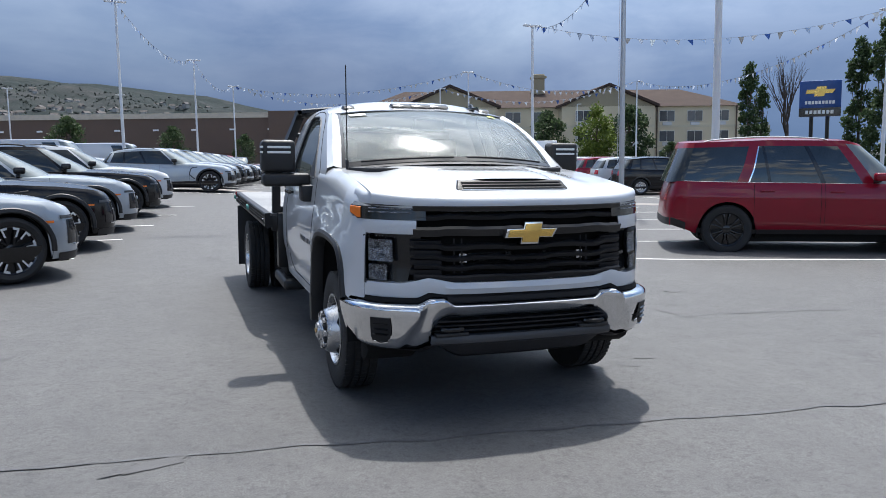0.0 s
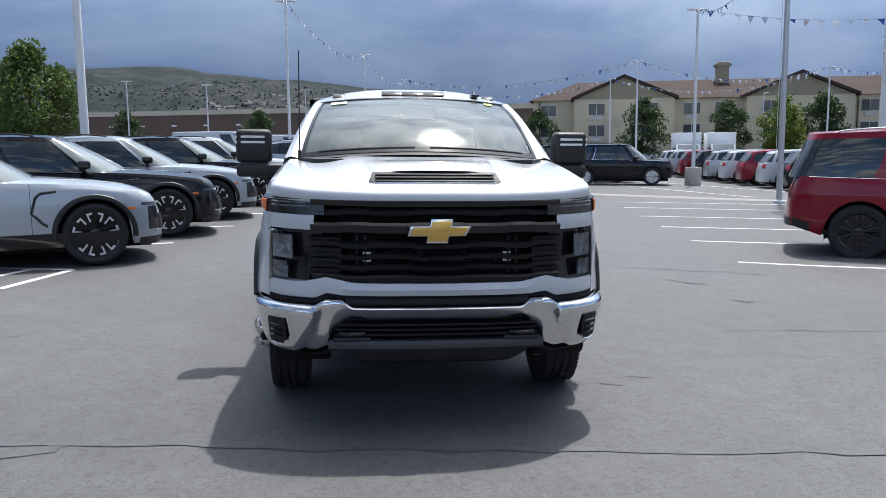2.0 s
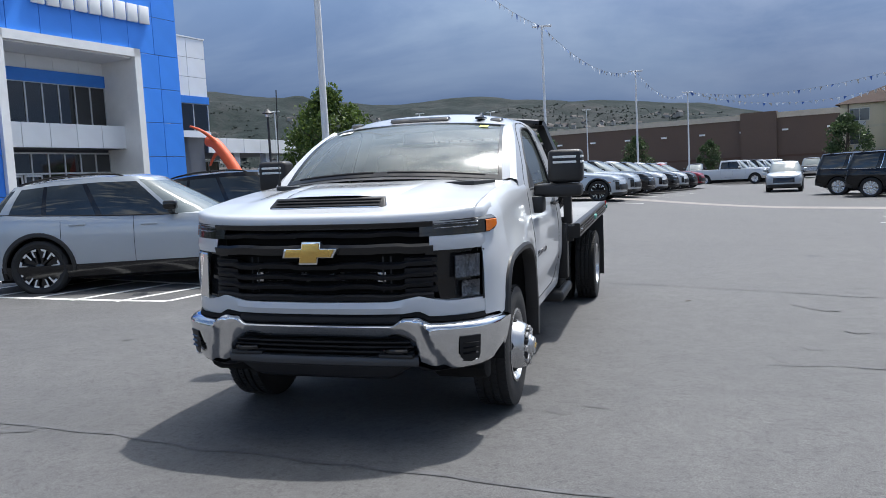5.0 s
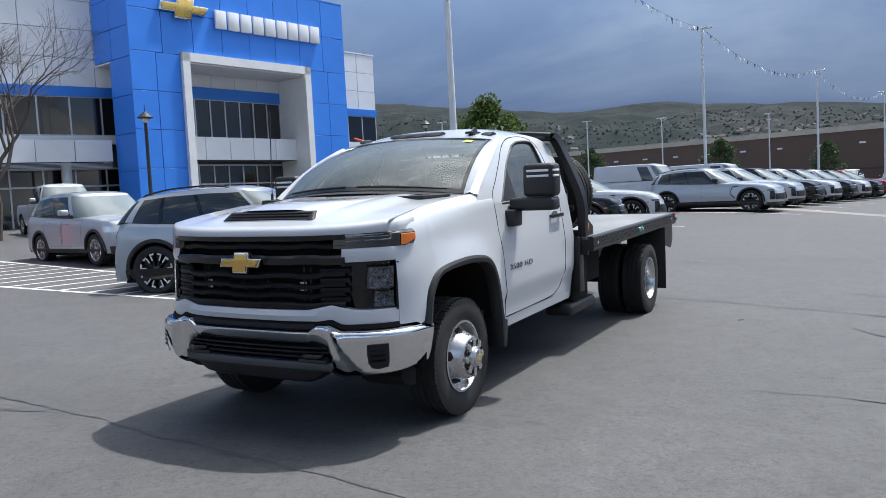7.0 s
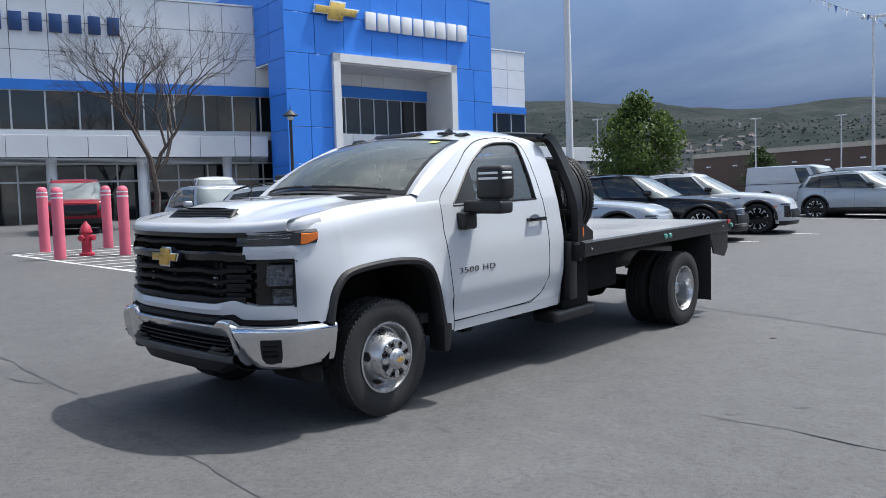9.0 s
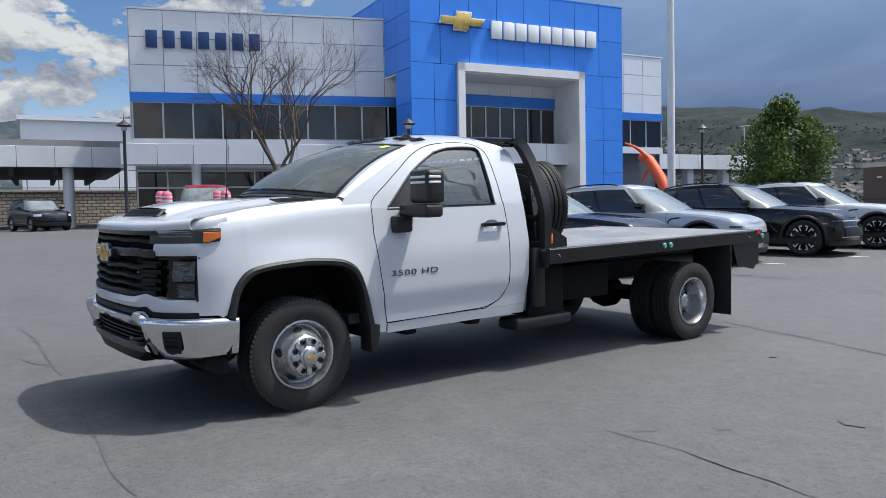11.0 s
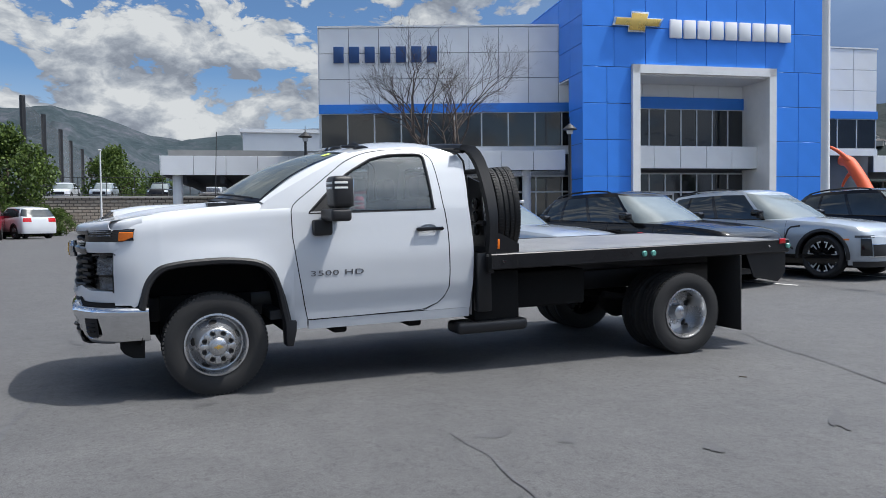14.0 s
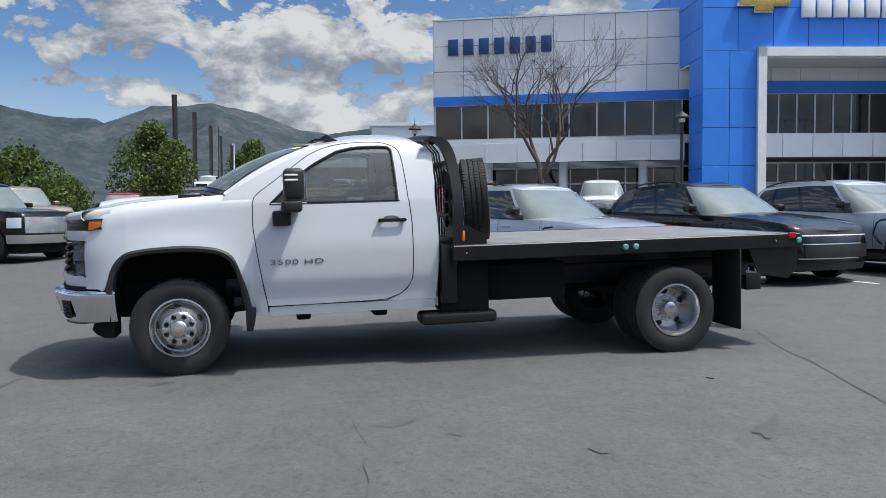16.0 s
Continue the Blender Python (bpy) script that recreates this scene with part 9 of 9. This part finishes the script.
def box_truck(m):
    """A cab with a tall plain cargo box behind it; y runs rearward from the front axle."""
    root = thing("box_truck", "white box truck with a tall plain cargo box", "truck", m, "box trucks along the far lot")
    bm = B()
    prism(bm, [(-0.95, 0.50), (-0.98, 1.05), (-0.55, 1.22), (0.25, 1.32), (0.85, 2.05), (1.75, 2.10), (1.75, 0.50)], "x", -0.98, 0.98, 0.05)
    cab = part("cab", bm, M_WHITE, root)
    bm = B()
    prism(bm, [(0.27, 1.36), (0.81, 2.00), (0.79, 2.02), (0.25, 1.38)], "x", -0.84, 0.84)
    part("windscreen", bm, M_SKYSCREEN, cab, "dark windscreen")
    for sg in (1, -1):
        bm = B()
        prism(bm, [(0.55, 1.36), (0.98, 1.95), (1.60, 1.97), (1.60, 1.36)], "x", sg * 0.975, sg * 0.99)
        part("side_window", bm, M_CARGLASS, cab, "dark side window")
        bm = B()
        box(bm, sg * 0.62, sg * 0.93, -1.0, -0.9, 0.82, 1.02, 0.02)
        part("headlamp", bm, M_LAMPW, cab)
        bm = B()
        box(bm, sg * 1.04, sg * 1.24, 0.42, 0.50, 1.35, 1.75, 0.03)
        part("mirror", bm, M_PLASTIC, cab)
        for ya in (0.0, 4.3):
            car_wheel("silver", 0.39, 0.22, root, sg * 0.86, ya)
    bm = B()
    box(bm, -0.6, 0.6, -1.0, -0.92, 0.72, 1.02, 0.02)
    part("grille", bm, M_DARKPL, cab, "dark grille")
    bm = B()
    box(bm, -0.97, 0.97, -1.08, -0.88, 0.45, 0.68, 0.03)
    part("front_bumper", bm, M_PLASTIC, cab)
    bm = B()
    box(bm, -1.15, 1.15, 1.95, 6.3, 0.95, 3.05, 0.04)
    part("cargo_box", bm, M_SIGNWHITE, root, "tall plain white cargo box")
    bm = B()
    box(bm, -0.45, 0.45, 1.2, 6.2, 0.60, 0.95)
    part("chassis", bm, M_UNDER, root)
    return root


box_truck(park(25.4, 59.6, -18))
box_truck(park(28.2, 59.0, -18))
fleet("pickup_truck", "tan", -22.0, -7.6, 130)
for kind, tint, m in UPPER_CARS:
    if (kind, tint) not in FLEET:
        fleet(kind, tint, -70, -30, 90)
    copy_thing(FLEET[(kind, tint)], m)
